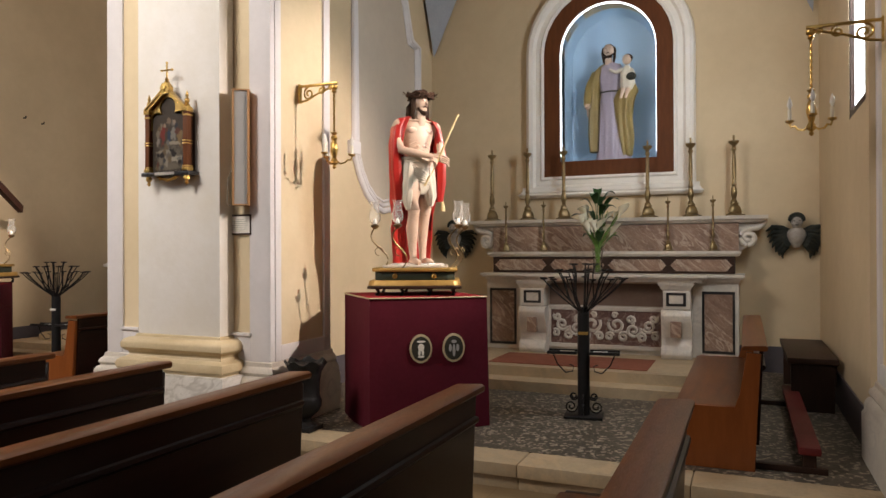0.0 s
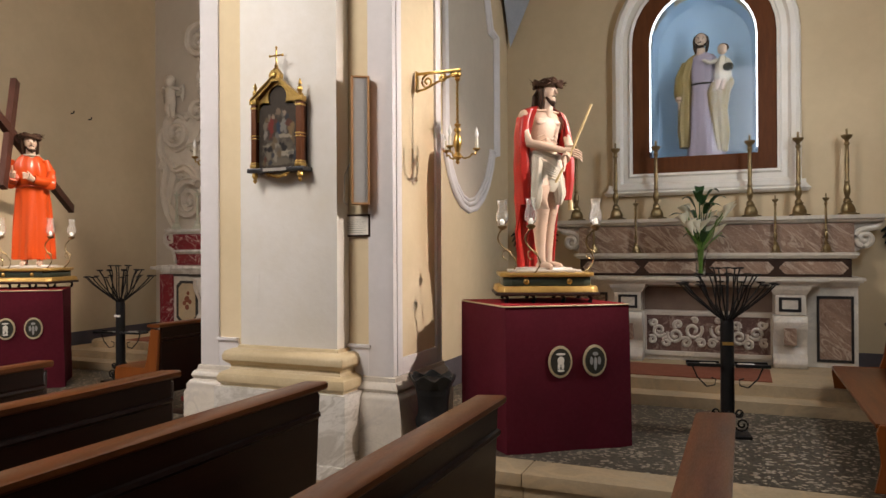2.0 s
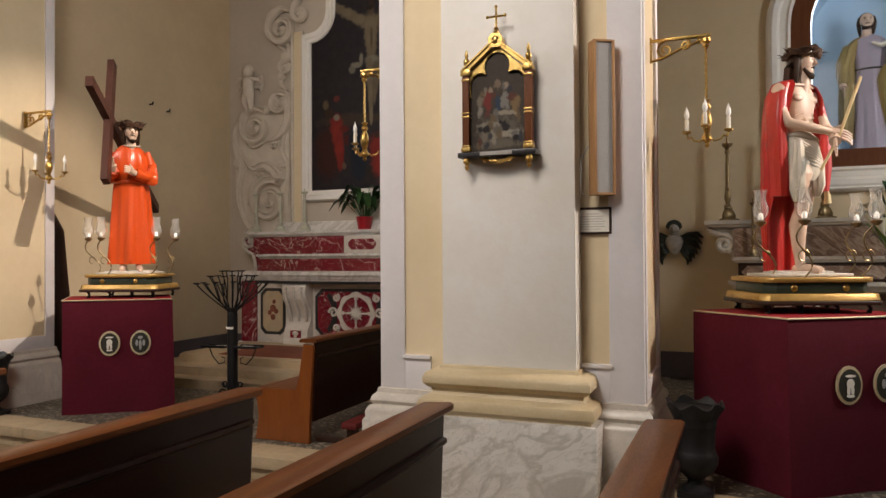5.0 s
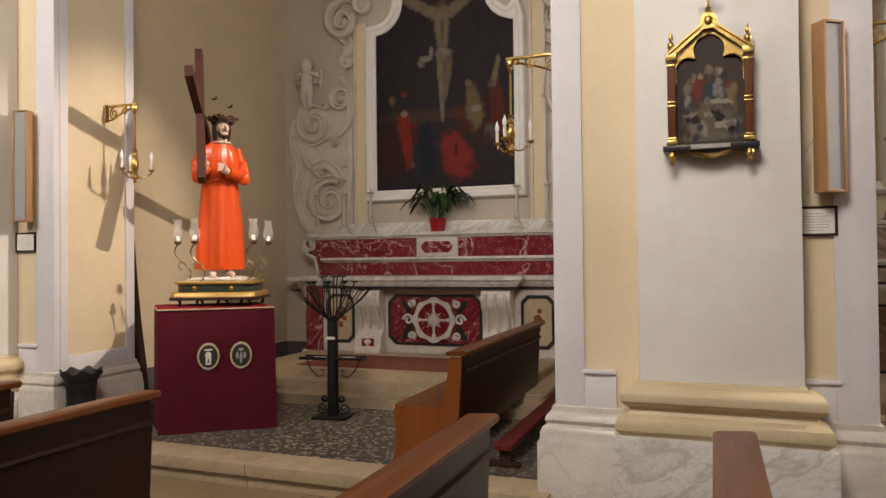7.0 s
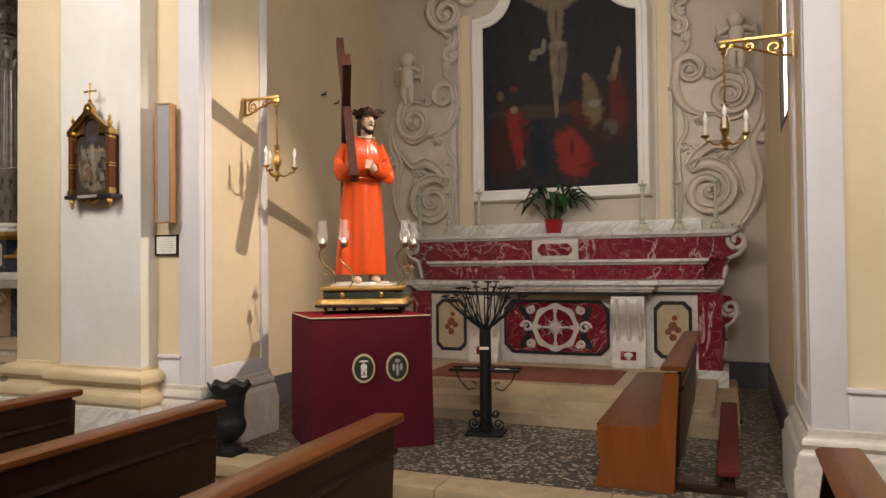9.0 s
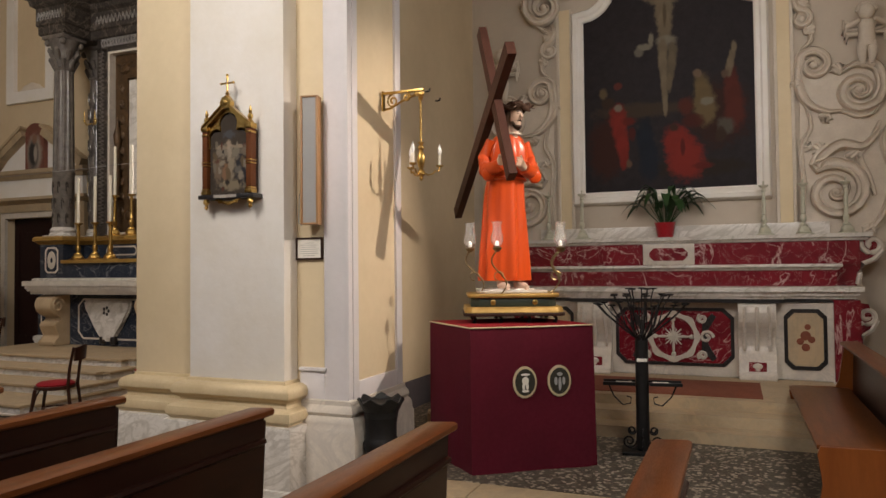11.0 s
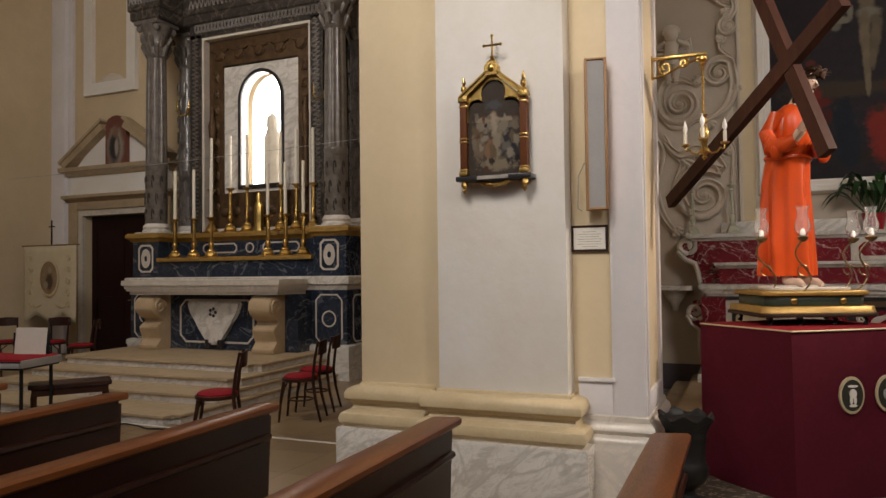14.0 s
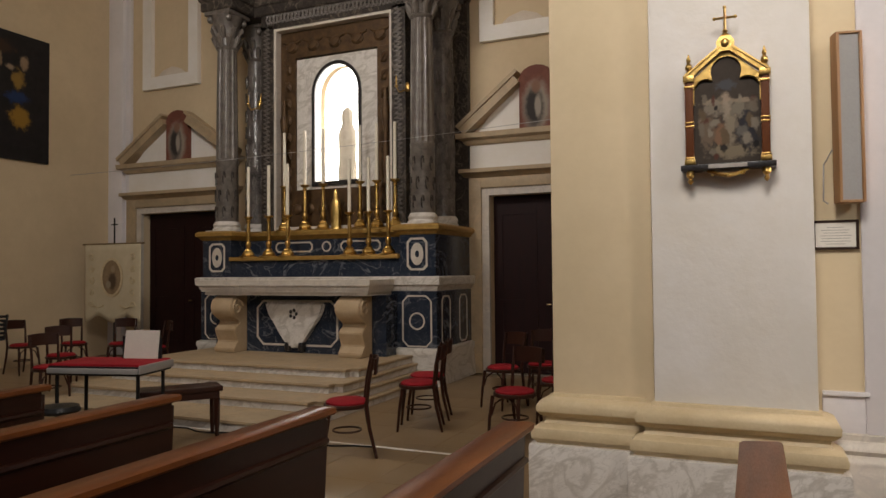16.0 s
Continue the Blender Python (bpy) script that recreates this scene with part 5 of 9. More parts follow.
def station(cx, tint):
    s = thing("station_picture", "small gabled gilt and brown wood station picture with a cross", "picture", (cx, 4.63, 2.195 if tint > 0 else 2.17), 0, "station pictures")
    s.scale = (0.92, 1.0, 0.945)
    bm = B()
    prism(bm, [(-0.225, 0.03), (0.225, 0.03), (0.225, 0.53), (0, 0.72), (-0.225, 0.53)], -0.060, -0.001)
    part("case", bm, DARKWOOD, s)
    bm = B()
    prism(bm, [(-0.195, 0.033), (0.195, 0.033), (0.195, 0.52), (0, 0.69), (-0.195, 0.52)], -0.068, -0.061)
    part("painting", bm, STATION[0 if tint > 0 else 1], s, "sepia devotional painting")
    # gilt tracery with a three-lobed opening
    inner = [(-0.186, 0.40)] + [(-0.120 - 0.066 * math.cos(a), 0.485 + 0.066 * math.sin(a)) for a in [math.pi * 0.72 * k / 9 for k in range(10)]]
    inner += [(-0.088 * math.cos(a), 0.588 + 0.088 * math.sin(a)) for a in [-0.35 + (math.pi + 0.7) * k / 17 for k in range(18)]]
    inner += [(-x, z) for x, z in inner[10::-1]]
    n = len(inner)
    corner = [(-0.200, 0.40), (-0.200, 0.548), (0.0, 0.718), (0.200, 0.548), (0.200, 0.40)]
    outer = []
    for i in range(n):
        u = 4 * i / (n - 1)
        k = min(3, int(u))
        outer.append(tuple(corner[k][c] + (corner[k + 1][c] - corner[k][c]) * (u - k) for c in (0, 1)))
    part("tracery", strip_plate(B(), outer, inner, -0.082, -0.069), GOLD, s, "gilt three-lobed tracery", False)
    for sx in (-1, 1):
        bm = B()
        box(bm, sx * 0.216 - 0.024, sx * 0.216 + 0.024, -0.105, -0.045, 0.034, 0.54, 0.004)
        col = part("colonette", bm, WOOD, s, "reddish wood colonette")
        for z, h, o in ((0.036, 0.030, 0.006), (0.070, 0.012, 0.002), (0.262, 0.010, 0.003), (0.285, 0.010, 0.003), (0.500, 0.014, 0.003), (0.535, 0.040, 0.008)):
            bm = B()
            box(bm, sx * 0.216 - 0.025 - o, sx * 0.216 + 0.025 + o, -0.106 - o, -0.044, z, z + h, 0.003)
            part("gilt_ring", bm, GOLD, col)
        bm = B()
        lathe(bm, [(0.030, 0.575), (0.026, 0.59), (0.013, 0.605), (0.022, 0.622), (0.019, 0.645), (0.009, 0.655), (0.015, 0.672), (0.003, 0.712)], 10, (sx * 0.216, -0.080, 0))
        part("finial", bm, GOLD, s, "turned gilt finial")
        bm = B()
        lathe(bm, [(0.003, -0.085), (0.018, -0.065), (0.010, -0.05), (0.026, -0.03), (0.022, 0.0)], 10, (sx * 0.216, -0.085, 0))
        part("pendant", bm, GOLD, s)
        bm = B()
        beam(bm, (sx * 0.225, -0.085, 0.555), (0, -0.085, 0.738), 0.055, 0.024)
        beam(bm, (sx * 0.235, -0.100, 0.572), (0, -0.100, 0.755), 0.048, 0.010)
        part("gable", bm, GOLD, s, "gilt sloping gable")
    bm = B()
    prism(bm, [(-0.045, 0.70), (0.045, 0.70), (0.052, 0.755), (0.028, 0.79), (-0.028, 0.79), (-0.052, 0.755)], -0.118, -0.07)
    ball(bm, (0, -0.115, 0.745), 0.026, 1, 0.6, 1.1)
    lathe(bm, [(0.022, 0.79), (0.026, 0.80), (0.012, 0.812), (0.018, 0.825), (0.006, 0.84)], 10, (0, -0.09, 0))
    part("crest", bm, GOLD, s)
    bm = B()
    tube(bm, [(0, -0.09, 0.83), (0, -0.09, 0.965)], 0.0075, 8)
    tube(bm, [(-0.058, -0.09, 0.905), (0.058, -0.09, 0.905)], 0.0075, 8)
    for q in ((-0.060, 0.905), (0.060, 0.905), (0, 0.968)):
        ball(bm, (q[0], -0.09, q[1]), 0.011)
    part("cross", bm, GOLD, s, "small gilt cross")
    bm = B()
    box(bm, -0.270, 0.270, -0.120, -0.001, -0.002, 0.032, 0.006)
    part("shelf", bm, INK, s, "black shelf board")
    bm = B()
    box(bm, -0.11, 0.11, -0.123, -0.120, 0.004, 0.027)
    part("name_strip", bm, GREYOIL, s, "small caption strip")
    bm = B()
    for q in (-1, 1):
        tube(bm, [(q * x, -0.085, z) for x, z in ((0.12, -0.008), (0.085, -0.012), (0.05, -0.028), (0.0, -0.036))], [0.006, 0.011, 0.013, 0.016], 7)
        tube(bm, [(q * x, -0.085, z) for x, z in spiral(0.085, -0.022, 0.016, 0.005, 1.2, 1.5)], 0.005, 6)
    part("lower_crest", bm, GOLD, s)
    return s


station(-4.275, 0.06)
station(-10.31, -0.05)
station(1.74, 0.05)


def hymn_panel(cx, z0, tall, turn):
    h = thing("panel_box", "tall narrow oak panel box with grey front hung on the pier", "panel", (cx, 4.715, z0), turn, "panel boxes")
    bm = B()
    box(bm, -0.050, 0.050, -0.045, 0.03, 0.014, tall - 0.014)
    part("front_board", bm, GREYPANEL, h, "grey front board")
    bm = B()
    for x0, x1, z0_, z1_ in ((-0.066, -0.0505, 0, tall), (0.0505, 0.066, 0, tall), (-0.0505, 0.0505, 0, 0.0135), (-0.0505, 0.0505, tall - 0.0135, tall)):
        box(bm, x0, x1, -0.055, 0.04, z0_, z1_, 0.003)
    part("casing", bm, OAK, h, "light oak casing")
    bm = B()
    tube(bm, [(-0.070, 0.03, 0.30), (-0.11, 0.05, 0.22), (-0.115, 0.05, 0.02), (-0.09, 0.05, 0.0)], 0.004, 6)
    part("cable", bm, GREYPANEL, h)
    bm = B()
    box(bm, -0.02, 0.02, 0.03, 0.075, tall * 0.3, tall * 0.34)
    part("hanger", bm, IRON, h)
    return h


hymn_panel(-3.675, 1.945, 0.925, 33)
hymn_panel(-9.700, 1.965, 0.935, 14)


def plaque(cx, z0):
    p = thing("framed_notice", "small dark-framed printed notice on the pier", "notice", (cx, 4.80, z0), 0, "framed notices")
    bm = B()
    ring_plate(bm, [(-0.115, 0), (0.115, 0), (0.115, 0.165), (-0.115, 0.165)], [(-0.100, 0.014), (0.100, 0.014), (0.100, 0.151), (-0.100, 0.151)], -0.022, -0.001)
    part("frame", bm, DARKWOOD, p)
    bm = B()
    box(bm, -0.100, 0.100, -0.0185, -0.002, 0.014, 0.151)
    sheet = part("sheet", bm, PAPER, p, "white printed sheet")
    bm = B()
    for k in range(7):
        w = (0.05, 0.075, 0.07, 0.078, 0.06, 0.072, 0.04)[k]
        box(bm, -w, w, -0.0196, -0.0187, 0.030 + 0.0155 * k, 0.0325 + 0.0155 * k)
    part("text_bars", bm, PRINT, sheet, "grey lines of print")
    return p


plaque(-3.745, 1.715)
plaque(-9.765, 1.712)


# wrought-iron votive stands
def votive_stand(at, tag):
    v = thing("votive_stand", "black wrought-iron votive candle stand with fanned arms", "candle stand", at, 8, "votive stands")
    bm = B()
    box(bm, -0.16, 0.16, -0.13, 0.13, 0.0, 0.022, 0.004)
    part("base_plate", bm, IRON, v)
    bm = B()
    lathe(bm, [(0.052, 0.022), (0.050, 0.86), (0.045, 0.90), (0.02, 0.93)], 12)
    part("post", bm, IRON, v)
    for s in (-1, 1):
        for cz, r in ((0.085, 0.055), (0.172, 0.034)):
            bm = B()
            tube(bm, [(s * (0.05 + r + x), 0.0, cz + zz) for x, zz in spiral(0, 0, r, 0.012, 1.6, math.pi)], 0.007, 6)
            part("foot_scroll", bm, IRON, v, "curled iron foot scroll")
            bm = B()
            tube(bm, [(0.0, s * (0.05 + (r + x) * 0.8), cz + zz) for x, zz in spiral(0, 0, r, 0.012, 1.6, math.pi)], 0.007, 6)
            part("foot_scroll", bm, IRON, v, "curled iron foot scroll")
    for ring, (rad, top, n, off) in enumerate(((0.10, 1.285, 5, 0.2), (0.22, 1.235, 9, 0.0), (0.345, 1.165, 13, 0.15))):
        for i in range(n):
            a = off + 2 * math.pi * i / n
            ux, uy = math.cos(a), math.sin(a)
            bm = B()
            pts = [(0.030, 0.80), (0.045, 0.90), (0.05 + rad * 0.35, 1.0), (rad * 0.8, top - 0.075), (rad, top)]
            tube(bm, [(ux * r, uy * r, z) for r, z in pts], 0.006, 5)
            lathe(bm, [(0.006, top), (0.030, top + 0.004), (0.031, top + 0.014), (0.022, top + 0.014), (0.018, top + 0.008)], 10, (ux * rad, uy * rad, 0))
            part("arm", bm, IRON, v)
    for s in (-1, 1):
        bm = B()
        a, b = sorted((s * 0.052, s * 0.30))
        box(bm, a, b, -0.085, -0.06, 0.535, 0.560, 0.003)
        box(bm, a, b, 0.06, 0.085, 0.535, 0.560, 0.003)
        box(bm, a, b, -0.06, 0.06, 0.535, 0.545)
        tray = part("tray", bm, IRON, v, "narrow iron tray")
        bm = B()
        box(bm, min(s * 0.08, s * 0.20), max(s * 0.08, s * 0.20), -0.05, 0.05, 0.546, 0.550)
        part("slip", bm, PAPER, tray, "white paper slip")
        bm = B()
        tube(bm, [(s * 0.26, 0, 0.535), (s * 0.22, 0, 0.44), (s * 0.15, 0, 0.37), (s * 0.09, 0, 0.385), (s * 0.085, 0, 0.43), (s * 0.12, 0, 0.44)], 0.006, 6)
        part("tray_brace", bm, IRON, v)
    bm = B()
    box(bm, -0.040, 0.040, -0.0545, -0.0495, 0.70 + tag[1], 0.725 + tag[1])
    part("label", bm, tag[0], v, "small sticker")
    return v


votive_stand((-1.24, 6.14, FLOOR_Z), (GILTWOOD, 0.0))
votive_stand((-7.56, 6.14, FLOOR_Z), (PAPER, 0.02))


# ---- first chapel: breccia altar with the statue niche ----
def relief_panel(bm, scrolls, y, r=0.012, mirror=True):
    for cx, cz, r0, r1, tn, a0 in scrolls:
        for s in ((1, -1) if mirror else (1,)):
            tube(bm, [(s * x, y, z) for x, z in spiral(cx, cz, r0, r1, tn, a0)], r, 6)


def footpace(name, at, outline, heights, carpet, label):
    st = tagged(new(name), label, "altar steps", kind="structure")
    st.matrix_basis = pose(*at)
    for k, (poly, (z0, z1)) in enumerate(zip(outline, heights)):
        bm = B()
        slab(bm, poly, z0, z1)
        bmesh.ops.bevel(bm, geom=[e for e in bm.edges if abs(e.verts[0].co.z - z1) < 1e-5 and abs(e.verts[1].co.z - z1) < 1e-5], offset=0.018, segments=3, affect="EDGES")
        part("step", bm, STONE, st)
    if carpet:
        bm = B()
        x0, x1, y0, y1, z = carpet
        box(bm, x0, x1, y0, y1, z, z + 0.010, 0.003)
        part("carpet", bm, CARPET, st, "rust-red carpet strip")
    return st


def curved_front(x0, x1, yf, yb, c):
    """Plan of a step with scooped front corners."""
    pts = [(x0, yb), (x0, yf + c)]
    pts += [(x0 + c * (1 - math.cos(a)), yf + c * (1 - math.sin(a))) for a in [math.pi / 2 * i / 6 for i in range(1, 7)]]
    pts += [(x1 - c * (1 - math.cos(a)), yf + c * (1 - math.sin(a))) for a in [math.pi / 2 * (6 - i) / 6 for i in range(0, 6)]]
    pts += [(x1, yf + c), (x1, yb)]
    return pts


A1 = (-1.50, BACK, FLOOR_Z)
footpace("altar_steps_1", A1, [curved_front(-1.75, 1.62, -2.15, -0.003, 0.10), curved_front(-1.58, 1.38, -1.88, -0.003, 0.16)], [(0.001, 0.10), (0.10, 0.205)], (-1.05, 0.62, -1.72, -0.98, 0.205), "two worn limestone altar steps")

al = thing("altar", "pale marble altar inlaid with brown breccia below a statue niche", "altar", (A1[0], A1[1] - 0.002, A1[2] + 0.205), 0)
bm = B()
box(bm, -1.46, 1.46, -0.58, 0.0, 0.0, 0.855)
part("body", bm, MARBLE_P, al)
bm = B()
for poly, z0, z1 in ((0.0, 0.855, 0.885), (0.03, 0.885, 0.905), (0.05, 0.905, 0.935)):
    slab(bm, [(-1.47 - poly, 0.0), (-1.47 - poly, -0.62 - poly), (-1.10 - poly, -0.62 - poly), (-1.10 - poly, -0.83 - poly), (1.10 + poly, -0.83 - poly), (1.10 + poly, -0.62 - poly), (1.47 + poly, -0.62 - poly), (1.47 + poly, 0.0)], z0, z1)
part("mensa", bm, MARBLE_P, al, "moulded white marble table slab")
# recessed frontal between the consoles
bm = B()
box(bm, -0.64, 0.64, -0.592, -0.582, 0.10, 0.50)
fr = part("frontal", bm, ROSEBREC, al, "brown breccia frontal panel")
for cx, cz, r0, r1, tn, a0 in [(0.14, 0.34, 0.10, 0.02, 1.3, 2.6), (0.33, 0.28, 0.085, 0.015, -1.5, 0.4), (0.50, 0.33, 0.075, 0.012, 1.4, 3.6), (0.22, 0.20, 0.06, 0.01, 1.2, 0.8), (0.42, 0.20, 0.055, 0.01, -1.2, 2.0), (0.58, 0.22, 0.045, 0.01, 1.1, 1.0), (0.06, 0.20, 0.05, 0.01, 1.2, 0.3), (0.30, 0.40, 0.05, 0.01, 1.3, 5.0), (0.56, 0.42, 0.045, 0.01, -1.2, 0.6), (0.12, 0.45, 0.03, 0.008, 1.0, 0.2)]:
    for sg in (-1, 1):
        part("scroll_inlay", tube(B(), [(sg * x, -0.600, z) for x, z in spiral(cx, cz, r0, r1, tn, a0)], 0.019, 8), MARBLE_P, fr, "white carved scroll")
bm = B()
for x0, x1, z0, z1 in ((-0.70, 0.70, 0.50, 0.545), (-0.70, 0.70, 0.05, 0.10), (-0.70, -0.64, 0.10, 0.50), (0.64, 0.70, 0.10, 0.50)):
    box(bm, x0, x1, -0.61, -0.582, z0, z1, 0.006)
part("frontal_frame", bm, MARBLE_P, al)
bm = B()
box(bm, -0.66, 0.66, -0.586, -0.581, 0.56, 0.82)
part("upper_field", bm, BROWNFIELD, al, "brown-grey recessed upper field")
for s in (-1, 1):
    bm = B()
    prof = [(-0.60, 0.0), (-0.80, 0.0), (-0.82, 0.05), (-0.80, 0.10), (-0.74, 0.14), (-0.72, 0.22), (-0.755, 0.32), (-0.80, 0.40), (-0.825, 0.48), (-0.80, 0.535), (-0.78, 0.545), (-0.60, 0.545)]
    rings = [[bm.verts.new((s * x, y, z)) for y, z in prof] for x in (0.66, 0.98)]
    skin(bm, rings)
    bmesh.ops.bevel(bm, geom=bm.edges[:], offset=0.006, segments=1, affect="EDGES")
    co = part("console", bm, MARBLE_P, al, "white marble scroll console")
    bm = B()
    box(bm, s * 0.82 - 0.06, s * 0.82 + 0.06, -0.822, -0.70, 0.24, 0.42, 0.01)
    part("console_inlay", bm, BREC, co, "brown marble inlay")
    bm = B()
    box(bm, min(s * 0.68, s * 0.97), max(s * 0.68, s * 0.97), -0.78, -0.58, 0.55, 0.78, 0.008)
    sweep(bm, [(s * 0.82 - 0.145, -0.60), (s * 0.82 - 0.145, -0.78), (s * 0.82 + 0.145, -0.78), (s * 0.82 + 0.145, -0.60)], [(0.0, 0.76), (0.02, 0.78), (0.025, 0.80), (0.045, 0.82), (0.05, 0.853)])
    blk = part("console_block", bm, MARBLE_P, al)
    bm = B()
    ring_plate(bm, octagon(s * 0.82, 0.66, 0.105, 0.075, 0.004), octagon(s * 0.82, 0.66, 0.075, 0.048, 0.004), -0.787, -0.778)
    part("dark_inlay", bm, INK, blk)
    bm = B()
    ring_plate(bm, octagon(s * 1.25, 0.40, 0.17, 0.345, 0.002), octagon(s * 1.25, 0.40, 0.145, 0.315, 0.002), -0.592, -0.579)
    part("wing_border", bm, INK, al, "black stone border")
    bm = B()
    box(bm, s * 1.25 - 0.145, s * 1.25 + 0.145, -0.588, -0.579, 0.085, 0.715)
    part("wing_panel", bm, BREC, al, "brown breccia wing panel")
# lower gradine with lozenges
bm = B()
box(bm, -1.42, 1.42, -0.46, 0.0, 0.936, 1.13)
g1 = part("lower_gradine", bm, DARKWOOD, al, "dark ground of the lower candle shelf")
for k in range(4):
    cx = -1.06 + 0.707 * k
    bm = B()
    prism(bm, [(cx - 0.33, 1.033), (cx - 0.27, 0.965), (cx + 0.27, 0.965), (cx + 0.33, 1.033), (cx + 0.27, 1.10), (cx - 0.27, 1.10)], -0.468, -0.459)
    part("lozenge", bm, BREC, g1, "brown breccia lozenge")
bm = B()
sweep(bm, [(-1.44, 0), (-1.44, -0.46), (1.44, -0.46), (1.44, 0)], [(0.0, 1.13), (0.025, 1.14), (0.03, 1.155), (0.045, 1.165), (0.045, 1.195), (-0.3, 1.196)])
part("lower_shelf", bm, MARBLE_P, al, "white marble candle shelf")
bm = B()
box(bm, -1.46, 1.46, -0.34, 0.0, 1.19, 1.51)
g2 = part("upper_gradine", bm, BREC, al, "brown breccia candle shelf front")
bm = B()
sweep(bm, [(-1.70, 0), (-1.70, -0.34), (1.70, -0.34), (1.70, 0)], [(-0.02, 1.51), (0.02, 1.525), (0.03, 1.545), (0.06, 1.555), (0.065, 1.595), (-0.34, 1.598)])
part("upper_shelf", bm, MARBLE_P, al, "white marble top shelf")
for s in (-1, 1):
    bm = B()
    tube(bm, [(s * x, -0.30, z) for x, z in spiral(1.56, 1.34, 0.10, 0.02, 1.6, math.pi * 0.5)], 0.030, 8)
    tube(bm, [(s * 1.56, -0.30, 1.44), (s * 1.66, -0.30, 1.46), (s * 1.72, -0.28, 1.50), (s * 1.74, -0.25, 1.54)], [0.03, 0.034, 0.03, 0.02], 8)
    prism(bm, [(s * 1.46, 1.20), (s * 1.55, 1.24), (s * 1.62, 1.36), (s * 1.60, 1.46), (s * 1.68, 1.51), (s * 1.46, 1.51)], -0.28, -0.002)
    part("volute", bm, MARBLE_P, al, "white marble end volute")

# winged cherub busts at the altar's ends
for s, x in ((1, 0.56), (-1, -3.60)):
    bm = B()
    ball(bm, (0, -0.14, 0.31), 0.082, 0.92, 0.95, 1.15, 0, 16)
    ball(bm, (0, -0.115, 0.345), 0.090, 1.02, 0.95, 0.95, 1, 16)
    for i in range(11):
        a = math.pi * i / 10
        ball(bm, (0.085 * math.cos(a), -0.155, 0.345 + 0.075 * math.sin(a)), 0.026, 1, 0.9, 1, 1, 8)
    tube(bm, [(0, -0.215, 0.325), (0, -0.232, 0.30), (0, -0.218, 0.292)], [0.007, 0.012, 0.008], 6, 0)
    for q in (-1, 1):
        ball(bm, (q * 0.030, -0.205, 0.325), 0.011, 1.2, 0.6, 0.7, 1, 8)
        ball(bm, (q * 0.042, -0.198, 0.285), 0.026, 1, 0.7, 0.9, 0, 8)
    tube(bm, [(-0.02, -0.212, 0.268), (0.02, -0.212, 0.268)], 0.006, 6, 1)
    loft(bm, [(0, -0.07, -0.04, 0.04, 0.04), (0, -0.10, 0.05, 0.10, 0.08), (0, -0.11, 0.13, 0.125, 0.085), (0, -0.11, 0.19, 0.11, 0.07), (0, -0.12, 0.24, 0.045, 0.045)], 20, 0)
    for q in (-1, 1):
        for k in range(7):
            a = 0.25 - 0.20 * k
            ln = 0.30 - 0.012 * k
            x0_, z0_ = q * 0.085, 0.19 - 0.028 * k
            tube(bm, [(x0_, -0.075, z0_), (x0_ + q * ln * 0.35 * math.cos(a), -0.085 - 0.006 * k, z0_ + ln * 0.35 * math.sin(a) + 0.015), (x0_ + q * ln * 0.75 * math.cos(a), -0.07, z0_ + ln * 0.75 * math.sin(a)), (x0_ + q * ln * math.cos(a - 0.25), -0.045, z0_ + ln * math.sin(a - 0.25))], [0.028, 0.040, 0.034, 0.008], 9, 1)
    ob = tagged(new("cherub_bust", mesh_of("cherub_bust", bm, [GREYOIL, PUTTO])), "grey carved cherub bust with dark wings on the wall", "bust", "cherub busts")
    ob.matrix_basis = pose(x, BACK - 0.013, 1.64) @ Matrix.Scale(0.82, 4)

for px in (-3.02, -2.54, -2.07, -1.05, -0.56, -0.09):
    candlestick("candlestick", (px, 8.94, FLOOR_Z + 0.205 + 1.5985), 0.93, BRASS, 0, "tall aged brass altar candlestick without candle", "brass candlesticks", 0.095)
for px in (-2.77, -2.28, -0.80, -0.31):
    candlestick("small_candlestick", (px, 8.75, FLOOR_Z + 0.205 + 1.1965), 0.63, BRASS, 0, "slender aged brass candlestick on the lower shelf", "small candlesticks", 0.055)

# statue niche: white moulding, wooden frame, glass and figure
nic = thing("statue_niche", "arched walnut-framed glass niche lined in sky blue", "niche", (-1.56, BACK, 2.70), 0)
def arch_l(half, z0, spring, top, n=16):
    return arch(0.0, half, z0, spring, top, n)
bm = B()
ring_plate(bm, arch_l(0.80, -0.17, 1.41, 2.20), arch_l(0.60, 0.02, 1.41, 2.01), -0.05, -0.004)
part("wood_frame", bm, WOOD, nic, "broad walnut frame")
bm = B()
frame_sweep(bm, [(x, z) for x, z in arch_l(0.80, -0.17, 1.41, 2.20)], [(0.0, 0.0), (0.0, 0.07), (0.03, 0.085), (0.05, 0.06), (0.11, 0.055), (0.14, 0.10), (0.19, 0.11), (0.23, 0.08), (0.25, 0.0)], 0.0)
part("plaster_moulding", bm, WHITE, nic, "white moulded plaster surround")
bm = B()
sweep(bm, [(-1.09, 0), (-1.09, -0.06), (1.09, -0.06), (1.09, 0)], [(0.0, -0.44), (0.03, -0.43), (0.05, -0.40), (0.02, -0.37), (0.0, -0.34), (0.0, -0.30)])
part("plaster_sill", bm, WHITE, nic)
bm = B()
ol = arch_l(0.61, 0.0, 1.41, 2.02)
rings = []
for y, k in ((0.0, 1.0), (0.30, 1.0), (0.50, 0.9), (0.62, 0.6), (0.66, 0.2)):
    rings.append([bm.verts.new((x * (1 if y < 0.3 else k), y, 1.0 + (z - 1.0) * (1 if y < 0.3 else 0.5 + 0.5 * k))) for x, z in ol])
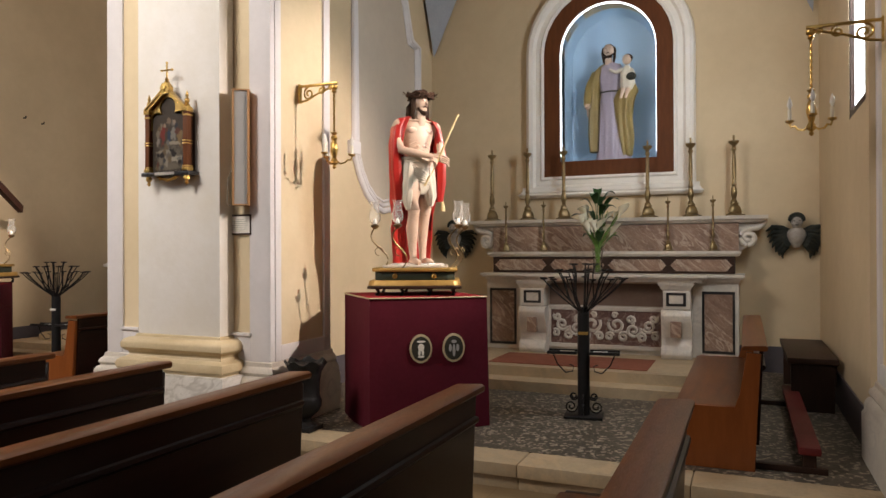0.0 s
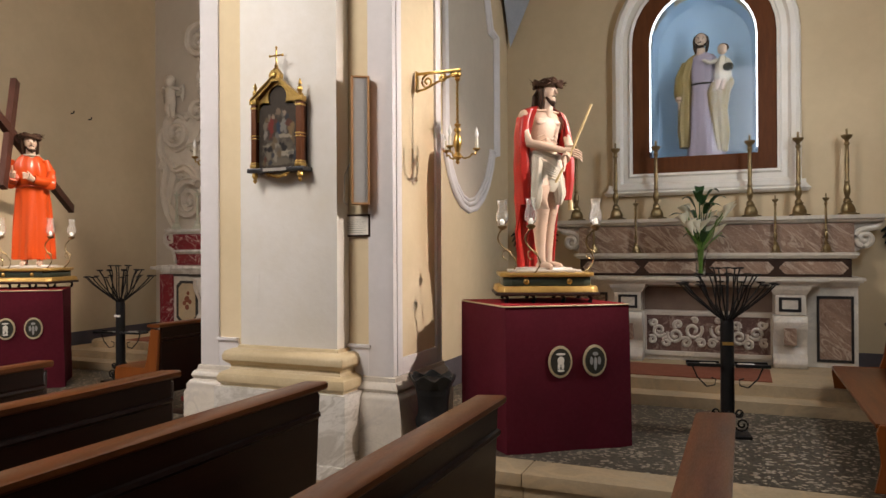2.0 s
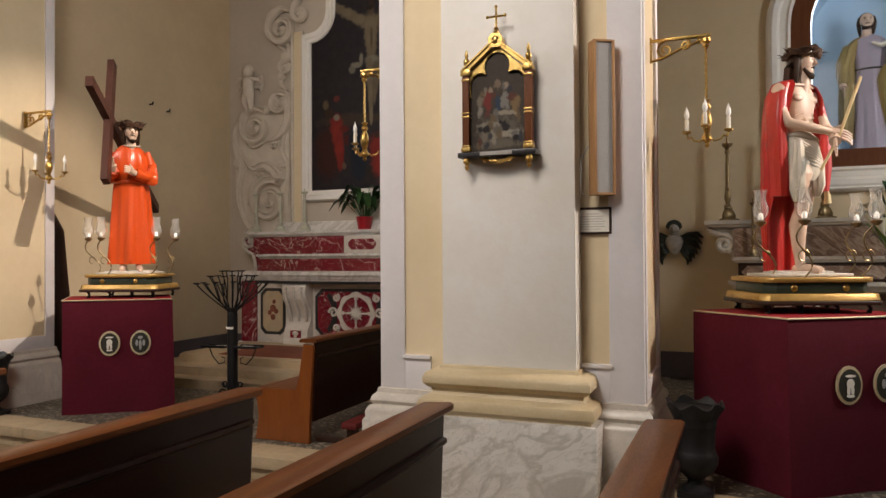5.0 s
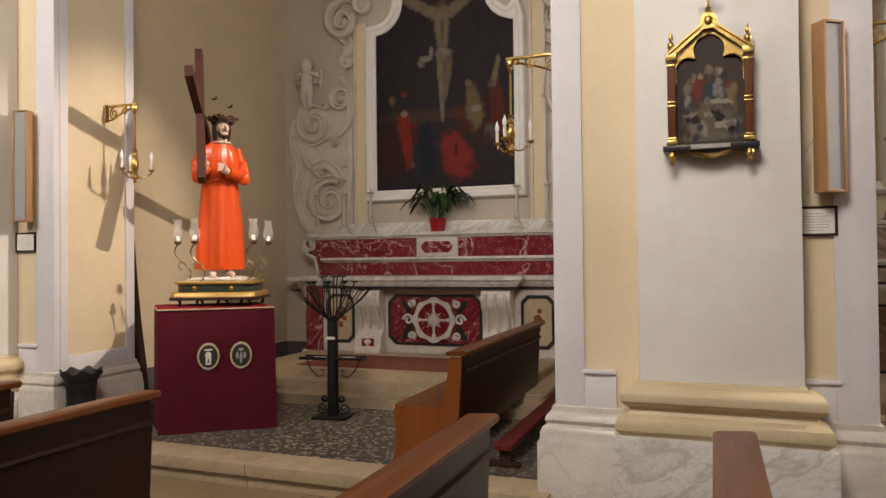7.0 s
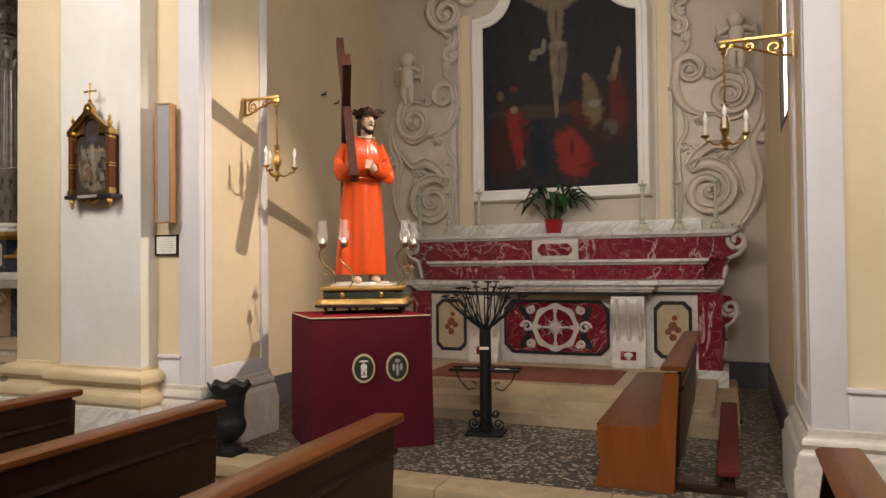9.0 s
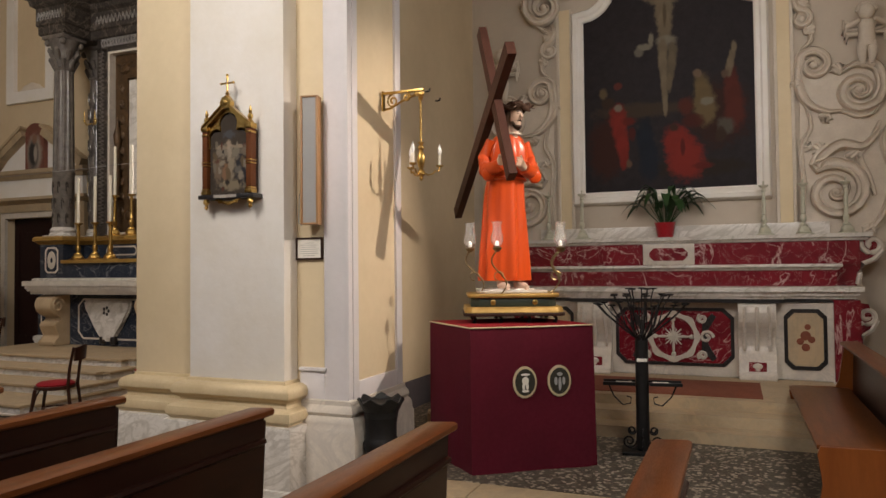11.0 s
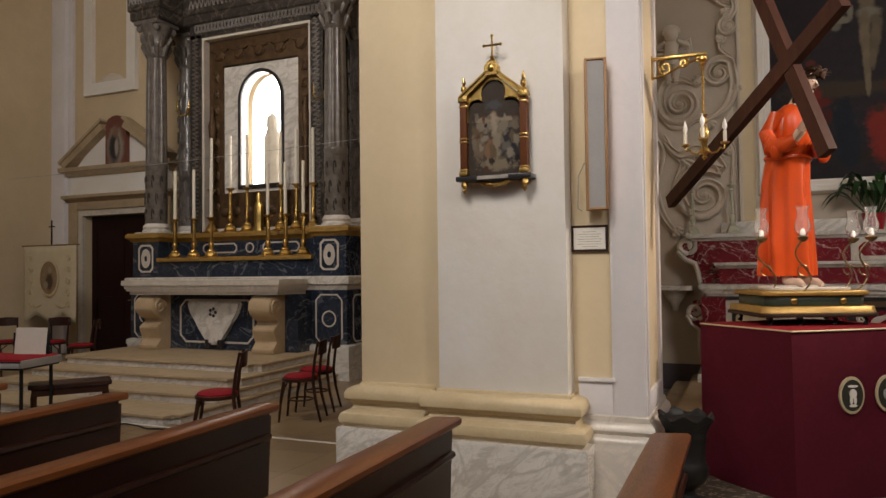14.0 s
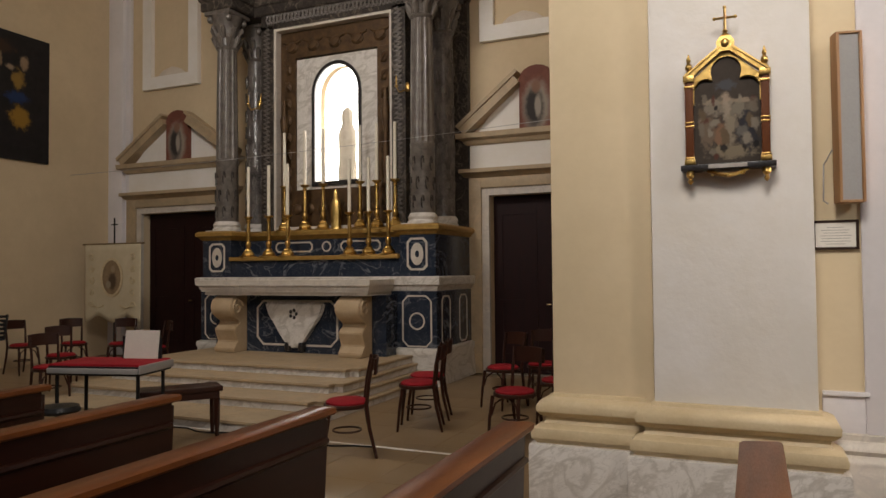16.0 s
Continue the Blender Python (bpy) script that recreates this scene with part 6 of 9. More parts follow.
skin(bm, rings, False)
bm.faces.new(rings[-1])
part("niche_lining", bm, BLUENICHE, nic, "sky blue painted lining")
bm = B()
prism(bm, arch_l(0.605, 0.0, 1.41, 2.015), -0.012, -0.008)
gl = part("pane", bm, GLASS, nic, "clear niche glass")
gl.visible_shadow = False
for s in (-1, 1):
    bm = B()
    tube(bm, [(s * 0.596, 0.02, 0.10), (s * 0.596, 0.02, 1.41)], 0.010, 8)
    part("light_tube", bm, TUBE, nic, "white light tube")
bm = B()
tube(bm, [(0.596 * math.cos(a), 0.02, 1.41 + 0.596 * math.sin(a)) for a in [math.pi * i / 20 for i in range(21)]], 0.012, 8)
part("arch_light", bm, TUBE, nic, "white light tube in the arch")

bm = B()
loft(bm, [(0.02, 0, 0.0, 0.20, 0.15, 1.4), (0.02, 0, 0.12, 0.185, 0.145, 1.3), (0.01, 0, 0.45, 0.16, 0.13, 1.1), (0, 0, 0.8, 0.135, 0.11, 0.6), (0, 0, 0.92, 0.125, 0.10, 0.3), (0, 0, 0.96, 0.130, 0.105, 0.5), (0, 0, 1.15, 0.150, 0.11, 0.4), (0, 0, 1.28, 0.14, 0.09, 0.2), (0, 0, 1.34, 0.06, 0.055, 0)], 72, 0, 8, 0.055, 0.4, 1.5)
tube(bm, [(0.133 * math.cos(a), 0.108 * math.sin(a), 0.935) for a in [2 * math.pi * i / 20 for i in range(21)]], 0.010, 6, 6)
# mantle over his right shoulder falling to the hem, and gathered at the other hip
loft(bm, [(-0.20, 0.0, 0.13, 0.06, 0.08, 1.6), (-0.205, 0.0, 0.35, 0.075, 0.09, 1.4), (-0.20, 0.0, 0.70, 0.075, 0.10, 1.2), (-0.195, 0.0, 1.0, 0.070, 0.10, 1.0), (-0.15, 0.01, 1.22, 0.075, 0.095, 0.6), (-0.09, 0.02, 1.31, 0.06, 0.075, 0.4), (-0.04, 0.03, 1.35, 0.03, 0.05, 0)], 36, 1, 6, 0.11, 0.3)
loft(bm, [(0.0, 0.05, 0.25, 0.17, 0.10), (0.0, 0.05, 1.2, 0.16, 0.08), (0.0, 0.04, 1.33, 0.10, 0.05)], 32, 1, 7, 0.06)
loft(bm, [(0.20, -0.02, 0.05, 0.05, 0.07, 1.6), (0.185, -0.04, 0.30, 0.085, 0.09, 1.5), (0.17, -0.06, 0.60, 0.095, 0.09, 1.3), (0.18, -0.07, 0.80, 0.12, 0.09, 1.0), (0.22, -0.06, 0.92, 0.12, 0.085, 0.8), (0.23, -0.05, 1.02, 0.07, 0.06, 0.5)], 40, 1, 6, 0.12, 1.0, 3.0)
head(bm, (-0.02, -0.03, 1.50), 2, 3, (0.1, -0.995))
ball(bm, (-0.02, -0.045, 1.425), 0.055, 0.9, 0.7, 0.75, 3, 10)
tube(bm, [(-0.18, 0, 1.22), (-0.25, -0.05, 1.02), (-0.255, -0.12, 0.86), (-0.245, -0.16, 0.76)], [0.06, 0.058, 0.05, 0.045], 12, 1)
hand_shape(bm, (-0.245, -0.165, 0.76), (0.1, -0.3, -0.8), 2)
# the small figure on the arm
loft(bm, [(0.22, -0.13, 0.90, 0.05, 0.05), (0.23, -0.13, 1.0, 0.085, 0.075), (0.22, -0.12, 1.16, 0.07, 0.06), (0.22, -0.11, 1.25, 0.03, 0.03)], 30, 4, 6, 0.07)
ball(bm, (0.22, -0.12, 1.33), 0.060, 0.9, 0.95, 1.15, 2, 12)
ball(bm, (0.225, -0.095, 1.355), 0.062, 1, 0.85, 0.95, 3, 12)
tube(bm, [(0.17, -0.12, 1.20), (0.09, -0.15, 1.17), (0.02, -0.15, 1.22)], [0.03, 0.026, 0.018], 8, 4)
tube(bm, [(0.27, -0.13, 1.19), (0.31, -0.17, 1.12), (0.30, -0.20, 1.08)], [0.028, 0.024, 0.018], 8, 4)
ball(bm, (0.29, -0.20, 1.08), 0.06, 1.0, 0.8, 0.9, 6, 10)
for q in (-0.02, 0.04):
    tube(bm, [(0.21 + q, -0.18, 0.93), (0.20 + q, -0.21, 0.85), (0.19 + q, -0.22, 0.80)], [0.026, 0.020, 0.016], 8, 2)
loft(bm, [(0, 0, -0.04, 0.30, 0.20), (0, 0, 0.0, 0.29, 0.19)], 24, 5)
st = tagged(new("statue", mesh_of("statue", bm, [LAVENDER, OLIVE, SKIN, HAIR, LOIN, MARBLE_P, PUTTO])), "painted robed statue with a small child figure inside the niche", "statue")
st.matrix_basis = pose(-1.56, BACK + 0.28, 2.70 + 0.041, 0, 0, -6) @ Matrix.Diagonal((1.07, 1.0, 0.94, 1))


# flowers on the altar table
def blade(bm, base, tip, w, bend, mi=0):
    base, tip = Vector(base), Vector(tip)
    d = tip - base
    s = d.cross(Vector((0, 0, 1))).normalized() if d.cross(Vector((0, 0, 1))).length > 1e-3 else Vector((1, 0, 0))
    L, M, R = [], [], []
    for i in range(8):
        t = i / 7
        c = base + d * t + Vector((0, 0, bend * math.sin(math.pi * t)))
        ww = w * math.sin(math.pi * min(1, 0.06 + 0.94 * t)) ** 0.7 * (1 - 0.25 * t)
        L.append(bm.verts.new(c - s * ww + Vector((0, 0, 0.25 * ww))))
        M.append(bm.verts.new(c))
        R.append(bm.verts.new(c + s * ww + Vector((0, 0, 0.25 * ww))))
    for a, b in ((L, M), (M, R)):
        for i in range(7):
            f = bm.faces.new((a[i], b[i], b[i + 1], a[i + 1]))
            f.material_index = mi


fl = thing("flower_arrangement", "white calla lilies with dark leaves in a clear vase", "flowers", (-1.55, 8.42, FLOOR_Z + 0.205 + 0.9355), 0)
bm = B()
lathe(bm, [(0.06, 0.0), (0.055, 0.01), (0.05, 0.20), (0.075, 0.30), (0.072, 0.30), (0.047, 0.20), (0.05, 0.015), (0.0, 0.014)], 18)
vs = part("vase", bm, GLASS, fl, "clear glass vase")
vs.visible_shadow = False
rnd = random.Random(11)
tips = []
bm = B()
for i in range(22):
    a = rnd.uniform(0, 6.28)
    r = rnd.uniform(0.06, 0.26)
    z = rnd.uniform(0.48, 0.74)
    tips.append((r * math.cos(a), 0.7 * r * math.sin(a), z))
    tube(bm, [(0.025 * math.cos(a), 0.025 * math.sin(a), 0.02), (0.03 * math.cos(a + 2), 0.03 * math.sin(a + 2), 0.28), tips[-1]], 0.006, 5)
part("stems", bm, STEM, fl, "bundle of green stems")
for i, (x, y, z) in enumerate(tips[:14]):
    bm = B()
    rings = []
    for k, (r, h) in enumerate(((0.008, -0.07), (0.020, -0.02), (0.038, 0.025), (0.064, 0.065))):
        rings.append([bm.verts.new((x + 0.25 * r + r * math.cos(t) + h * 0.5 * math.copysign(1, x), y + r * math.sin(t) - 0.2 * h, z + h + (0.025 * math.cos(t) if k == 3 else 0))) for t in [2 * math.pi * j / 14 for j in range(14)]])
    skin(bm, rings, False)
    part("lily", bm, PETAL, fl, "cream calla bloom")
for i in range(16):
    a = 0.4 + 2.4 * i
    r = rnd.uniform(0.18, 0.36)
    x, y, z = r * math.cos(a), 0.6 * r * math.sin(a), rnd.uniform(0.62, 0.98)
    if i > 11:
        z = rnd.uniform(0.42, 0.55)
    bm = B()
    blade(bm, (x * 0.30, y * 0.30, z - 0.10), (x * 1.12, y, z - 0.02), 0.058, 0.07)
    tube(bm, [(0, 0, 0.25), (x * 0.12, y * 0.12, 0.5 * (z + 0.15)), (x * 0.30, y * 0.30, z - 0.10)], 0.005, 5)
    part("leaf", bm, LEAF, fl, "broad dark green leaf")

# dark bench along the side wall
be = thing("bench", "low dark wooden bench against the chapel wall", "bench", (0.56, 7.75, FLOOR_Z), 0)
bm = B()
box(bm, -0.20, 0.20, -0.75, 0.75, 0.42, 0.47, 0.008)
part("seat", bm, DARKWOOD, be)
for y in (-0.68, 0.68):
    bm = B()
    box(bm, -0.17, 0.17, y - 0.025, y + 0.025, 0, 0.42, 0.006)
    part("leg", bm, DARKWOOD, be)
bm = B()
box(bm, 0.165, 0.19, -0.655, 0.655, 0.22, 0.42)
part("rail", bm, DARKWOOD, be)


# raised stucco field on the side walls of the first chapel
def stucco_field(x, s, w):
    f = tagged(new("wall_moulding"), "pale curved stucco moulding on the chapel wall", "moulding", kind="structure")
    f.matrix_basis = pose(x, 0, 0)
    pts = [(6.98, 5.9), (6.98, 2.72), (7.00, 2.62), (7.10, 2.42), (7.25, 2.24), (7.45, 2.11), (7.66, 2.06), (7.90, 2.10), (8.12, 2.22), (8.32, 2.40), (8.46, 2.62), (8.52, 2.78), (8.70, 2.80), (8.70, 4.28), (8.48, 4.32), (8.44, 4.42), (8.30, 4.8), (8.05, 5.2), (7.7, 5.6)]
    bm = B()
    for off, r in ((0.0, 0.035), (0.07, 0.024), (0.12, 0.016)):
        path = []
        for y, z in pts:
            d = Vector((y - 7.75, (z - 3.5) * 0.6))
            d.normalize()
            path.append((s * 0.012, y - d.x * off, z - d.y * off))
        tube(bm, path, r, 8)
    part("moulding", bm, LILAC, f)
    bm = B()
    box(bm, min(0, s * 0.05), max(0, s * 0.05), 6.86, 7.08, 2.66, 2.80, 0.008)
    part("shoulder_block", bm, LILAC, f)
    bm = B()
    rings = [[bm.verts.new((s * 0.004, y + (7.75 - y) * 0.03, z)) for y, z in pts]]
    bm.faces.new(rings[0])
    part("inner_field", bm, STUCCO, f, "slightly greyer inner field")


stucco_field(-3.97, 1, 1)

# ---- second chapel: red marble altar, crucifixion canvas, carved stucco ----
A2 = (-7.50, BACK, FLOOR_Z)
footpace("altar_steps_2", A2, [curved_front(-2.15, 1.95, -2.58, -0.003, 0.12), curved_front(-1.95, 1.75, -2.34, -0.003, 0.16), curved_front(-1.72, 1.55, -2.06, -0.003, 0.18)], [(0.001, 0.10), (0.10, 0.19), (0.19, 0.28)], (-1.15, 0.85, -1.92, -1.0, 0.28), "three worn limestone altar steps")
a2 = thing("altar", "red and white marble altar with carved cross frontal", "altar", (A2[0], BACK - 0.002, FLOOR_Z + 0.28), 0)
bm = B()
box(bm, -1.80, 1.80, -0.62, 0.0, 0.0, 0.83)
part("body", bm, MARBLE_P, a2)
bm = B()
for o, z0, z1 in ((0.0, 0.84, 0.87), (0.03, 0.87, 0.90), (0.045, 0.90, 0.915), (0.07, 0.915, 0.965)):
    slab(bm, [(-1.76 - o, 0), (-1.76 - o, -0.64 - o), (-1.10 - o, -0.64 - o), (-1.10 - o, -0.80 - o), (1.10 + o, -0.80 - o), (1.10 + o, -0.64 - o), (1.76 + o, -0.64 - o), (1.76 + o, 0)], z0, z1)
part("mensa", bm, MARBLE, a2, "grey-veined white marble table slab")
bm = B()
sweep(bm, [(-1.74, 0), (-1.74, -0.63), (-1.09, -0.63), (-1.09, -0.79), (1.09, -0.79), (1.09, -0.63), (1.74, -0.63), (1.74, 0)], [(0.0, 0.80), (0.012, 0.805), (0.012, 0.838), (0.0, 0.84)])
part("dark_fillet", bm, INK, a2, "black marble fillet")
bm = B()
ring_plate(bm, octagon(0, 0.42, 0.62, 0.315, 0.10), octagon(0, 0.42, 0.585, 0.28, 0.09), -0.634, -0.619)
part("frontal_border", bm, INK, a2, "black border of the frontal")
bm = B()
prism(bm, octagon(0, 0.42, 0.585, 0.28, 0.09), -0.628, -0.619)
fr = part("frontal", bm, REDM, a2, "red marble frontal")
bm = B()
ringo = [(0.27 * (1 + 0.05 * math.cos(8 * a)) * math.cos(a), 0.42 + 0.27 * (1 + 0.05 * math.cos(8 * a)) * math.sin(a)) for a in [2 * math.pi * i / 40 for i in range(40)]]
ringi = [(0.215 * math.cos(a), 0.42 + 0.215 * math.sin(a)) for a in [2 * math.pi * i / 40 for i in range(40)]]
ring_plate(bm, ringo, ringi, -0.655, -0.627)
relief_panel(bm, [(0.34, 0.42, 0.07, 0.012, 1.3, 0), (0.30, 0.62, 0.05, 0.01, 1.3, 2), (0.30, 0.22, 0.05, 0.01, -1.3, 4)], -0.638, 0.018)
part("wreath", bm, MARBLE_P, fr, "white carved wreath")
bm = B()
for i in range(16):
    a = 2 * math.pi * i / 16
    L = 0.20 if i % 4 == 0 else (0.12 if i % 2 == 0 else 0.09)
    tube(bm, [(0, -0.64, 0.42), (L * 0.6 * math.cos(a), -0.645, 0.42 + L * 0.6 * math.sin(a)), (L * math.cos(a), -0.64, 0.42 + L * math.sin(a))], [0.012, 0.016 if i % 4 == 0 else 0.009, 0.005], 6)
    if i % 4 == 0:
        ball(bm, (0.19 * math.cos(a), -0.642, 0.42 + 0.19 * math.sin(a)), 0.026, 1, 0.5, 1)
part("rayed_cross", bm, MARBLE_P, fr, "white rayed cross")
for s in (-1, 1):
    bm = B()
    prism(bm, [(s * 0.40, 0.16), (s * 0.44, 0.20), (s * 0.36, 0.34), (s * 0.36, 0.50), (s * 0.44, 0.64), (s * 0.40, 0.68), (s * 0.30, 0.56), (s * 0.29, 0.28)], -0.640, -0.627)
    part("black_scroll", bm, INK, fr)
    bm = B()
    prof = [(-0.62, 0.0), (-0.80, 0.0), (-0.80, 0.06), (-0.77, 0.08), (-0.765, 0.20), (-0.70, 0.26), (-0.67, 0.34), (-0.69, 0.44), (-0.75, 0.54), (-0.80, 0.60), (-0.82, 0.70), (-0.80, 0.78), (-0.76, 0.80), (-0.62, 0.80)]
    rings = [[bm.verts.new((s * x, y, z)) for y, z in prof] for x in (0.66, 1.02)]
    skin(bm, rings)
    bmesh.ops.bevel(bm, geom=bm.edges[:], offset=0.006, segments=1, affect="EDGES")
    for x in (0.72, 0.84, 0.96):
        tube(bm, [(s * x, -0.70, 0.30), (s * x, -0.715, 0.44), (s * x, -0.775, 0.55), (s * x, -0.828, 0.66), (s * x, -0.822, 0.76)], 0.022, 6)
    co = part("console", bm, MARBLE_P, a2, "ivory marble scroll console")
    bm = B()
    box(bm, s * 0.84 - 0.085, s * 0.84 + 0.085, -0.775, -0.70, 0.09, 0.185)
    part("red_inlay", bm, REDM, co, "red marble inlay")
    bm = B()
    ball(bm, (s * 0.84, -0.778, 0.145), 0.035, 1.4, 0.4, 0.9)
    ball(bm, (s * 0.84, -0.778, 0.108), 0.02, 1.2, 0.4, 0.8)
    part("carved_cup", bm, MARBLE_P, co)
    bm = B()
    ring_plate(bm, octagon(s * 1.30, 0.42, 0.20, 0.315, 0.075), octagon(s * 1.30, 0.42, 0.165, 0.275, 0.065), -0.634, -0.619)
    part("wing_border", bm, INK, a2, "black octagonal border")
    bm = B()
    prism(bm, octagon(s * 1.30, 0.42, 0.165, 0.275, 0.065), -0.628, -0.619)
    wp = part("wing_panel", bm, STONE, a2, "yellow stone wing panel")
    bm = B()
    for bx, bz, r in ((0, 0.46, 0.05), (-0.05, 0.40, 0.035), (0.055, 0.42, 0.035), (0, 0.34, 0.04), (0.02, 0.55, 0.03)):
        ball(bm, (s * 1.30 + bx, -0.630, bz), r, 1, 0.15, 1, 0, 8)
    part("faded_ornament", bm, CARPET, wp)
    bm = B()
    prism(bm, [(s * 1.56, 0.0), (s * 1.80, 0.0), (s * 1.80, 0.83), (s * 1.56, 0.83)], -0.66, -0.60)
    part("corner_pier", bm, REDM, a2, "red marble corner pier")
    bm = B()
    tube(bm, [(s * x, -0.45, z) for x, z in spiral(1.88, 0.66, 0.10, 0.02, 1.5, math.pi * 0.9 if s > 0 else math.pi * 0.9)], 0.026, 8)
    tube(bm, [(s * 1.97, -0.45, 0.62), (s * 1.92, -0.45, 0.52), (s * 1.84, -0.45, 0.46), (s * 1.84, -0.45, 0.30), (s * 1.82, -0.45, 0.12)], [0.026, 0.024, 0.022, 0.02, 0.02], 8)
    part("side_scroll", bm, MARBLE_P, a2, "white marble side scroll")
    bm = B()
    prism(bm, [(s * 1.80, 0.14), (s * 1.84, 0.3), (s * 1.84, 0.46), (s * 1.94, 0.56), (s * 1.90, 0.78), (s * 1.80, 0.80)], -0.46, -0.40)
    part("side_wing", bm, REDM, a2)
bm = B()
box(bm, -1.86, 1.86, -0.66, 0.0, -0.28 + 0.001, 0.0, 0.006)
part("socle", bm, MARBLE, a2, "grey-veined marble socle")
bm = B()
box(bm, -1.62, 1.62, -0.46, 0.0, 0.966, 1.14)
part("lower_gradine", bm, REDM, a2, "red marble lower shelf front")
bm = B()
sweep(bm, [(-1.62, 0), (-1.62, -0.46), (1.62, -0.46), (1.62, 0)], [(0.0, 1.135), (0.02, 1.14), (0.03, 1.16), (0.05, 1.17), (0.05, 1.20), (-0.3, 1.203)])
part("lower_shelf", bm, MARBLE, a2, "veined white marble shelf")
bm = B()
box(bm, -1.85, 1.85, -0.33, 0.0, 1.19, 1.45)
part("upper_gradine", bm, REDM, a2, "red marble upper shelf front")
bm = B()
sweep(bm, [(-1.90, 0), (-1.90, -0.33), (1.90, -0.33), (1.90, 0)], [(0.0, 1.445), (0.02, 1.45), (0.03, 1.47), (0.06, 1.48), (0.065, 1.52), (-0.32, 1.525)])
part("upper_shelf", bm, MARBLE, a2, "veined white marble top shelf")
bm = B()
box(bm, -0.34, 0.22, -0.36, -0.33, 1.205, 1.445, 0.004)
tb = part("centre_block", bm, MARBLE_P, a2, "white marble centre block")
bm = B()
prism(bm, octagon(-0.06, 1.325, 0.21, 0.072, 0.05), -0.368, -0.358)
part("red_cartouche", bm, REDM, tb, "red marble cartouche")
for s in (-1, 1):
    bm = B()
    tube(bm, [(s * x, -0.30, z) for x, z in spiral(1.97, 1.40, 0.12, 0.03, 1.4, math.pi * 0.5)], 0.028, 8)
    tube(bm, [(s * 2.06, -0.30, 1.34), (s * 1.98, -0.30, 1.24), (s * 1.88, -0.30, 1.20), (s * 1.85, -0.30, 1.10), (s * 1.83, -0.30, 0.98)], 0.026, 8)
    part("end_volute", bm, MARBLE_P, a2, "white marble end volute")
    bm = B()
    prism(bm, [(s * 1.62, 0.966), (s * 1.82, 0.966), (s * 1.86, 1.18), (s * 2.0, 1.28), (s * 2.04, 1.44), (s * 1.62, 1.44)], -0.29, -0.002)
    part("end_wing", bm, REDM, a2, "red marble end wing")
bm = B()
box(bm, -1.60, 1.60, -0.14, 0.0, 1.522, 1.66, 0.006)
part("back_slab", bm, MARBLE, a2, "veined marble back slab")

# low side tables of stone either side of the altar
for s in (-1,):
    cs = thing("wall_shelf", "small grey stone bracket shelf beside the altar", "shelf", (A2[0] + s * 2.12, BACK, 1.34), 0)
    bm = B()
    box(bm, -0.20, 0.20, -0.34, -0.002, 0.0, 0.05, 0.008)
    part("slab", bm, MARBLE, cs)
    bm = B()
    loft(bm, [(0, -0.12, -0.24, 0.03, 0.03), (0, -0.13, -0.16, 0.05, 0.05), (0, -0.14, -0.10, 0.10, 0.09), (0, -0.15, 0.0, 0.14, 0.12)], 16)
    part("corbel", bm, MARBLE_P, cs)

# crucifixion canvas in a white frame
def canvas_outline(o):
    pts = [(-0.98 - o, -o), (0.98 + o, -o), (0.98 + o, 2.14)]
    for i in range(7):
        a = math.pi / 2 * i / 6
        pts.append((0.98 + o - 0.40 * math.sin(a), 2.14 + 0.42 * (1 - math.cos(a))))
    pts += [(0.58 + o, 2.75 + o), (0.35, 3.0 + o), (0, 3.1 + o), (-0.35, 3.0 + o), (-0.58 - o, 2.75 + o)]
    for i in range(7):
        a = math.pi / 2 * (6 - i) / 6
        pts.append((-0.98 - o + 0.40 * math.sin(a), 2.14 + 0.42 * (1 - math.cos(a))))
    return pts


cv = thing("altar_painting", "large dark oil painting in a white moulded frame above the altar", "painting", (-7.580, BACK, 2.545), 0)
bm = B()
prism(bm, canvas_outline(0.0), -0.035, -0.004)


def limb(x0, z0, x1, z1, r0, r1, c, n=5):
    """A painted limb: overlapping soft patches from one end to the other, lit and shaded by turns."""
    out = []
    for k in range(n):
        t = k / (n - 1)
        f = 1.0 if k % 2 else 0.85
        rr = r0 + (r1 - r0) * t
        out.append((x0 + (x1 - x0) * t, z0 + (z1 - z0) * t, rr + 0.95 * abs(x1 - x0) / n, rr + 0.95 * abs(z1 - z0) / n, tuple(f * v for v in c)))
    return out


FLESH, SCARLET, UMBER, LINEN, INDIGO = (0.25, 0.195, 0.125), (0.30, 0.030, 0.020), (0.055, 0.030, 0.018), (0.27, 0.24, 0.18), (0.014, 0.020, 0.034)
FIGURES = [(-0.30, 0.98, 0.60, 0.10, (0.070, 0.048, 0.030)), (0.60, 0.85, 0.36, 0.42, (0.050, 0.018, 0.012)), (0.35, 0.25, 0.62, 0.12, (0.034, 0.022, 0.015)), (-0.70, 0.55, 0.25, 0.42, (0.060, 0.018, 0.012)), (0.0, 2.45, 0.05, 0.55, UMBER)]
FIGURES += limb(-0.10, 2.32, -0.60, 2.62, 0.042, 0.020, FLESH, 6) + limb(0.10, 2.32, 0.58, 2.64, 0.042, 0.020, FLESH, 6)
FIGURES += limb(-0.01, 2.30, 0.00, 1.92, 0.125, 0.085, FLESH, 5) + [(0.0, 2.47, 0.055, 0.07, (0.13, 0.085, 0.055)), (-0.02, 2.52, 0.06, 0.04, (0.03, 0.018, 0.012)), (0.0, 2.10, 0.025, 0.15, (0.12, 0.085, 0.05))]
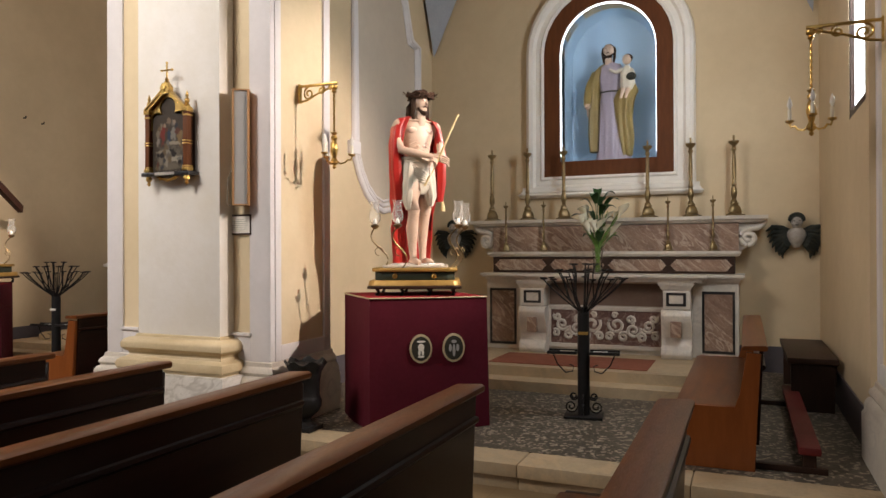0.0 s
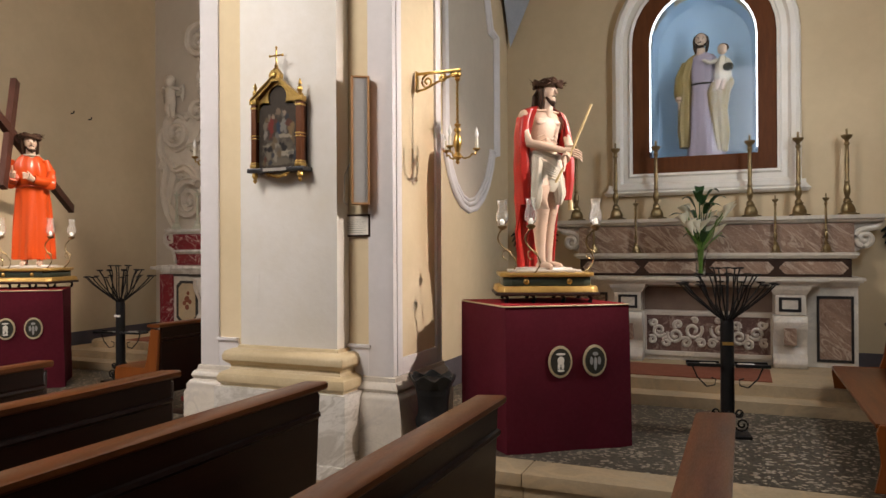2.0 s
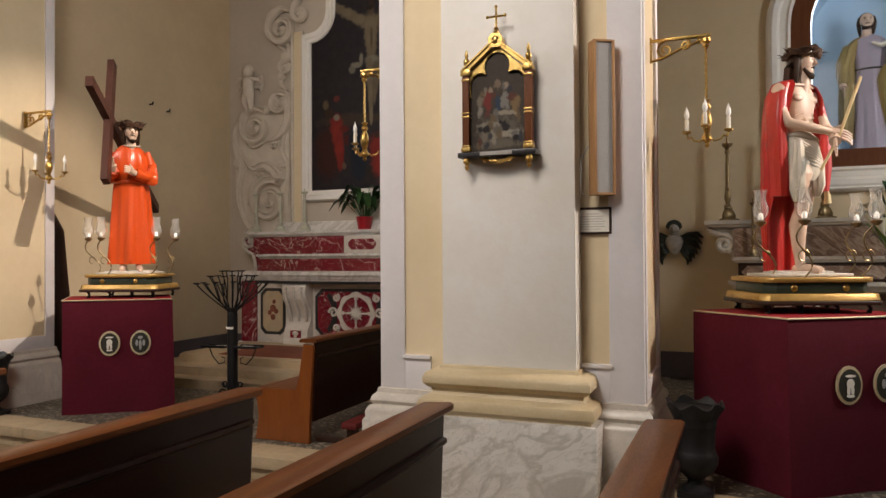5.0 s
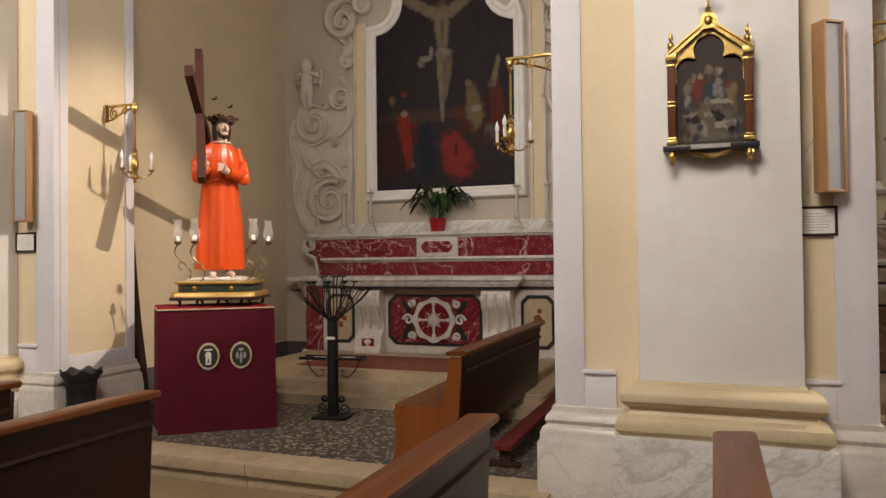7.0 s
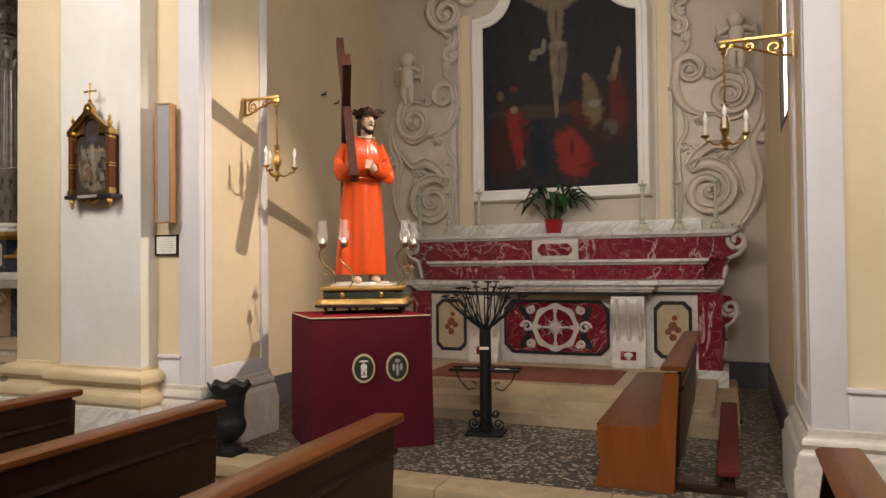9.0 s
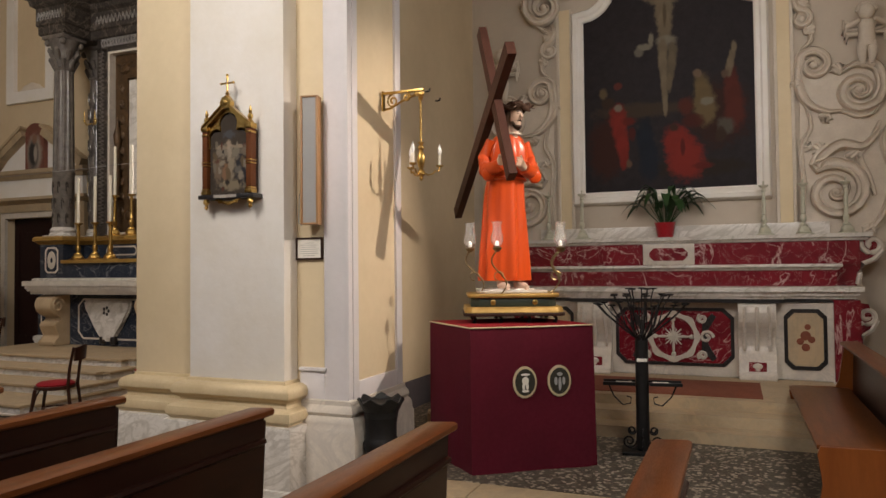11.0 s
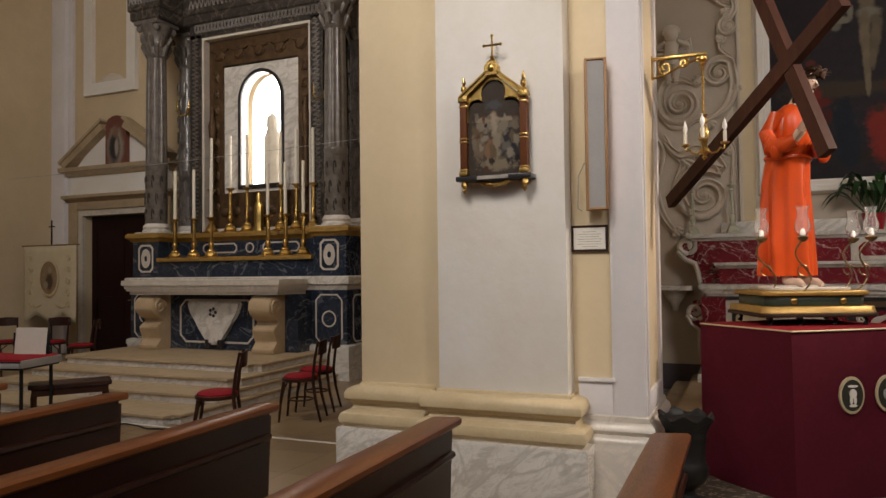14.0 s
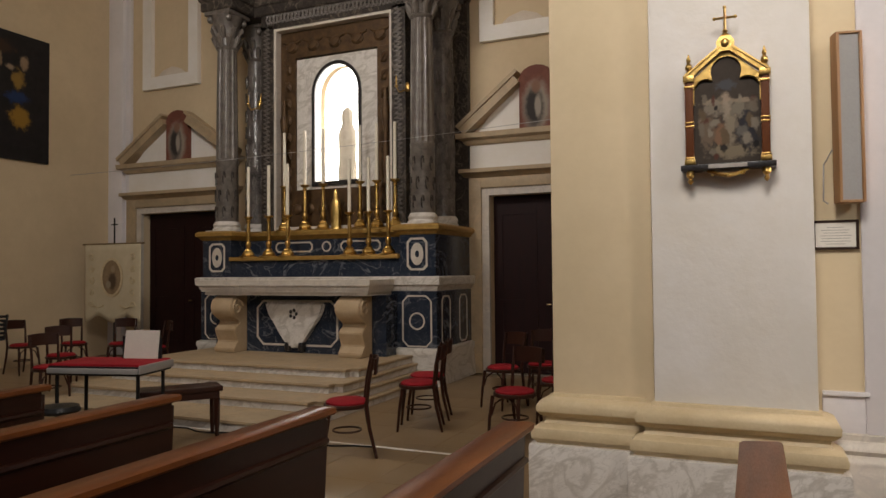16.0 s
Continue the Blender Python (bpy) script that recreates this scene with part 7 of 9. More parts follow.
FIGURES += [(0.02, 1.79, 0.13, 0.075, LINEN), (0.06, 1.72, 0.05, 0.06, (0.15, 0.13, 0.10)), (-0.24, 1.74, 0.10, 0.05, LINEN), (-0.31, 1.68, 0.06, 0.06, (0.20, 0.18, 0.14)), (-0.16, 1.82, 0.035, 0.09, LINEN)]
FIGURES += limb(-0.03, 1.68, -0.01, 1.02, 0.062, 0.030, FLESH, 6) + limb(0.09, 1.66, 0.04, 1.28, 0.052, 0.030, tuple(0.75 * v for v in FLESH), 4)
FIGURES += limb(-0.56, 0.92, -0.50, 0.42, 0.10, 0.055, SCARLET, 5) + [(-0.56, 1.03, 0.055, 0.05, LINEN), (-0.44, 0.86, 0.10, 0.06, (0.16, 0.018, 0.012)), (-0.40, 0.70, 0.05, 0.09, (0.10, 0.016, 0.012)), (-0.44, 0.34, 0.04, 0.06, (0.16, 0.10, 0.06))]
FIGURES += [(-0.74, 1.22, 0.055, 0.075, (0.17, 0.12, 0.06)), (-0.56, 1.30, 0.06, 0.05, (0.16, 0.035, 0.025)), (-0.68, 1.10, 0.10, 0.08, UMBER), (-0.30, 0.78, 0.05, 0.045, (0.10, 0.07, 0.05))]
FIGURES += limb(-0.26, 0.72, -0.20, 0.32, 0.09, 0.12, INDIGO, 4) + limb(0.10, 0.62, 0.22, 0.34, 0.12, 0.20, SCARLET, 4) + [(0.08, 0.74, 0.06, 0.05, UMBER), (0.40, 0.27, 0.12, 0.045, (0.15, 0.018, 0.012)), (0.18, 0.50, 0.03, 0.12, (0.12, 0.014, 0.010))]
FIGURES += limb(0.40, 1.22, 0.44, 0.92, 0.09, 0.13, (0.20, 0.14, 0.065), 4) + [(0.36, 1.36, 0.055, 0.06, (0.22, 0.15, 0.10)), (0.46, 1.02, 0.09, 0.055, LINEN), (0.22, 0.98, 0.10, 0.13, (0.12, 0.026, 0.016)), (0.30, 0.80, 0.14, 0.09, (0.09, 0.018, 0.012))]
FIGURES += limb(0.72, 1.26, 0.76, 0.86, 0.08, 0.12, (0.13, 0.026, 0.016), 4) + limb(0.70, 1.36, 0.76, 1.62, 0.030, 0.022, FLESH, 4) + [(0.66, 1.32, 0.05, 0.05, (0.14, 0.09, 0.06)), (0.66, 0.72, 0.11, 0.11, (0.12, 0.105, 0.08)), (0.60, 0.62, 0.06, 0.10, UMBER)]
PICTURE = painted("old_altar_oil_paint", (0.009, 0.007, 0.008), [(x, z, a, b, tuple(0.60 * v for v in c)) for x, z, a, b, c in FIGURES], 0.62, 10)
can = part("canvas", bm, PICTURE, cv, "nearly black old canvas")
bm = B()
frame_sweep(bm, canvas_outline(0.0), [(-0.01, 0.0), (-0.01, 0.055), (0.01, 0.07), (0.05, 0.06), (0.07, 0.085), (0.12, 0.09), (0.145, 0.05), (0.15, 0.0)], 0.0)
part("frame", bm, WHITE, cv, "white moulded frame")


# carved stucco either side of the canvas
so = thing("stucco_ornament", "carved grey stucco scrolls and cherubs framing the painting", "ornament", (-7.55, BACK, 1.98), 0)


def band_relief(bm, pts, w, h, base=-0.004):
    """A moulded stucco band along (x, z) points: a ridge with two hollows, of varying half width w and height h."""
    P = [Vector(p) for p in pts]
    n = len(P)
    rings = []
    for i in range(n):
        d = (P[min(i + 1, n - 1)] - P[max(i - 1, 0)]).normalized()
        nn = Vector((-d.y, d.x))
        wi = w[i] if isinstance(w, list) else w
        hi = h[i] if isinstance(h, list) else h
        ring = []
        for u, k in ((-1.0, 0.0), (-0.95, 0.75), (-0.72, 0.95), (-0.5, 0.62), (-0.15, 0.50), (0.25, 0.62), (0.55, 1.0), (0.9, 0.85), (1.0, 0.0)):
            q = P[i] + nn * (u * wi)
            ring.append(bm.verts.new((q.x, base - hi * k, q.y)))
        rings.append(ring)
    for a, b in zip(rings, rings[1:]):
        for i in range(len(a) - 1):
            bm.faces.new((a[i], a[i + 1], b[i + 1], b[i]))
    for e in (rings[0], rings[-1]):
        bm.faces.new(e)
    return bm


def smooth_path(pts, n=10):
    P = [Vector(p) for p in pts]
    out = []
    for i in range(len(P) - 1):
        p0, p1, p2, p3 = P[max(i - 1, 0)], P[i], P[i + 1], P[min(i + 2, len(P) - 1)]
        for k in range(n):
            t = k / n
            out.append(tuple(0.5 * (2 * p1 + (p2 - p0) * t + (2 * p0 - 5 * p1 + 4 * p2 - p3) * t * t + (3 * p1 - p0 - 3 * p2 + p3) * t ** 3)))
    out.append(tuple(P[-1]))
    return out


def curl(c, r0, turns, a0, tail, n=30):
    """A volute that unrolls into a band: outline points from the eye outwards, then along the tail."""
    sp = [(c[0] + (0.02 + (r0 - 0.02) * i / n) * math.cos(a0 - 2 * math.pi * turns * (1 - i / n)), c[1] + (0.02 + (r0 - 0.02) * i / n) * math.sin(a0 - 2 * math.pi * turns * (1 - i / n))) for i in range(n + 1)]
    return sp + smooth_path([sp[-1]] + tail, 8)[1:]


CURLS = (
    ("lower_volute", (1.72, 0.46), 0.33, 1.9, 2.2, [(1.60, 0.86), (1.78, 0.98), (2.00, 0.95), (2.16, 1.12)], 0.070),
    ("middle_volute", (1.97, 1.55), 0.21, 1.6, -0.6, [(2.19, 1.58), (2.14, 1.78), (1.96, 1.84), (1.80, 1.76)], 0.058),
    ("inner_volute", (1.54, 1.87), 0.17, 1.6, 2.4, [(1.40, 1.92), (1.38, 1.70), (1.46, 1.48), (1.62, 1.36), (1.80, 1.34)], 0.052),
    ("small_volute", (1.43, 2.40), 0.095, 1.4, 1.2, [(1.40, 2.52), (1.36, 2.62), (1.40, 2.74)], 0.036),
    ("upper_volute", (1.50, 2.96), 0.20, 1.7, -0.4, [(1.72, 2.98), (1.68, 3.16), (1.50, 3.26), (1.34, 3.20)], 0.056),
    ("crest_volute", (1.18, 3.16), 0.12, 1.3, 0.4, [(1.28, 3.24), (1.20, 3.36), (1.02, 3.40)], 0.045),
)
for s in (-1, 1):
    # raised field behind the scrolls
    bm = B()
    prism(bm, [(s * x, z) for x, z in smooth_path([(1.38, 0.0), (2.02, 0.0), (2.24, 0.22), (2.34, 0.62), (2.36, 1.0), (2.38, 1.42), (2.26, 1.72), (1.96, 1.86), (1.70, 1.80), (1.56, 1.98), (1.40, 1.95)], 5)], -0.025, -0.002)
    part("ground_slab", bm, ORNAMENT, so)
    bm = B()
    for x0, x1 in ((1.14, 1.175), (1.31, 1.345)):
        box(bm, min(s * x0, s * x1), max(s * x0, s * x1), -0.05, -0.002, 0.0, 2.9, 0.006)
    part("strip_edge", bm, ORNAMENT, so)
    bm = B()
    box(bm, min(s * 1.175, s * 1.31), max(s * 1.175, s * 1.31), -0.026, -0.002, 0.0, 2.9)
    part("strip", bm, CREAM, so, "cream strip beside the frame")
    for nm, c, r0, turns, a0, tail, w in CURLS:
        pts = curl(c, r0, turns, a0, tail)
        m = len(pts)
        wid = [w * (0.35 + 0.65 * min(1, 2.2 * i / m)) * (1 if i < 0.75 * m else 1 - 0.75 * (i - 0.75 * m) / (0.25 * m)) for i in range(m)]
        bm = band_relief(B(), [(s * x, z) for x, z in pts], wid, [0.045 + 0.9 * q for q in wid], -0.024)
        ball(bm, (s * c[0], -0.055, c[1]), 0.042, 1, 0.9, 1, 0, 12)
        part(nm, bm, ORNAMENT, so, "curled stucco volute")
    # long outer band falling from the cherub's perch to the shelf
    for k, (path, w) in enumerate((([(2.12, 1.76), (2.32, 1.56), (2.31, 1.25), (2.20, 0.98), (2.27, 0.62), (2.20, 0.28), (2.04, 0.02)], 0.050), ([(2.16, 1.20), (2.06, 0.98), (1.96, 0.84), (2.04, 0.62), (2.10, 0.40)], 0.036), ([(1.80, 1.34), (1.95, 1.28), (2.08, 1.30), (2.16, 1.40)], 0.036), ([(1.40, 0.06), (1.42, 0.50), (1.40, 0.95), (1.50, 1.20), (1.44, 1.48)], 0.030), ([(1.42, 2.06), (1.52, 2.16), (1.50, 2.30)], 0.026), ([(1.38, 2.62), (1.50, 2.68), (1.62, 2.80)], 0.026))):
        pts = smooth_path(path)
        m = len(pts)
        wid = [w * (0.45 + 0.55 * math.sin(math.pi * (i + 1) / (m + 1))) for i in range(m)]
        part("acanthus_band", band_relief(B(), [(s * x, z) for x, z in pts], wid, [0.03 + 0.8 * q for q in wid], -0.024), ORNAMENT, so, "long acanthus band")
    # leaf sprays that grow out of the bands
    for cx, cz, a0, n, L in ((1.98, 0.92, 3.6, 5, 0.17), (2.22, 1.02, 0.2, 4, 0.14), (1.62, 0.88, 2.2, 4, 0.14), (1.80, 1.74, 1.9, 4, 0.13), (1.42, 1.70, 3.3, 3, 0.11), (2.06, 0.10, 4.2, 4, 0.13), (1.66, 1.34, 4.4, 4, 0.12), (1.46, 2.24, 0.6, 4, 0.11), (1.42, 2.62, 5.2, 4, 0.11), (1.70, 3.06, 5.6, 4, 0.12), (1.44, 0.92, 1.2, 3, 0.10)):
        for k in range(n):
            a = a0 + 0.42 * (k - (n - 1) / 2)
            ln = L * (1.0 - 0.18 * abs(k - (n - 1) / 2))
            tip = (cx + ln * math.cos(a), cz + ln * math.sin(a))
            end = (tip[0] + 0.35 * ln * math.cos(a + 1.1), tip[1] + 0.35 * ln * math.sin(a + 1.1))
            bm = B()
            tube(bm, [(s * cx, -0.035, cz), (s * (cx + 0.5 * ln * math.cos(a)), -0.060, cz + 0.5 * ln * math.sin(a)), (s * tip[0], -0.062, tip[1]), (s * end[0], -0.045, end[1])], [0.014, 0.028, 0.022, 0.006], 7)
            part("leaf_tip", bm, ORNAMENT, so)
    # winged cherub standing on the upper scroll
    x0, z0 = 2.05, 1.80
    bm = B()
    ball(bm, (s * x0, -0.13, z0 + 0.57), 0.085, 0.95, 1, 1.08, 0, 14)
    for i in range(9):
        a = math.pi * i / 8
        ball(bm, (s * (x0 + 0.078 * math.cos(a)), -0.125, z0 + 0.59 + 0.07 * math.sin(a)), 0.028, 1, 1, 1, 0, 8)
    loft(bm, [(s * x0, -0.11, z0 + 0.20, 0.075, 0.065), (s * x0, -0.115, z0 + 0.28, 0.085, 0.075), (s * x0, -0.115, z0 + 0.38, 0.078, 0.068), (s * x0, -0.11, z0 + 0.46, 0.090, 0.065), (s * x0, -0.11, z0 + 0.51, 0.04, 0.04)], 16)
    for k in (-1, 1):
        tube(bm, [(s * (x0 + k * 0.075), -0.10, z0 + 0.46), (s * (x0 + k * 0.17), -0.12, z0 + 0.44), (s * (x0 + k * 0.07), -0.185, z0 + 0.47)], [0.034, 0.032, 0.020], 8)
        tube(bm, [(s * (x0 + k * 0.040), -0.11, z0 + 0.24), (s * (x0 + k * 0.052), -0.135, z0 + 0.12), (s * (x0 + k * 0.040), -0.10, z0 + 0.02), (s * (x0 + k * 0.045), -0.13, z0 - 0.01)], [0.055, 0.046, 0.028, 0.024], 9)
        for j in range(3):
            tube(bm, [(s * (x0 + k * 0.08), -0.06, z0 + 0.44 - 0.04 * j), (s * (x0 + k * (0.20 - 0.01 * j)), -0.055, z0 + 0.50 - 0.07 * j), (s * (x0 + k * (0.225 - 0.02 * j)), -0.045, z0 + 0.36 - 0.05 * j)], [0.026, 0.034, 0.010], 7)
    part("cherub", bm, ORNAMENT, so, "small stucco cherub")

WAXY = mat("pale_green_painted_candlestick", (0.55, 0.53, 0.42), (0.45, 0.44, 0.34), 14, 0.45)
for px in (-9.40, -8.98, -8.57, -6.55, -6.16, -5.75):
    candlestick("candlestick", (px, 8.95, FLOOR_Z + 0.28 + 1.5255), 0.60, WAXY, 0, "pale painted turned altar candlestick", "pale candlesticks", 0.085)
pl = thing("potted_plant", "dark green lily plant in a red foil pot", "plant", (-7.60, 8.93, FLOOR_Z + 0.28 + 1.526), 0)
bm = B()
lathe(bm, [(0.085, 0.0), (0.115, 0.16), (0.125, 0.17), (0.11, 0.165), (0.09, 0.12), (0.0, 0.12)], 20)
part("pot", bm, POT, pl, "red foil pot")
rnd = random.Random(21)
for i in range(34):
    a = rnd.uniform(0, 6.28)
    r = rnd.uniform(0.28, 0.62)
    z = rnd.uniform(0.20, 0.52) * (1.1 - 0.7 * (r / 0.62) ** 2)
    bm = B()
    x, y = r * math.cos(a), 0.45 * r * math.sin(a) - 0.02
    mid = (x * 0.40, y * 0.40, 0.20 + z * 0.70)
    tube(bm, [(x * 0.05, y * 0.05, 0.12), mid], 0.004, 5)
    blade(bm, mid, (x, y, 0.14 + z * 0.65), 0.060, 0.12)
    part("leaf", bm, LEAF, pl)

# small wall hooks and a dark strip on the wall that narrows upwards
sf = thing("folded_hanging", "dark brown strip on the chapel wall, tapering towards the top", "hanging", (-10.03, 6.10, FLOOR_Z), 0)
bm = B()
rings = []
for z, w, d in ((0.0, 0.41, 0.10), (0.35, 0.34, 0.085), (0.75, 0.275, 0.07), (1.25, 0.215, 0.055), (1.75, 0.165, 0.04), (1.98, 0.02, 0.02)):
    rings.append([bm.verts.new((0.004 + d * (0.55 + 0.45 * math.sin(9 * u + 3 * z)) * math.sin(math.pi * u), -w + 2 * w * u, z)) for u in [k / 16 for k in range(17)]] + [bm.verts.new((0.003, w - 2 * w * u, z)) for u in [k / 4 for k in range(1, 4)]])
skin(bm, rings)
part("cloth", bm, DARKWOOD, sf)
bm = B()
tube(bm, [(0.0, 0, 1.97), (0.03, 0, 1.98), (0.035, 0, 2.01)], 0.008, 6)
part("hook", bm, IRON, sf)
for y, z in ((7.55, 3.62), (7.85, 3.58)):
    hk = thing("wall_hook", "small dark iron hook in the chapel wall", "hook", (-10.03, y, z), 0, "wall hooks")
    bm = B()
    tube(bm, [(0.0, 0, 0), (0.05, 0, 0), (0.06, 0, 0.03)], 0.010, 6)
    part("pin", bm, IRON, hk)

# ---- transept: high altar of dark marble ----
H = (-16.40, TB - 0.002, 0.0)
hs = tagged(new("altar_steps_3"), "four broad honey limestone altar steps", "altar steps", kind="structure")
hs.matrix_basis = pose(*H)
for k, (hw, yf, z1) in enumerate(((1.98, -4.80, 0.105), (1.90, -4.15, 0.21), (1.82, -3.60, 0.315), (1.74, -3.10, 0.42))):
    bm = B()
    slab(bm, [(-hw, -1.1), (-hw, yf + 0.12), (-hw + 0.12, yf + 0.12), (-hw + 0.12, yf), (hw - 0.12, yf), (hw - 0.12, yf + 0.12), (hw, yf + 0.12), (hw, -1.1)], z1 - 0.105, z1 - 0.035)
    part("riser", bm, MARBLE, hs, "veined marble riser")
    bm = B()
    e = 0.028
    slab(bm, [(-hw - e, -1.1), (-hw - e, yf + 0.12 - e), (-hw + 0.12 - e, yf + 0.12 - e), (-hw + 0.12 - e, yf - e), (hw - 0.12 + e, yf - e), (hw - 0.12 + e, yf + 0.12 - e), (hw + e, yf + 0.12 - e), (hw + e, -1.1)], z1 - 0.034, z1)
    bmesh.ops.bevel(bm, geom=[x for x in bm.edges if abs(x.verts[0].co.z - x.verts[1].co.z) < 1e-5], offset=0.010, segments=2, affect="EDGES")
    part("tread", bm, STONE, hs)

ha = thing("high_altar", "towering dark marble altar with fluted columns and a lit niche", "altar", H, 0)
FRONT = [(-2.12, 0), (-2.12, -1.45), (2.12, -1.45), (2.12, 0)]
PEDESTALS = [(-2.10, 0), (-2.10, -1.43), (-1.53, -1.43), (-1.53, -0.98), (1.53, -0.98), (1.53, -1.43), (2.10, -1.43), (2.10, 0)]
bm = B()
sweep(bm, FRONT, [(0.0, 0.52), (0.05, 0.50), (0.06, 0.44), (0.04, 0.40), (0.07, 0.0)])
part("socle", bm, MARBLE, ha, "white veined marble socle")
bm = B()
slab(bm, FRONT, 0.50, 1.34)
part("base_block", bm, BLACKM, ha, "blue-black marble base")
bm = B()
sweep(bm, FRONT, [(0.0, 1.33), (0.02, 1.35), (0.03, 1.40), (0.07, 1.42), (0.075, 1.52), (0.05, 1.54), (-0.9, 1.545)])
part("base_cornice", bm, MARBLE, ha, "veined white marble cornice")
bm = B()
slab(bm, PEDESTALS, 1.54, 2.20)
part("predella", bm, BLACKM, ha, "blue-black marble candle shelf front")
bm = B()
sweep(bm, PEDESTALS, [(0.0, 2.14), (0.03, 2.16), (0.05, 2.19), (0.09, 2.21), (0.09, 2.26), (0.06, 2.288)])
slab(bm, [(x * 1.028, y - 0.06 if y else 0) for x, y in PEDESTALS], 2.205, 2.291)
part("gilt_cornice", bm, GILTWOOD, ha, "gilt cornice")
bm = B()
box(bm, -1.525, 1.525, -1.425, -0.98, 1.54, 1.80)
part("candle_shelf", bm, BLACKM, ha, "blue-black lower candle shelf")
bm = B()
box(bm, -1.525, 1.525, -1.49, -0.985, 1.80, 1.862, 0.012)
part("gilt_shelf_edge", bm, GILTWOOD, ha, "gilt shelf edge")


def inlay(parent, cx, cz, w, h, c, y, t=0.022, m=None):
    bm = B()
    ring_plate(bm, octagon(cx, cz, w, h, c), octagon(cx, cz, w - t, h - t, c * 0.8), y - 0.006, y + 0.002)
    return part("inlay_band", bm, m or MARBLE_P, parent, "white marble inlay band")


def roundel(parent, cx, cz, r, y):
    bm = B()
    ring_plate(bm, [(cx + r * math.cos(a), cz + r * math.sin(a)) for a in [2 * math.pi * i / 24 for i in range(24)]], [(cx + (r - 0.022) * math.cos(a), cz + (r - 0.022) * math.sin(a)) for a in [2 * math.pi * i / 24 for i in range(24)]], y - 0.006, y + 0.002)
    return part("roundel", bm, MARBLE_P, parent, "white marble ring")


def side_inlay(cy, cz, w, h, c):
    """A white band on the right-hand return of the altar."""
    bm = B()
    ring_plate(bm, octagon(0, cz, w, h, c), octagon(0, cz, w - 0.022, h - 0.022, c * 0.8), -0.006, 0.002)
    for v in bm.verts:
        v.co = Vector((2.12 - v.co.y, cy + v.co.x, v.co.z))
    return part("inlay_band", bm, MARBLE_P, ha, "white marble inlay band")


for cy in (-1.12, -0.45):
    side_inlay(cy, 0.90, 0.16, 0.36, 0.07)
for s in (-1, 1):
    inlay(ha, s * 1.81, 0.90, 0.235, 0.37, 0.09, -1.45)
    roundel(ha, s * 1.81, 0.90, 0.125, -1.45)
    inlay(ha, s * 1.81, 1.86, 0.165, 0.235, 0.06, -1.43, 0.03)
    bm = B()
    ring_plate(bm, [(s * 1.81 + 0.10 * math.cos(a), 1.86 + 0.16 * math.sin(a)) for a in [2 * math.pi * i / 24 for i in range(24)]], [(s * 1.81 + 0.035 * math.cos(a), 1.86 + 0.05 * math.sin(a)) for a in [2 * math.pi * i / 24 for i in range(24)]], -1.438, -1.428)
    part("medallion", bm, MARBLE_P, ha, "white marble medallion")
    inlay(ha, s * 0.62, 2.02, 0.36, 0.085, 0.05, -0.98, 0.024)
roundel(ha, 0.0, 2.02, 0.085, -0.98)

# table in front
bm = B()
box(bm, -1.50, 1.50, -1.80, -0.99, 0.421, 1.28)
tbk = part("table_core", bm, BLACKM, ha, "blue-black marble table front")
inlay(tbk, 0.0, 0.86, 0.72, 0.34, 0.12, -1.80, 0.03)
bm = B()
for o, z0, z1 in ((0.0, 1.28, 1.33), (0.04, 1.33, 1.37), (0.06, 1.37, 1.42), (0.09, 1.42, 1.50)):
    slab(bm, [(-1.40 - o, -1.45), (-1.40 - o, -2.16 - o), (1.40 + o, -2.16 - o), (1.40 + o, -1.45)], z0, z1)
part("mensa", bm, MARBLE_P, ha, "deep moulded white marble table slab")
bm = B()
prism(bm, [(-0.10, 0.50), (0.10, 0.50), (0.13, 0.60), (0.24, 0.74), (0.40, 0.88), (0.49, 1.02), (0.53, 1.17), (-0.53, 1.17), (-0.49, 1.02), (-0.40, 0.88), (-0.24, 0.74), (-0.13, 0.60)], -1.88, -1.80)
bmesh.ops.bevel(bm, geom=bm.edges[:], offset=0.03, segments=2, affect="EDGES")
ur = part("carved_urn", bm, MARBLE, ha, "white marble urn-shaped shield")
bm = B()
for i in range(5):
    a = 2 * math.pi * i / 5
    ball(bm, (0.055 * math.cos(a), -1.885, 1.0 + 0.055 * math.sin(a)), 0.028, 1, 0.4, 1, 0, 8)
part("dark_rosette", bm, INK, ur)
for s in (-1, 1):
    bm = B()
    lathe(bm, [(0.004, -0.07), (0.05, -0.06), (0.06, 0.0), (0.05, 0.06), (0.004, 0.07)], 12, (s * 0.12, -1.84, 0.52))
    part("bead", bm, INK, ha)
    bm = B()
    prof = [(-1.80, 0.0), (-2.10, 0.0), (-2.12, 0.06), (-2.05, 0.10), (-2.00, 0.16), (-2.06, 0.26), (-2.10, 0.34), (-2.04, 0.40), (-1.96, 0.42), (-1.96, 0.47), (-2.06, 0.50), (-2.16, 0.58), (-2.19, 0.68), (-2.16, 0.78), (-2.06, 0.84), (-1.80, 0.855)]
    rings = [[bm.verts.new((s * x, y, z + 0.422)) for y, z in prof] for x in (0.90, 1.28)]
    skin(bm, rings)
    bmesh.ops.bevel(bm, geom=bm.edges[:], offset=0.012, segments=2, affect="EDGES")
    for x in (0.89, 1.29):
        tube(bm, [(s * x, -2.04 + yy, 1.09 + zz) for yy, zz in spiral(0, 0, 0.13, 0.02, 1.6, 0)], 0.022, 6)
    part("console", bm, HONEY, ha, "heavy honey-coloured stone scroll console")

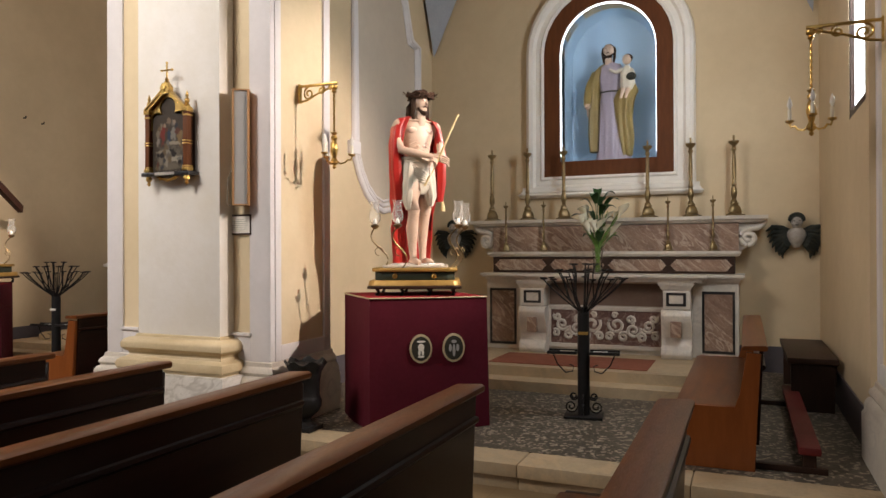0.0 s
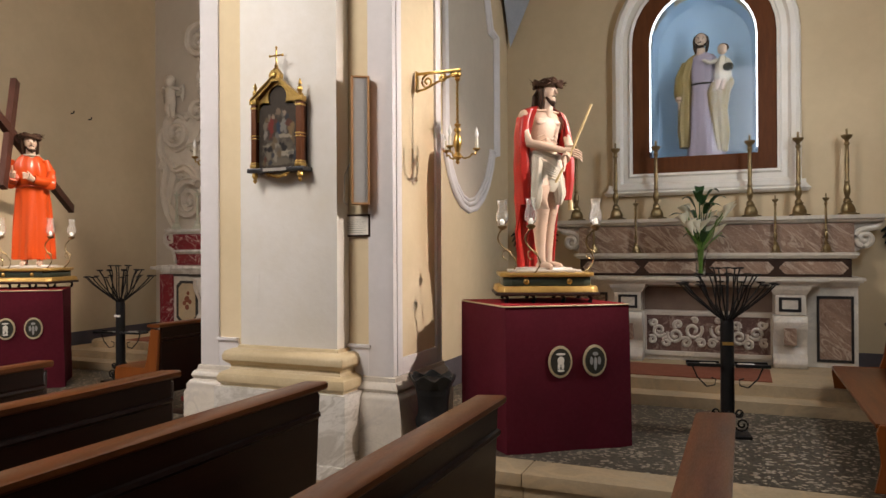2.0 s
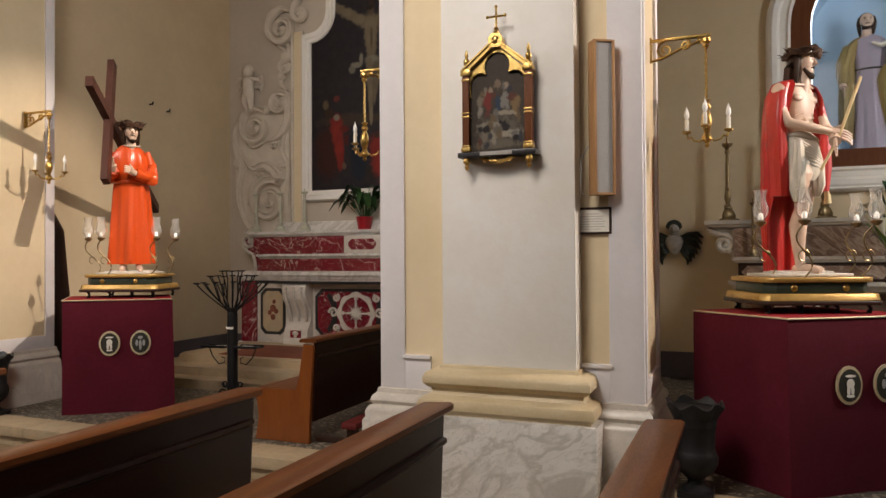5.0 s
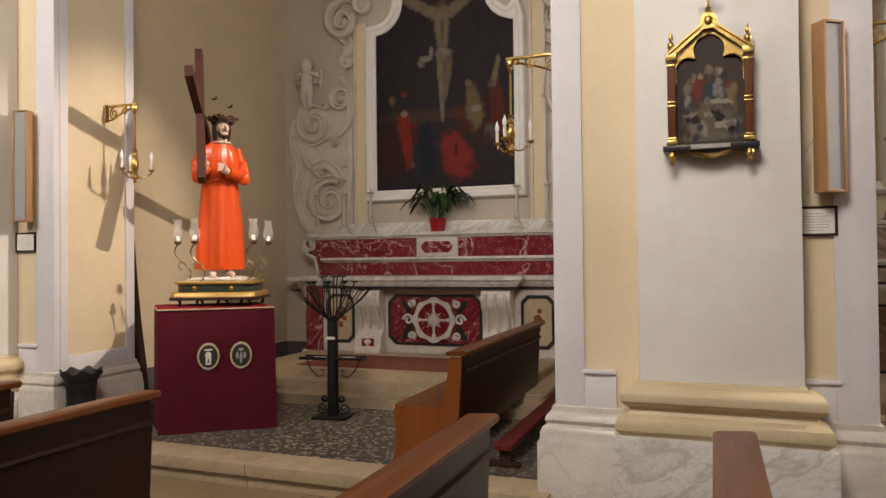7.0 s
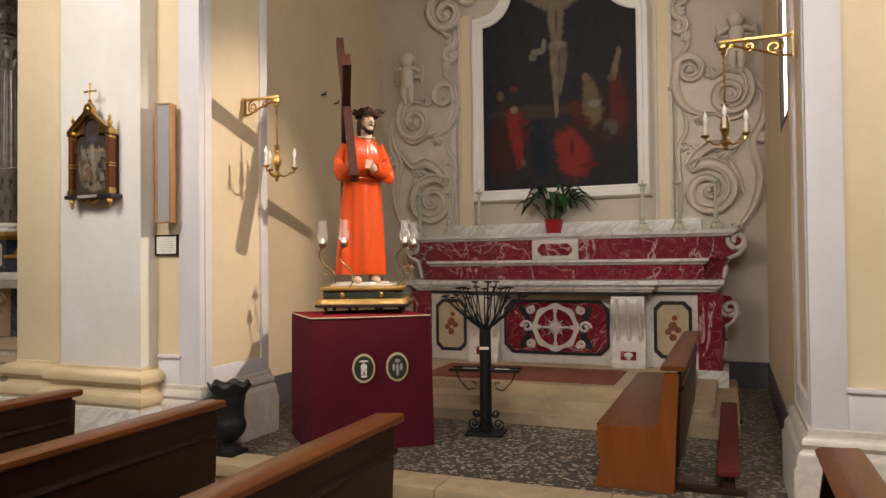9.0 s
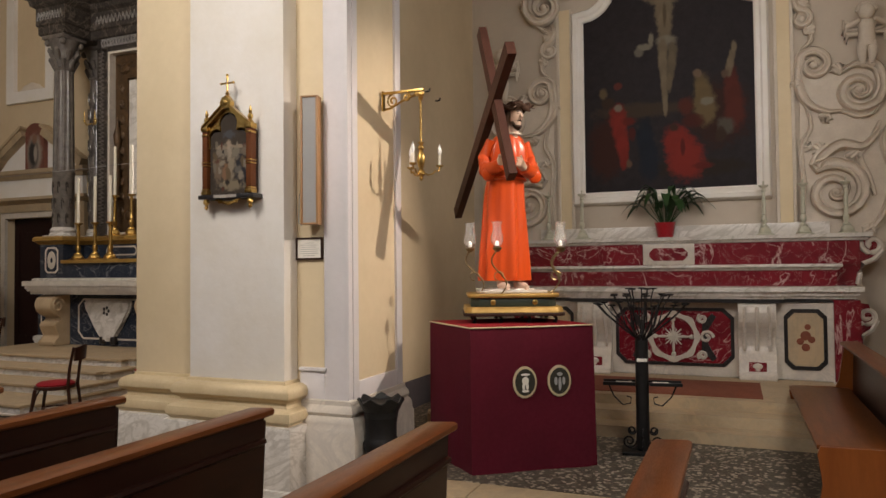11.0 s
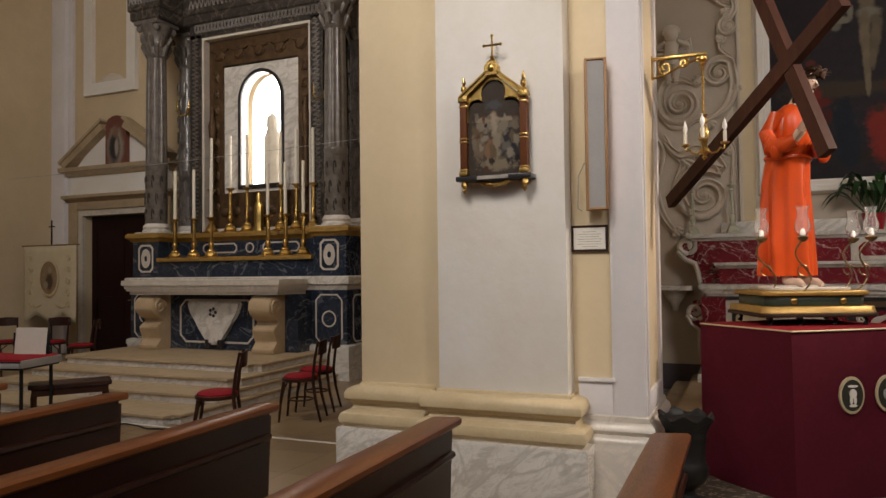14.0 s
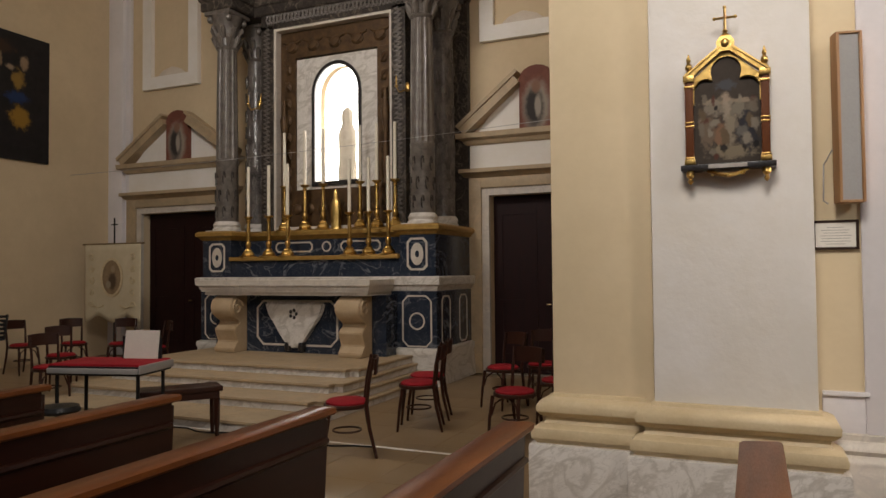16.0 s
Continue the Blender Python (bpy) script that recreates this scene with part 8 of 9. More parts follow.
# reredos
for s in (-1, 1):
    bm = B()
    box(bm, min(s * 1.36, s * 2.10), max(s * 1.36, s * 2.10), -0.12, 0.0, 2.293, 5.75)
    part("flank", bm, GREYM, ha, "grey veined marble flank")
bm = B()
for s in (-1, 1):
    a, b = sorted((s * 1.12, s * 1.36))
    box(bm, a, b, -0.86, 0.0, 2.293, 5.50)
box(bm, -1.36, 1.36, -0.86, 0.0, 5.45, 5.75)
ff = part("outer_frame", bm, GREYM, ha, "dark carved marble outer frame")
bm = B()
rnd = random.Random(9)
for s in (-1, 1):
    for i in range(22):
        z = 2.5 + i * 0.135
        tube(bm, [(s * (1.24 + 0.07 * math.sin(a * 2)), -0.87, z + 0.13 * a / 6.28) for a in [6.28 * k / 6 for k in range(7)]], 0.014, 5)
for i in range(18):
    x = -1.25 + i * 0.147
    tube(bm, [(x + 0.147 * k / 6, -0.87, 5.60 + 0.08 * math.sin(6.28 * k / 6)) for k in range(7)], 0.014, 5)
    tube(bm, [(x + 0.147 * k / 6, -0.87, 5.60 - 0.08 * math.sin(6.28 * k / 6)) for k in range(7)], 0.014, 5)
part("braid_relief", bm, COLM, ff, "interlaced carved relief")
bm = B()
ring_plate(bm, [(-1.12, 2.30), (1.12, 2.30), (1.12, 5.45), (-1.12, 5.45)], [(-1.075, 2.36), (1.075, 2.36), (1.075, 5.41), (-1.075, 5.41)], -0.84, -0.5)
part("pale_fillet", bm, MARBLE_P, ha, "pale marble fillet")
bm = B()
for s in (-1, 1):
    a, b = sorted((s * 0.78, s * 1.074))
    box(bm, a, b, -0.70, -0.42, 2.30, 5.0)
box(bm, -1.074, 1.074, -0.70, -0.42, 5.001, 5.409)
box(bm, -0.78, 0.78, -0.70, -0.42, 2.30, 2.98)
inn = part("inner_frame", bm, GILTBROWN, ha, "brown carved inner frame")
for i in range(5):
    x = -0.84 + 0.42 * i
    bm = B()
    ball(bm, (x, -0.71, 5.16), 0.11, 1.1, 0.35, 0.8, 0, 10)
    tube(bm, [(x - 0.18, -0.71, 5.26), (x, -0.72, 5.20), (x + 0.18, -0.71, 5.26)], 0.02, 6)
    for q in (-1, 1):
        tube(bm, [(x, -0.74, 5.10), (x + q * 0.07, -0.745, 5.13), (x + q * 0.10, -0.73, 5.20)], [0.012, 0.018, 0.01], 6)
    part("swag", bm, GILTBROWN, inn, "dull gilt carved swag")
for s in (-1, 1):
    for i in range(9):
        bm = B()
        ball(bm, (s * 0.91, -0.71, 2.75 + 0.26 * i), 0.075, 0.9, 0.4, 1.1, 0, 8)
        tube(bm, [(s * 0.86, -0.72, 2.68 + 0.26 * i), (s * 0.91, -0.745, 2.74 + 0.26 * i), (s * 0.97, -0.72, 2.83 + 0.26 * i)], [0.008, 0.022, 0.008], 6)
        part("leaf_boss", bm, GILTBROWN, inn, "dull gilt leaf boss")
for i in range(7):
    bm = B()
    ball(bm, (-0.75 + 0.25 * i, -0.71, 2.66), 0.09, 1.1, 0.4, 1.0, 0, 8)
    part("leaf_boss", bm, GILTBROWN, inn, "dull gilt leaf boss")
for s in (-1, 1):
    bm = B()
    lathe(bm, [(0.03, 2.95), (0.06, 3.0), (0.035, 3.1), (0.055, 3.4), (0.03, 3.7), (0.06, 3.9), (0.075, 4.05), (0.03, 4.2), (0.03, 4.35)], 10, (s * 0.96, -0.76, 0))
    part("gilt_herm", bm, GILTBROWN, ha, "small gilt carved figure post")
bm = B()
a_out = [(-0.78, 2.98), (0.78, 2.98)] + [(0.78 * (1 if i < 6 else (-1 if i > 10 else (8 - i) / 2.0 * 1.0)), 4.98) if 5 < i < 11 else ((0.78, 3.6 + 0.23 * i) if i <= 5 else (-0.78, 4.98 - 0.23 * (i - 11))) for i in range(17)]
ring_plate(bm, a_out, arch(0.0, 0.44, 3.06, 4.42, 4.86, 16), -0.66, -0.45)
part("arch_panel", bm, MARBLE, ha, "white veined marble arch panel")
bm = B()
ring_plate(bm, arch(0.0, 0.47, 3.03, 4.42, 4.89, 16), arch(0.0, 0.415, 3.10, 4.42, 4.835, 16), -0.69, -0.655)
part("arch_rim", bm, INK, ha, "black rim of the lit niche")
bm = B()
prism(bm, arch(0.0, 0.45, 3.0, 4.42, 4.87, 16), -0.30, -0.28)
part("lit_back", bm, LITGLASS, ha, "brightly lit white niche back")
bm = B()
loft(bm, [(0, 0, 0.0, 0.17, 0.10), (0, 0, 0.5, 0.15, 0.10), (0, 0, 0.9, 0.16, 0.10), (0, 0, 1.05, 0.09, 0.07), (0, 0, 1.12, 0.10, 0.09), (0, 0, 1.25, 0.09, 0.09), (0, 0, 1.32, 0.03, 0.03)], 24, 0, 7, 0.05)
fig = tagged(new("statue", mesh_of("statue", bm, [LOIN])), "pale veiled statue standing in the lit altar niche", "statue")
fig.matrix_basis = pose(H[0] + 0.10, H[1] - 0.48, 3.02)


def column(x, y, fluted):
    c = part("column_base", lathe(B(), [(0.23, 2.293), (0.23, 2.34), (0.21, 2.36), (0.225, 2.40), (0.20, 2.44), (0.185, 2.46)], 24, (x, y, 0)), MARBLE, ha, "white marble column base")
    bm = B()
    n = 48 if fluted else 24
    rings = []
    for z, r in ((2.46, 0.180), (3.38, 0.180), (3.40, 0.188), (3.43, 0.188), (3.45, 0.178), (4.3, 0.172), (5.12, 0.158)):
        rings.append([bm.verts.new((x + r * (1 - (0.09 * (i % 4 in (0, 1)) if fluted and z > 3.44 else 0)) * math.cos(2 * math.pi * i / n), y + r * (1 - (0.09 * (i % 4 in (0, 1)) if fluted and z > 3.44 else 0)) * math.sin(2 * math.pi * i / n), z)) for i in range(n)])
    skin(bm, rings)
    sh = part("column", bm, COLM if fluted else DARKCOL, ha, "grey fluted marble column" if fluted else "dark veined marble column")
    bm = B()
    for k in range(3 if fluted else 9):
        for t in range(4):
            a0 = -0.4 - 0.75 * t + 0.35 * (k % 2)
            pts = [(x + 0.186 * math.cos(a0 + 0.10 * math.cos(b)), y + 0.186 * math.sin(a0 + 0.10 * math.cos(b)), 2.62 + 0.27 * k + 0.09 * math.sin(b)) for b in [5.0 * i / 12 for i in range(13)]]
            tube(bm, pts, 0.013, 5)
    part("vine_relief", bm, COLM if not fluted else GREYM, sh, "carved vine relief")
    bm = B()
    lathe(bm, [(0.165, 5.10), (0.185, 5.13), (0.16, 5.16), (0.17, 5.30), (0.20, 5.45), (0.26, 5.58), (0.27, 5.60)], 20, (x, y, 0))
    box(bm, x - 0.26, x + 0.26, y - 0.26, y + 0.26, 5.60, 5.66, 0.01)
    for ring, (zz, rr, m) in enumerate(((5.24, 0.20, 8), (5.38, 0.225, 8))):
        for i in range(m):
            a = 2 * math.pi * (i + 0.5 * ring) / m
            tube(bm, [(x + 0.16 * math.cos(a), y + 0.16 * math.sin(a), zz - 0.10), (x + rr * math.cos(a), y + rr * math.sin(a), zz), (x + (rr + 0.045) * math.cos(a), y + (rr + 0.045) * math.sin(a), zz + 0.05), (x + (rr + 0.05) * math.cos(a), y + (rr + 0.05) * math.sin(a), zz + 0.02)], [0.03, 0.045, 0.035, 0.012], 6)
    for a in (0.785, 2.356, 3.927, 5.498):
        ball(bm, (x + 0.27 * math.cos(a), y + 0.27 * math.sin(a), 5.55), 0.055, 1, 1, 1, 0, 8)
    part("capital", bm, COLM, ha, "carved leaf capital")


for s in (-1, 1):
    column(s * 1.80, -1.20, True)
    bm = B()
    box(bm, s * 1.80 - 0.24, s * 1.80 + 0.24, -1.44, -0.15, 2.2915, 2.31)
    part("plinth", bm, MARBLE, ha)
    column(s * 1.80, -0.42, False)
bm = B()
sweep(bm, [(-2.10, 0), (-2.10, -1.46), (-1.48, -1.46), (-1.48, -0.90), (1.48, -0.90), (1.48, -1.46), (2.10, -1.46), (2.10, 0)], [(0.0, 5.66), (0.02, 5.68), (0.02, 5.80), (0.05, 5.82), (0.05, 6.10), (0.12, 6.14), (0.14, 6.22), (0.24, 6.26), (0.26, 6.38)])
slab(bm, [(-2.09, 0), (-2.09, -1.45), (-1.49, -1.45), (-1.49, -0.89), (1.49, -0.89), (1.49, -1.45), (2.09, -1.45), (2.09, 0)], 5.661, 6.40)
part("entablature", bm, GREYM, ha, "carved dark marble entablature")
for i in range(30):
    x = -1.30 + 0.09 * i
    part("palmette", tube(B(), [(x, -0.955, 5.90), (x + 0.045, -0.96, 6.02), (x + 0.09, -0.955, 5.90)], 0.016, 5), COLM, ha)
for s in (-1, 1):
    for i in range(9):
        x = s * 1.79 + 0.068 * (i - 4) - 0.045
        part("palmette", tube(B(), [(x, -1.515, 5.90), (x + 0.045, -1.52, 6.02), (x + 0.09, -1.515, 5.90)], 0.016, 5), COLM, ha)

# the columns and the frame rise a tenth higher above the candle shelf
for o in ha.children_recursive:
    for v in o.data.vertices:
        if v.co.z > 3.0:
            v.co.z = 3.0 + 1.107 * (v.co.z - 3.0)

for k, px in enumerate((-17.62, -17.22, -16.86, -15.74, -15.41, -15.08)):
    candlestick("altar_candlestick", (px, 9.52, 1.8625), 0.70, GOLD, 0.80, "polished gilt candlestick with a tall ivory candle", "gilt candlesticks", 0.125)
for k, px in enumerate((-17.25, -16.85, -16.50, -15.82, -15.52, -15.20)):
    candlestick("altar_candlestick", (px, 9.98, 2.2925), 0.80, GOLD, 0.88, "polished gilt candlestick with a tall ivory candle", "gilt candlesticks", 0.125)
bm = B()
loft(bm, [(0, 0, 0.0, 0.10, 0.08), (0, 0, 0.05, 0.08, 0.07), (0, 0, 0.25, 0.09, 0.07), (0, 0, 0.42, 0.08, 0.06), (0, 0, 0.50, 0.035, 0.035), (0, 0, 0.56, 0.045, 0.045), (0, 0, 0.63, 0.02, 0.02)], 20, 0, 6, 0.06)
ch = tagged(new("gilt_figure", mesh_of("gilt_figure", bm, [GOLD])), "small gilt carved figure before the altar niche", "figurine")
ch.matrix_basis = pose(-16.25, 9.96, 2.2925)
# gilt wall lights on the columns
for s in (-1, 1):
    wl_ = thing("wall_light", "small gilt twin wall light on the altar column", "wall light", (H[0] + s * 1.40, H[1] - 0.93, 4.45), 0, "gilt wall lights")
    bm = B()
    ball(bm, (0, 0.06, 0), 0.05, 0.8, 0.5, 1.6)
    for q in (-1, 1):
        tube(bm, [(0, 0, -0.06), (q * 0.08, -0.05, -0.10), (q * 0.13, -0.06, -0.02)], 0.012, 6)
        lathe(bm, [(0.01, -0.02), (0.035, 0.0), (0.012, 0.01), (0.012, 0.12), (0.002, 0.17)], 10, (q * 0.13, -0.06, 0))
    part("branches", bm, GOLD, wl_)


FRESCO = painted("pediment_fresco", (0.085, 0.034, 0.024), [(0.0, 4.12, 0.24, 0.42, (0.34, 0.30, 0.25)), (-0.03, 4.10, 0.17, 0.34, (0.018, 0.016, 0.018)), (0.03, 4.12, 0.06, 0.20, (0.36, 0.31, 0.26)), (0.0, 4.42, 0.08, 0.11, (0.22, 0.12, 0.08)), (0.0, 4.68, 0.18, 0.09, (0.16, 0.06, 0.045))], 0.35, 9)
# doorways with broken pediments
def doorcase(i, x0, x1, leaf, lab):
    d = tagged(new("door_%d" % i), lab, "door", kind="structure")
    cx, hw = (x0 + x1) / 2, (x1 - x0) / 2
    d.matrix_basis = pose(cx, TB, 0)
    bm = B()
    ring_plate(bm, [(-hw - 0.12, 0), (hw + 0.12, 0), (hw + 0.12, 2.92), (-hw - 0.12, 2.92)], [(-hw, 0.001), (hw, 0.001), (hw, 2.80), (-hw, 2.80)], -0.07, -0.002)
    part("inner_casing", bm, MARBLE_P, d, "white marble inner casing")
    bm = B()
    for s in (-1, 1):
        a, b = sorted((s * (hw + 0.12), s * (hw + 0.36)))
        box(bm, a, b, -0.11, -0.002, 0, 3.08, 0.008)
    box(bm, -hw - 0.12, hw + 0.12, -0.11, -0.002, 2.92, 3.08, 0.006)
    part("outer_casing", bm, STONE, d, "beige stone casing")
    bm = B()
    sweep(bm, [(-hw - 0.36, 0), (-hw - 0.36, -0.11), (hw + 0.36, -0.11), (hw + 0.36, 0)], [(0.0, 3.08), (0.04, 3.10), (0.06, 3.14), (0.10, 3.16), (0.10, 3.22), (-0.1, 3.225)])
    part("lintel_moulding", bm, STONE, d)
    bm = B()
    box(bm, -hw - 0.30, hw + 0.30, -0.10, -0.002, 3.20, 3.62)
    part("frieze", bm, WHITE, d, "white plaster frieze")
    bm = B()
    sweep(bm, [(-hw - 0.34, 0), (-hw - 0.34, -0.12), (hw + 0.34, -0.12), (hw + 0.34, 0)], [(0.0, 3.60), (0.04, 3.63), (0.06, 3.67), (0.14, 3.70), (0.15, 3.78), (-0.1, 3.785)])
    part("cornice", bm, STONE, d, "moulded stone cornice")
    for s in (-1, 1):
        bm = B()
        beam(bm, (s * (hw + 0.40), -0.13, 3.82), (s * 0.30, -0.13, 4.56), 0.24, 0.16)
        beam(bm, (s * (hw + 0.46), -0.17, 3.88), (s * 0.28, -0.17, 4.68), 0.22, 0.06)
        part("raking_cornice", bm, STONE, d, "sloping broken pediment")
    bm = B()
    prism(bm, [(-hw - 0.2, 3.78), (hw + 0.2, 3.78), (0.4, 4.55), (-0.4, 4.55)], -0.06, -0.002)
    part("tympanum", bm, WHITE, d)
    bm = B()
    prism(bm, [(-0.27, 3.785), (0.27, 3.785), (0.27, 4.52), (0.30, 4.54)] + [(0.27 * math.cos(a), 4.56 + 0.20 * math.sin(a)) for a in [math.pi * k / 8 for k in range(9)]] + [(-0.30, 4.54), (-0.27, 4.52)], -0.16, -0.061)
    part("painted_panel", bm, FRESCO, d, "small painted panel in the pediment")
    bm = B()
    box(bm, -hw, hw, 0.16, 0.21, 0, 2.80)
    lf = part("leaf", bm, leaf, d, "dark maroon leaf, a closed door or the dark of an open doorway")
    bm = B()
    for s in (-1, 1):
        for z0, z1 in ((0.25, 1.15), (1.30, 2.55)):
            a, b = sorted((s * 0.10, s * (hw - 0.10)))
            ring_plate(bm, [(a, z0), (b, z0), (b, z1), (a, z1)], [(a + 0.05, z0 + 0.05), (b - 0.05, z0 + 0.05), (b - 0.05, z1 - 0.05), (a + 0.05, z1 - 0.05)], 0.148, 0.162)
    part("leaf_moulding", bm, leaf, lf)
    bm = B()
    tube(bm, [(0.06, 0.15, 1.08), (0.06, 0.10, 1.08), (0.14, 0.10, 1.08)], 0.012, 7)
    part("handle", bm, BRASS, lf, "brass handle")
    return d


MAROON = mat("dark_maroon_door", (0.022, 0.006, 0.006), (0.015, 0.005, 0.005), 3, 0.5, stretch=(5, 5, 1))
doorcase(1, DL0, DL1, MAROON, "tall dark maroon door in a pedimented stone case")
# this doorway stands open; the dark leaf is added for the shade inside it
doorcase(2, DR0, DR1, MAROON, "open doorway, its dark filled in by a maroon leaf, in a pedimented stone case")

# white-framed blind niches above the doors
for cx in (-20.55, -13.40):
    nf = tagged(new("wall_niche"), "white-framed shallow wall niche above a door", "niche", kind="structure")
    nf.matrix_basis = pose(cx, TB, 5.25)
    bm = B()
    ring_plate(bm, [(-0.70, 0), (0.70, 0), (0.70, 2.6), (-0.70, 2.6)], [(-0.47, 0.24), (0.47, 0.24), (0.47, 2.36), (-0.47, 2.36)], -0.10, -0.002)
    part("frame", bm, WHITE, nf, "white plaster frame")
    bm = B()
    box(bm, -0.47, 0.47, -0.012, -0.002, 0.24, 2.36)
    part("field", bm, OCHRE, nf)
    bm = B()
    lathe(bm, [(0.02, 0.0), (0.33, 0.0), (0.34, 0.03), (0.22, 0.12), (0.02, 0.18)], 24, (0, -0.03, 0.24), squash=0.22)
    part("shell_ledge", bm, ORNAMENT, nf)

# dark painting on the side wall
wp = thing("wall_painting", "large very dark unframed oil painting on the side wall", "painting", (-22.098, 8.42, 3.64), 90)
WALLPAINT = painted("dark_wall_oil_paint", (0.010, 0.009, 0.009), [(0.38, 0.75, 0.20, 0.22, (0.30, 0.17, 0.03)), (0.34, 1.42, 0.14, 0.20, (0.26, 0.16, 0.04)), (0.45, 1.75, 0.10, 0.14, (0.30, 0.21, 0.13)), (0.18, 1.62, 0.09, 0.06, (0.32, 0.24, 0.16)), (-0.45, 1.30, 0.18, 0.08, (0.22, 0.20, 0.17)), (-0.62, 0.85, 0.07, 0.07, (0.28, 0.15, 0.08)), (0.30, 1.10, 0.26, 0.12, (0.02, 0.04, 0.11)), (0.0, 1.72, 0.05, 0.14, (0.24, 0.17, 0.10)), (-0.1, 1.95, 0.4, 0.15, (0.05, 0.03, 0.02))], 1.1, 7)
bm = B()
box(bm, -0.95, 0.95, -0.05, 0.0, 0.0, 2.25, 0.006)
part("canvas", bm, WALLPAINT, wp, "nearly black canvas")

# processional banner on its pole
bn = thing("banner", "ivory embroidered processional banner on a cross-topped pole", "banner", (-20.70, 9.62, 0.0), 0)
bm = B()
tube(bm, [(0, 0.03, 0.02), (0, 0.03, 2.62)], 0.014, 8)
tube(bm, [(-0.07, 0.03, 2.50), (0.07, 0.03, 2.50)], 0.012, 8)
lathe(bm, [(0.13, 0.0), (0.12, 0.03), (0.02, 0.05)], 14, (0, 0.03, 0))
part("pole", bm, IRON, bn)
bm = B()
tube(bm, [(-0.74, 0.0, 2.15), (0.74, 0.0, 2.15)], 0.016, 8)
part("crossbar", bm, BRASS, bn)
bm = B()
cols = 41
top, bot = [], []
rows = []
for r in range(13):
    t = r / 12
    row_ = []
    for c in range(cols):
        u = c / (cols - 1)
        zb = 0.86 - 0.12 * abs(math.sin(math.pi * 2 * u + math.pi / 2)) ** 1.5
        z = 2.14 + (zb - 2.14) * t
        row_.append(bm.verts.new((-0.68 + 1.36 * u, -0.012 - 0.012 * math.sin(9 * u) * t, z)))
    rows.append(row_)
for a, b in zip(rows, rows[1:]):
    for c in range(cols - 1):
        bm.faces.new((a[c], a[c + 1], b[c + 1], b[c]))
cl_ = part("cloth", bm, BANNER, bn, "ivory silk cloth with scalloped hem")
sol = cl_.modifiers.new("thickness", "SOLIDIFY")
sol.thickness = 0.006
bm = B()
ring_plate(bm, [(0.27 * math.cos(a), 1.55 + 0.35 * math.sin(a)) for a in [2 * math.pi * k / 30 for k in range(30)]], [(0.225 * math.cos(a), 1.55 + 0.305 * math.sin(a)) for a in [2 * math.pi * k / 30 for k in range(30)]], -0.036, -0.024)
for s in (-1, 1):
    for k in range(5):
        tube(bm, [(s * (0.50 + x), -0.030, 1.05 + 0.22 * k + z) for x, z in spiral(0, 0, 0.07, 0.015, 1.2, k)], 0.009, 5)
    tube(bm, [(s * 0.2, -0.03, 1.05), (s * 0.35, -0.03, 1.0), (s * 0.5, -0.03, 1.05)], 0.012, 5)
part("embroidery", bm, BEADMAT, cl_, "gold thread embroidery")
bm = B()
prism(bm, [(0.225 * math.cos(a), 1.55 + 0.305 * math.sin(a)) for a in [2 * math.pi * k / 30 for k in range(30)]], -0.030, -0.024)
part("medallion", bm, painted("banner_medallion_paint", (0.12, 0.085, 0.05), [(0.02, 1.48, 0.11, 0.18, (0.07, 0.045, 0.03)), (0.03, 1.70, 0.06, 0.07, (0.32, 0.24, 0.16)), (-0.08, 1.42, 0.07, 0.08, (0.30, 0.25, 0.18))], 0.4, 12), cl_, "brown painted oval medallion")


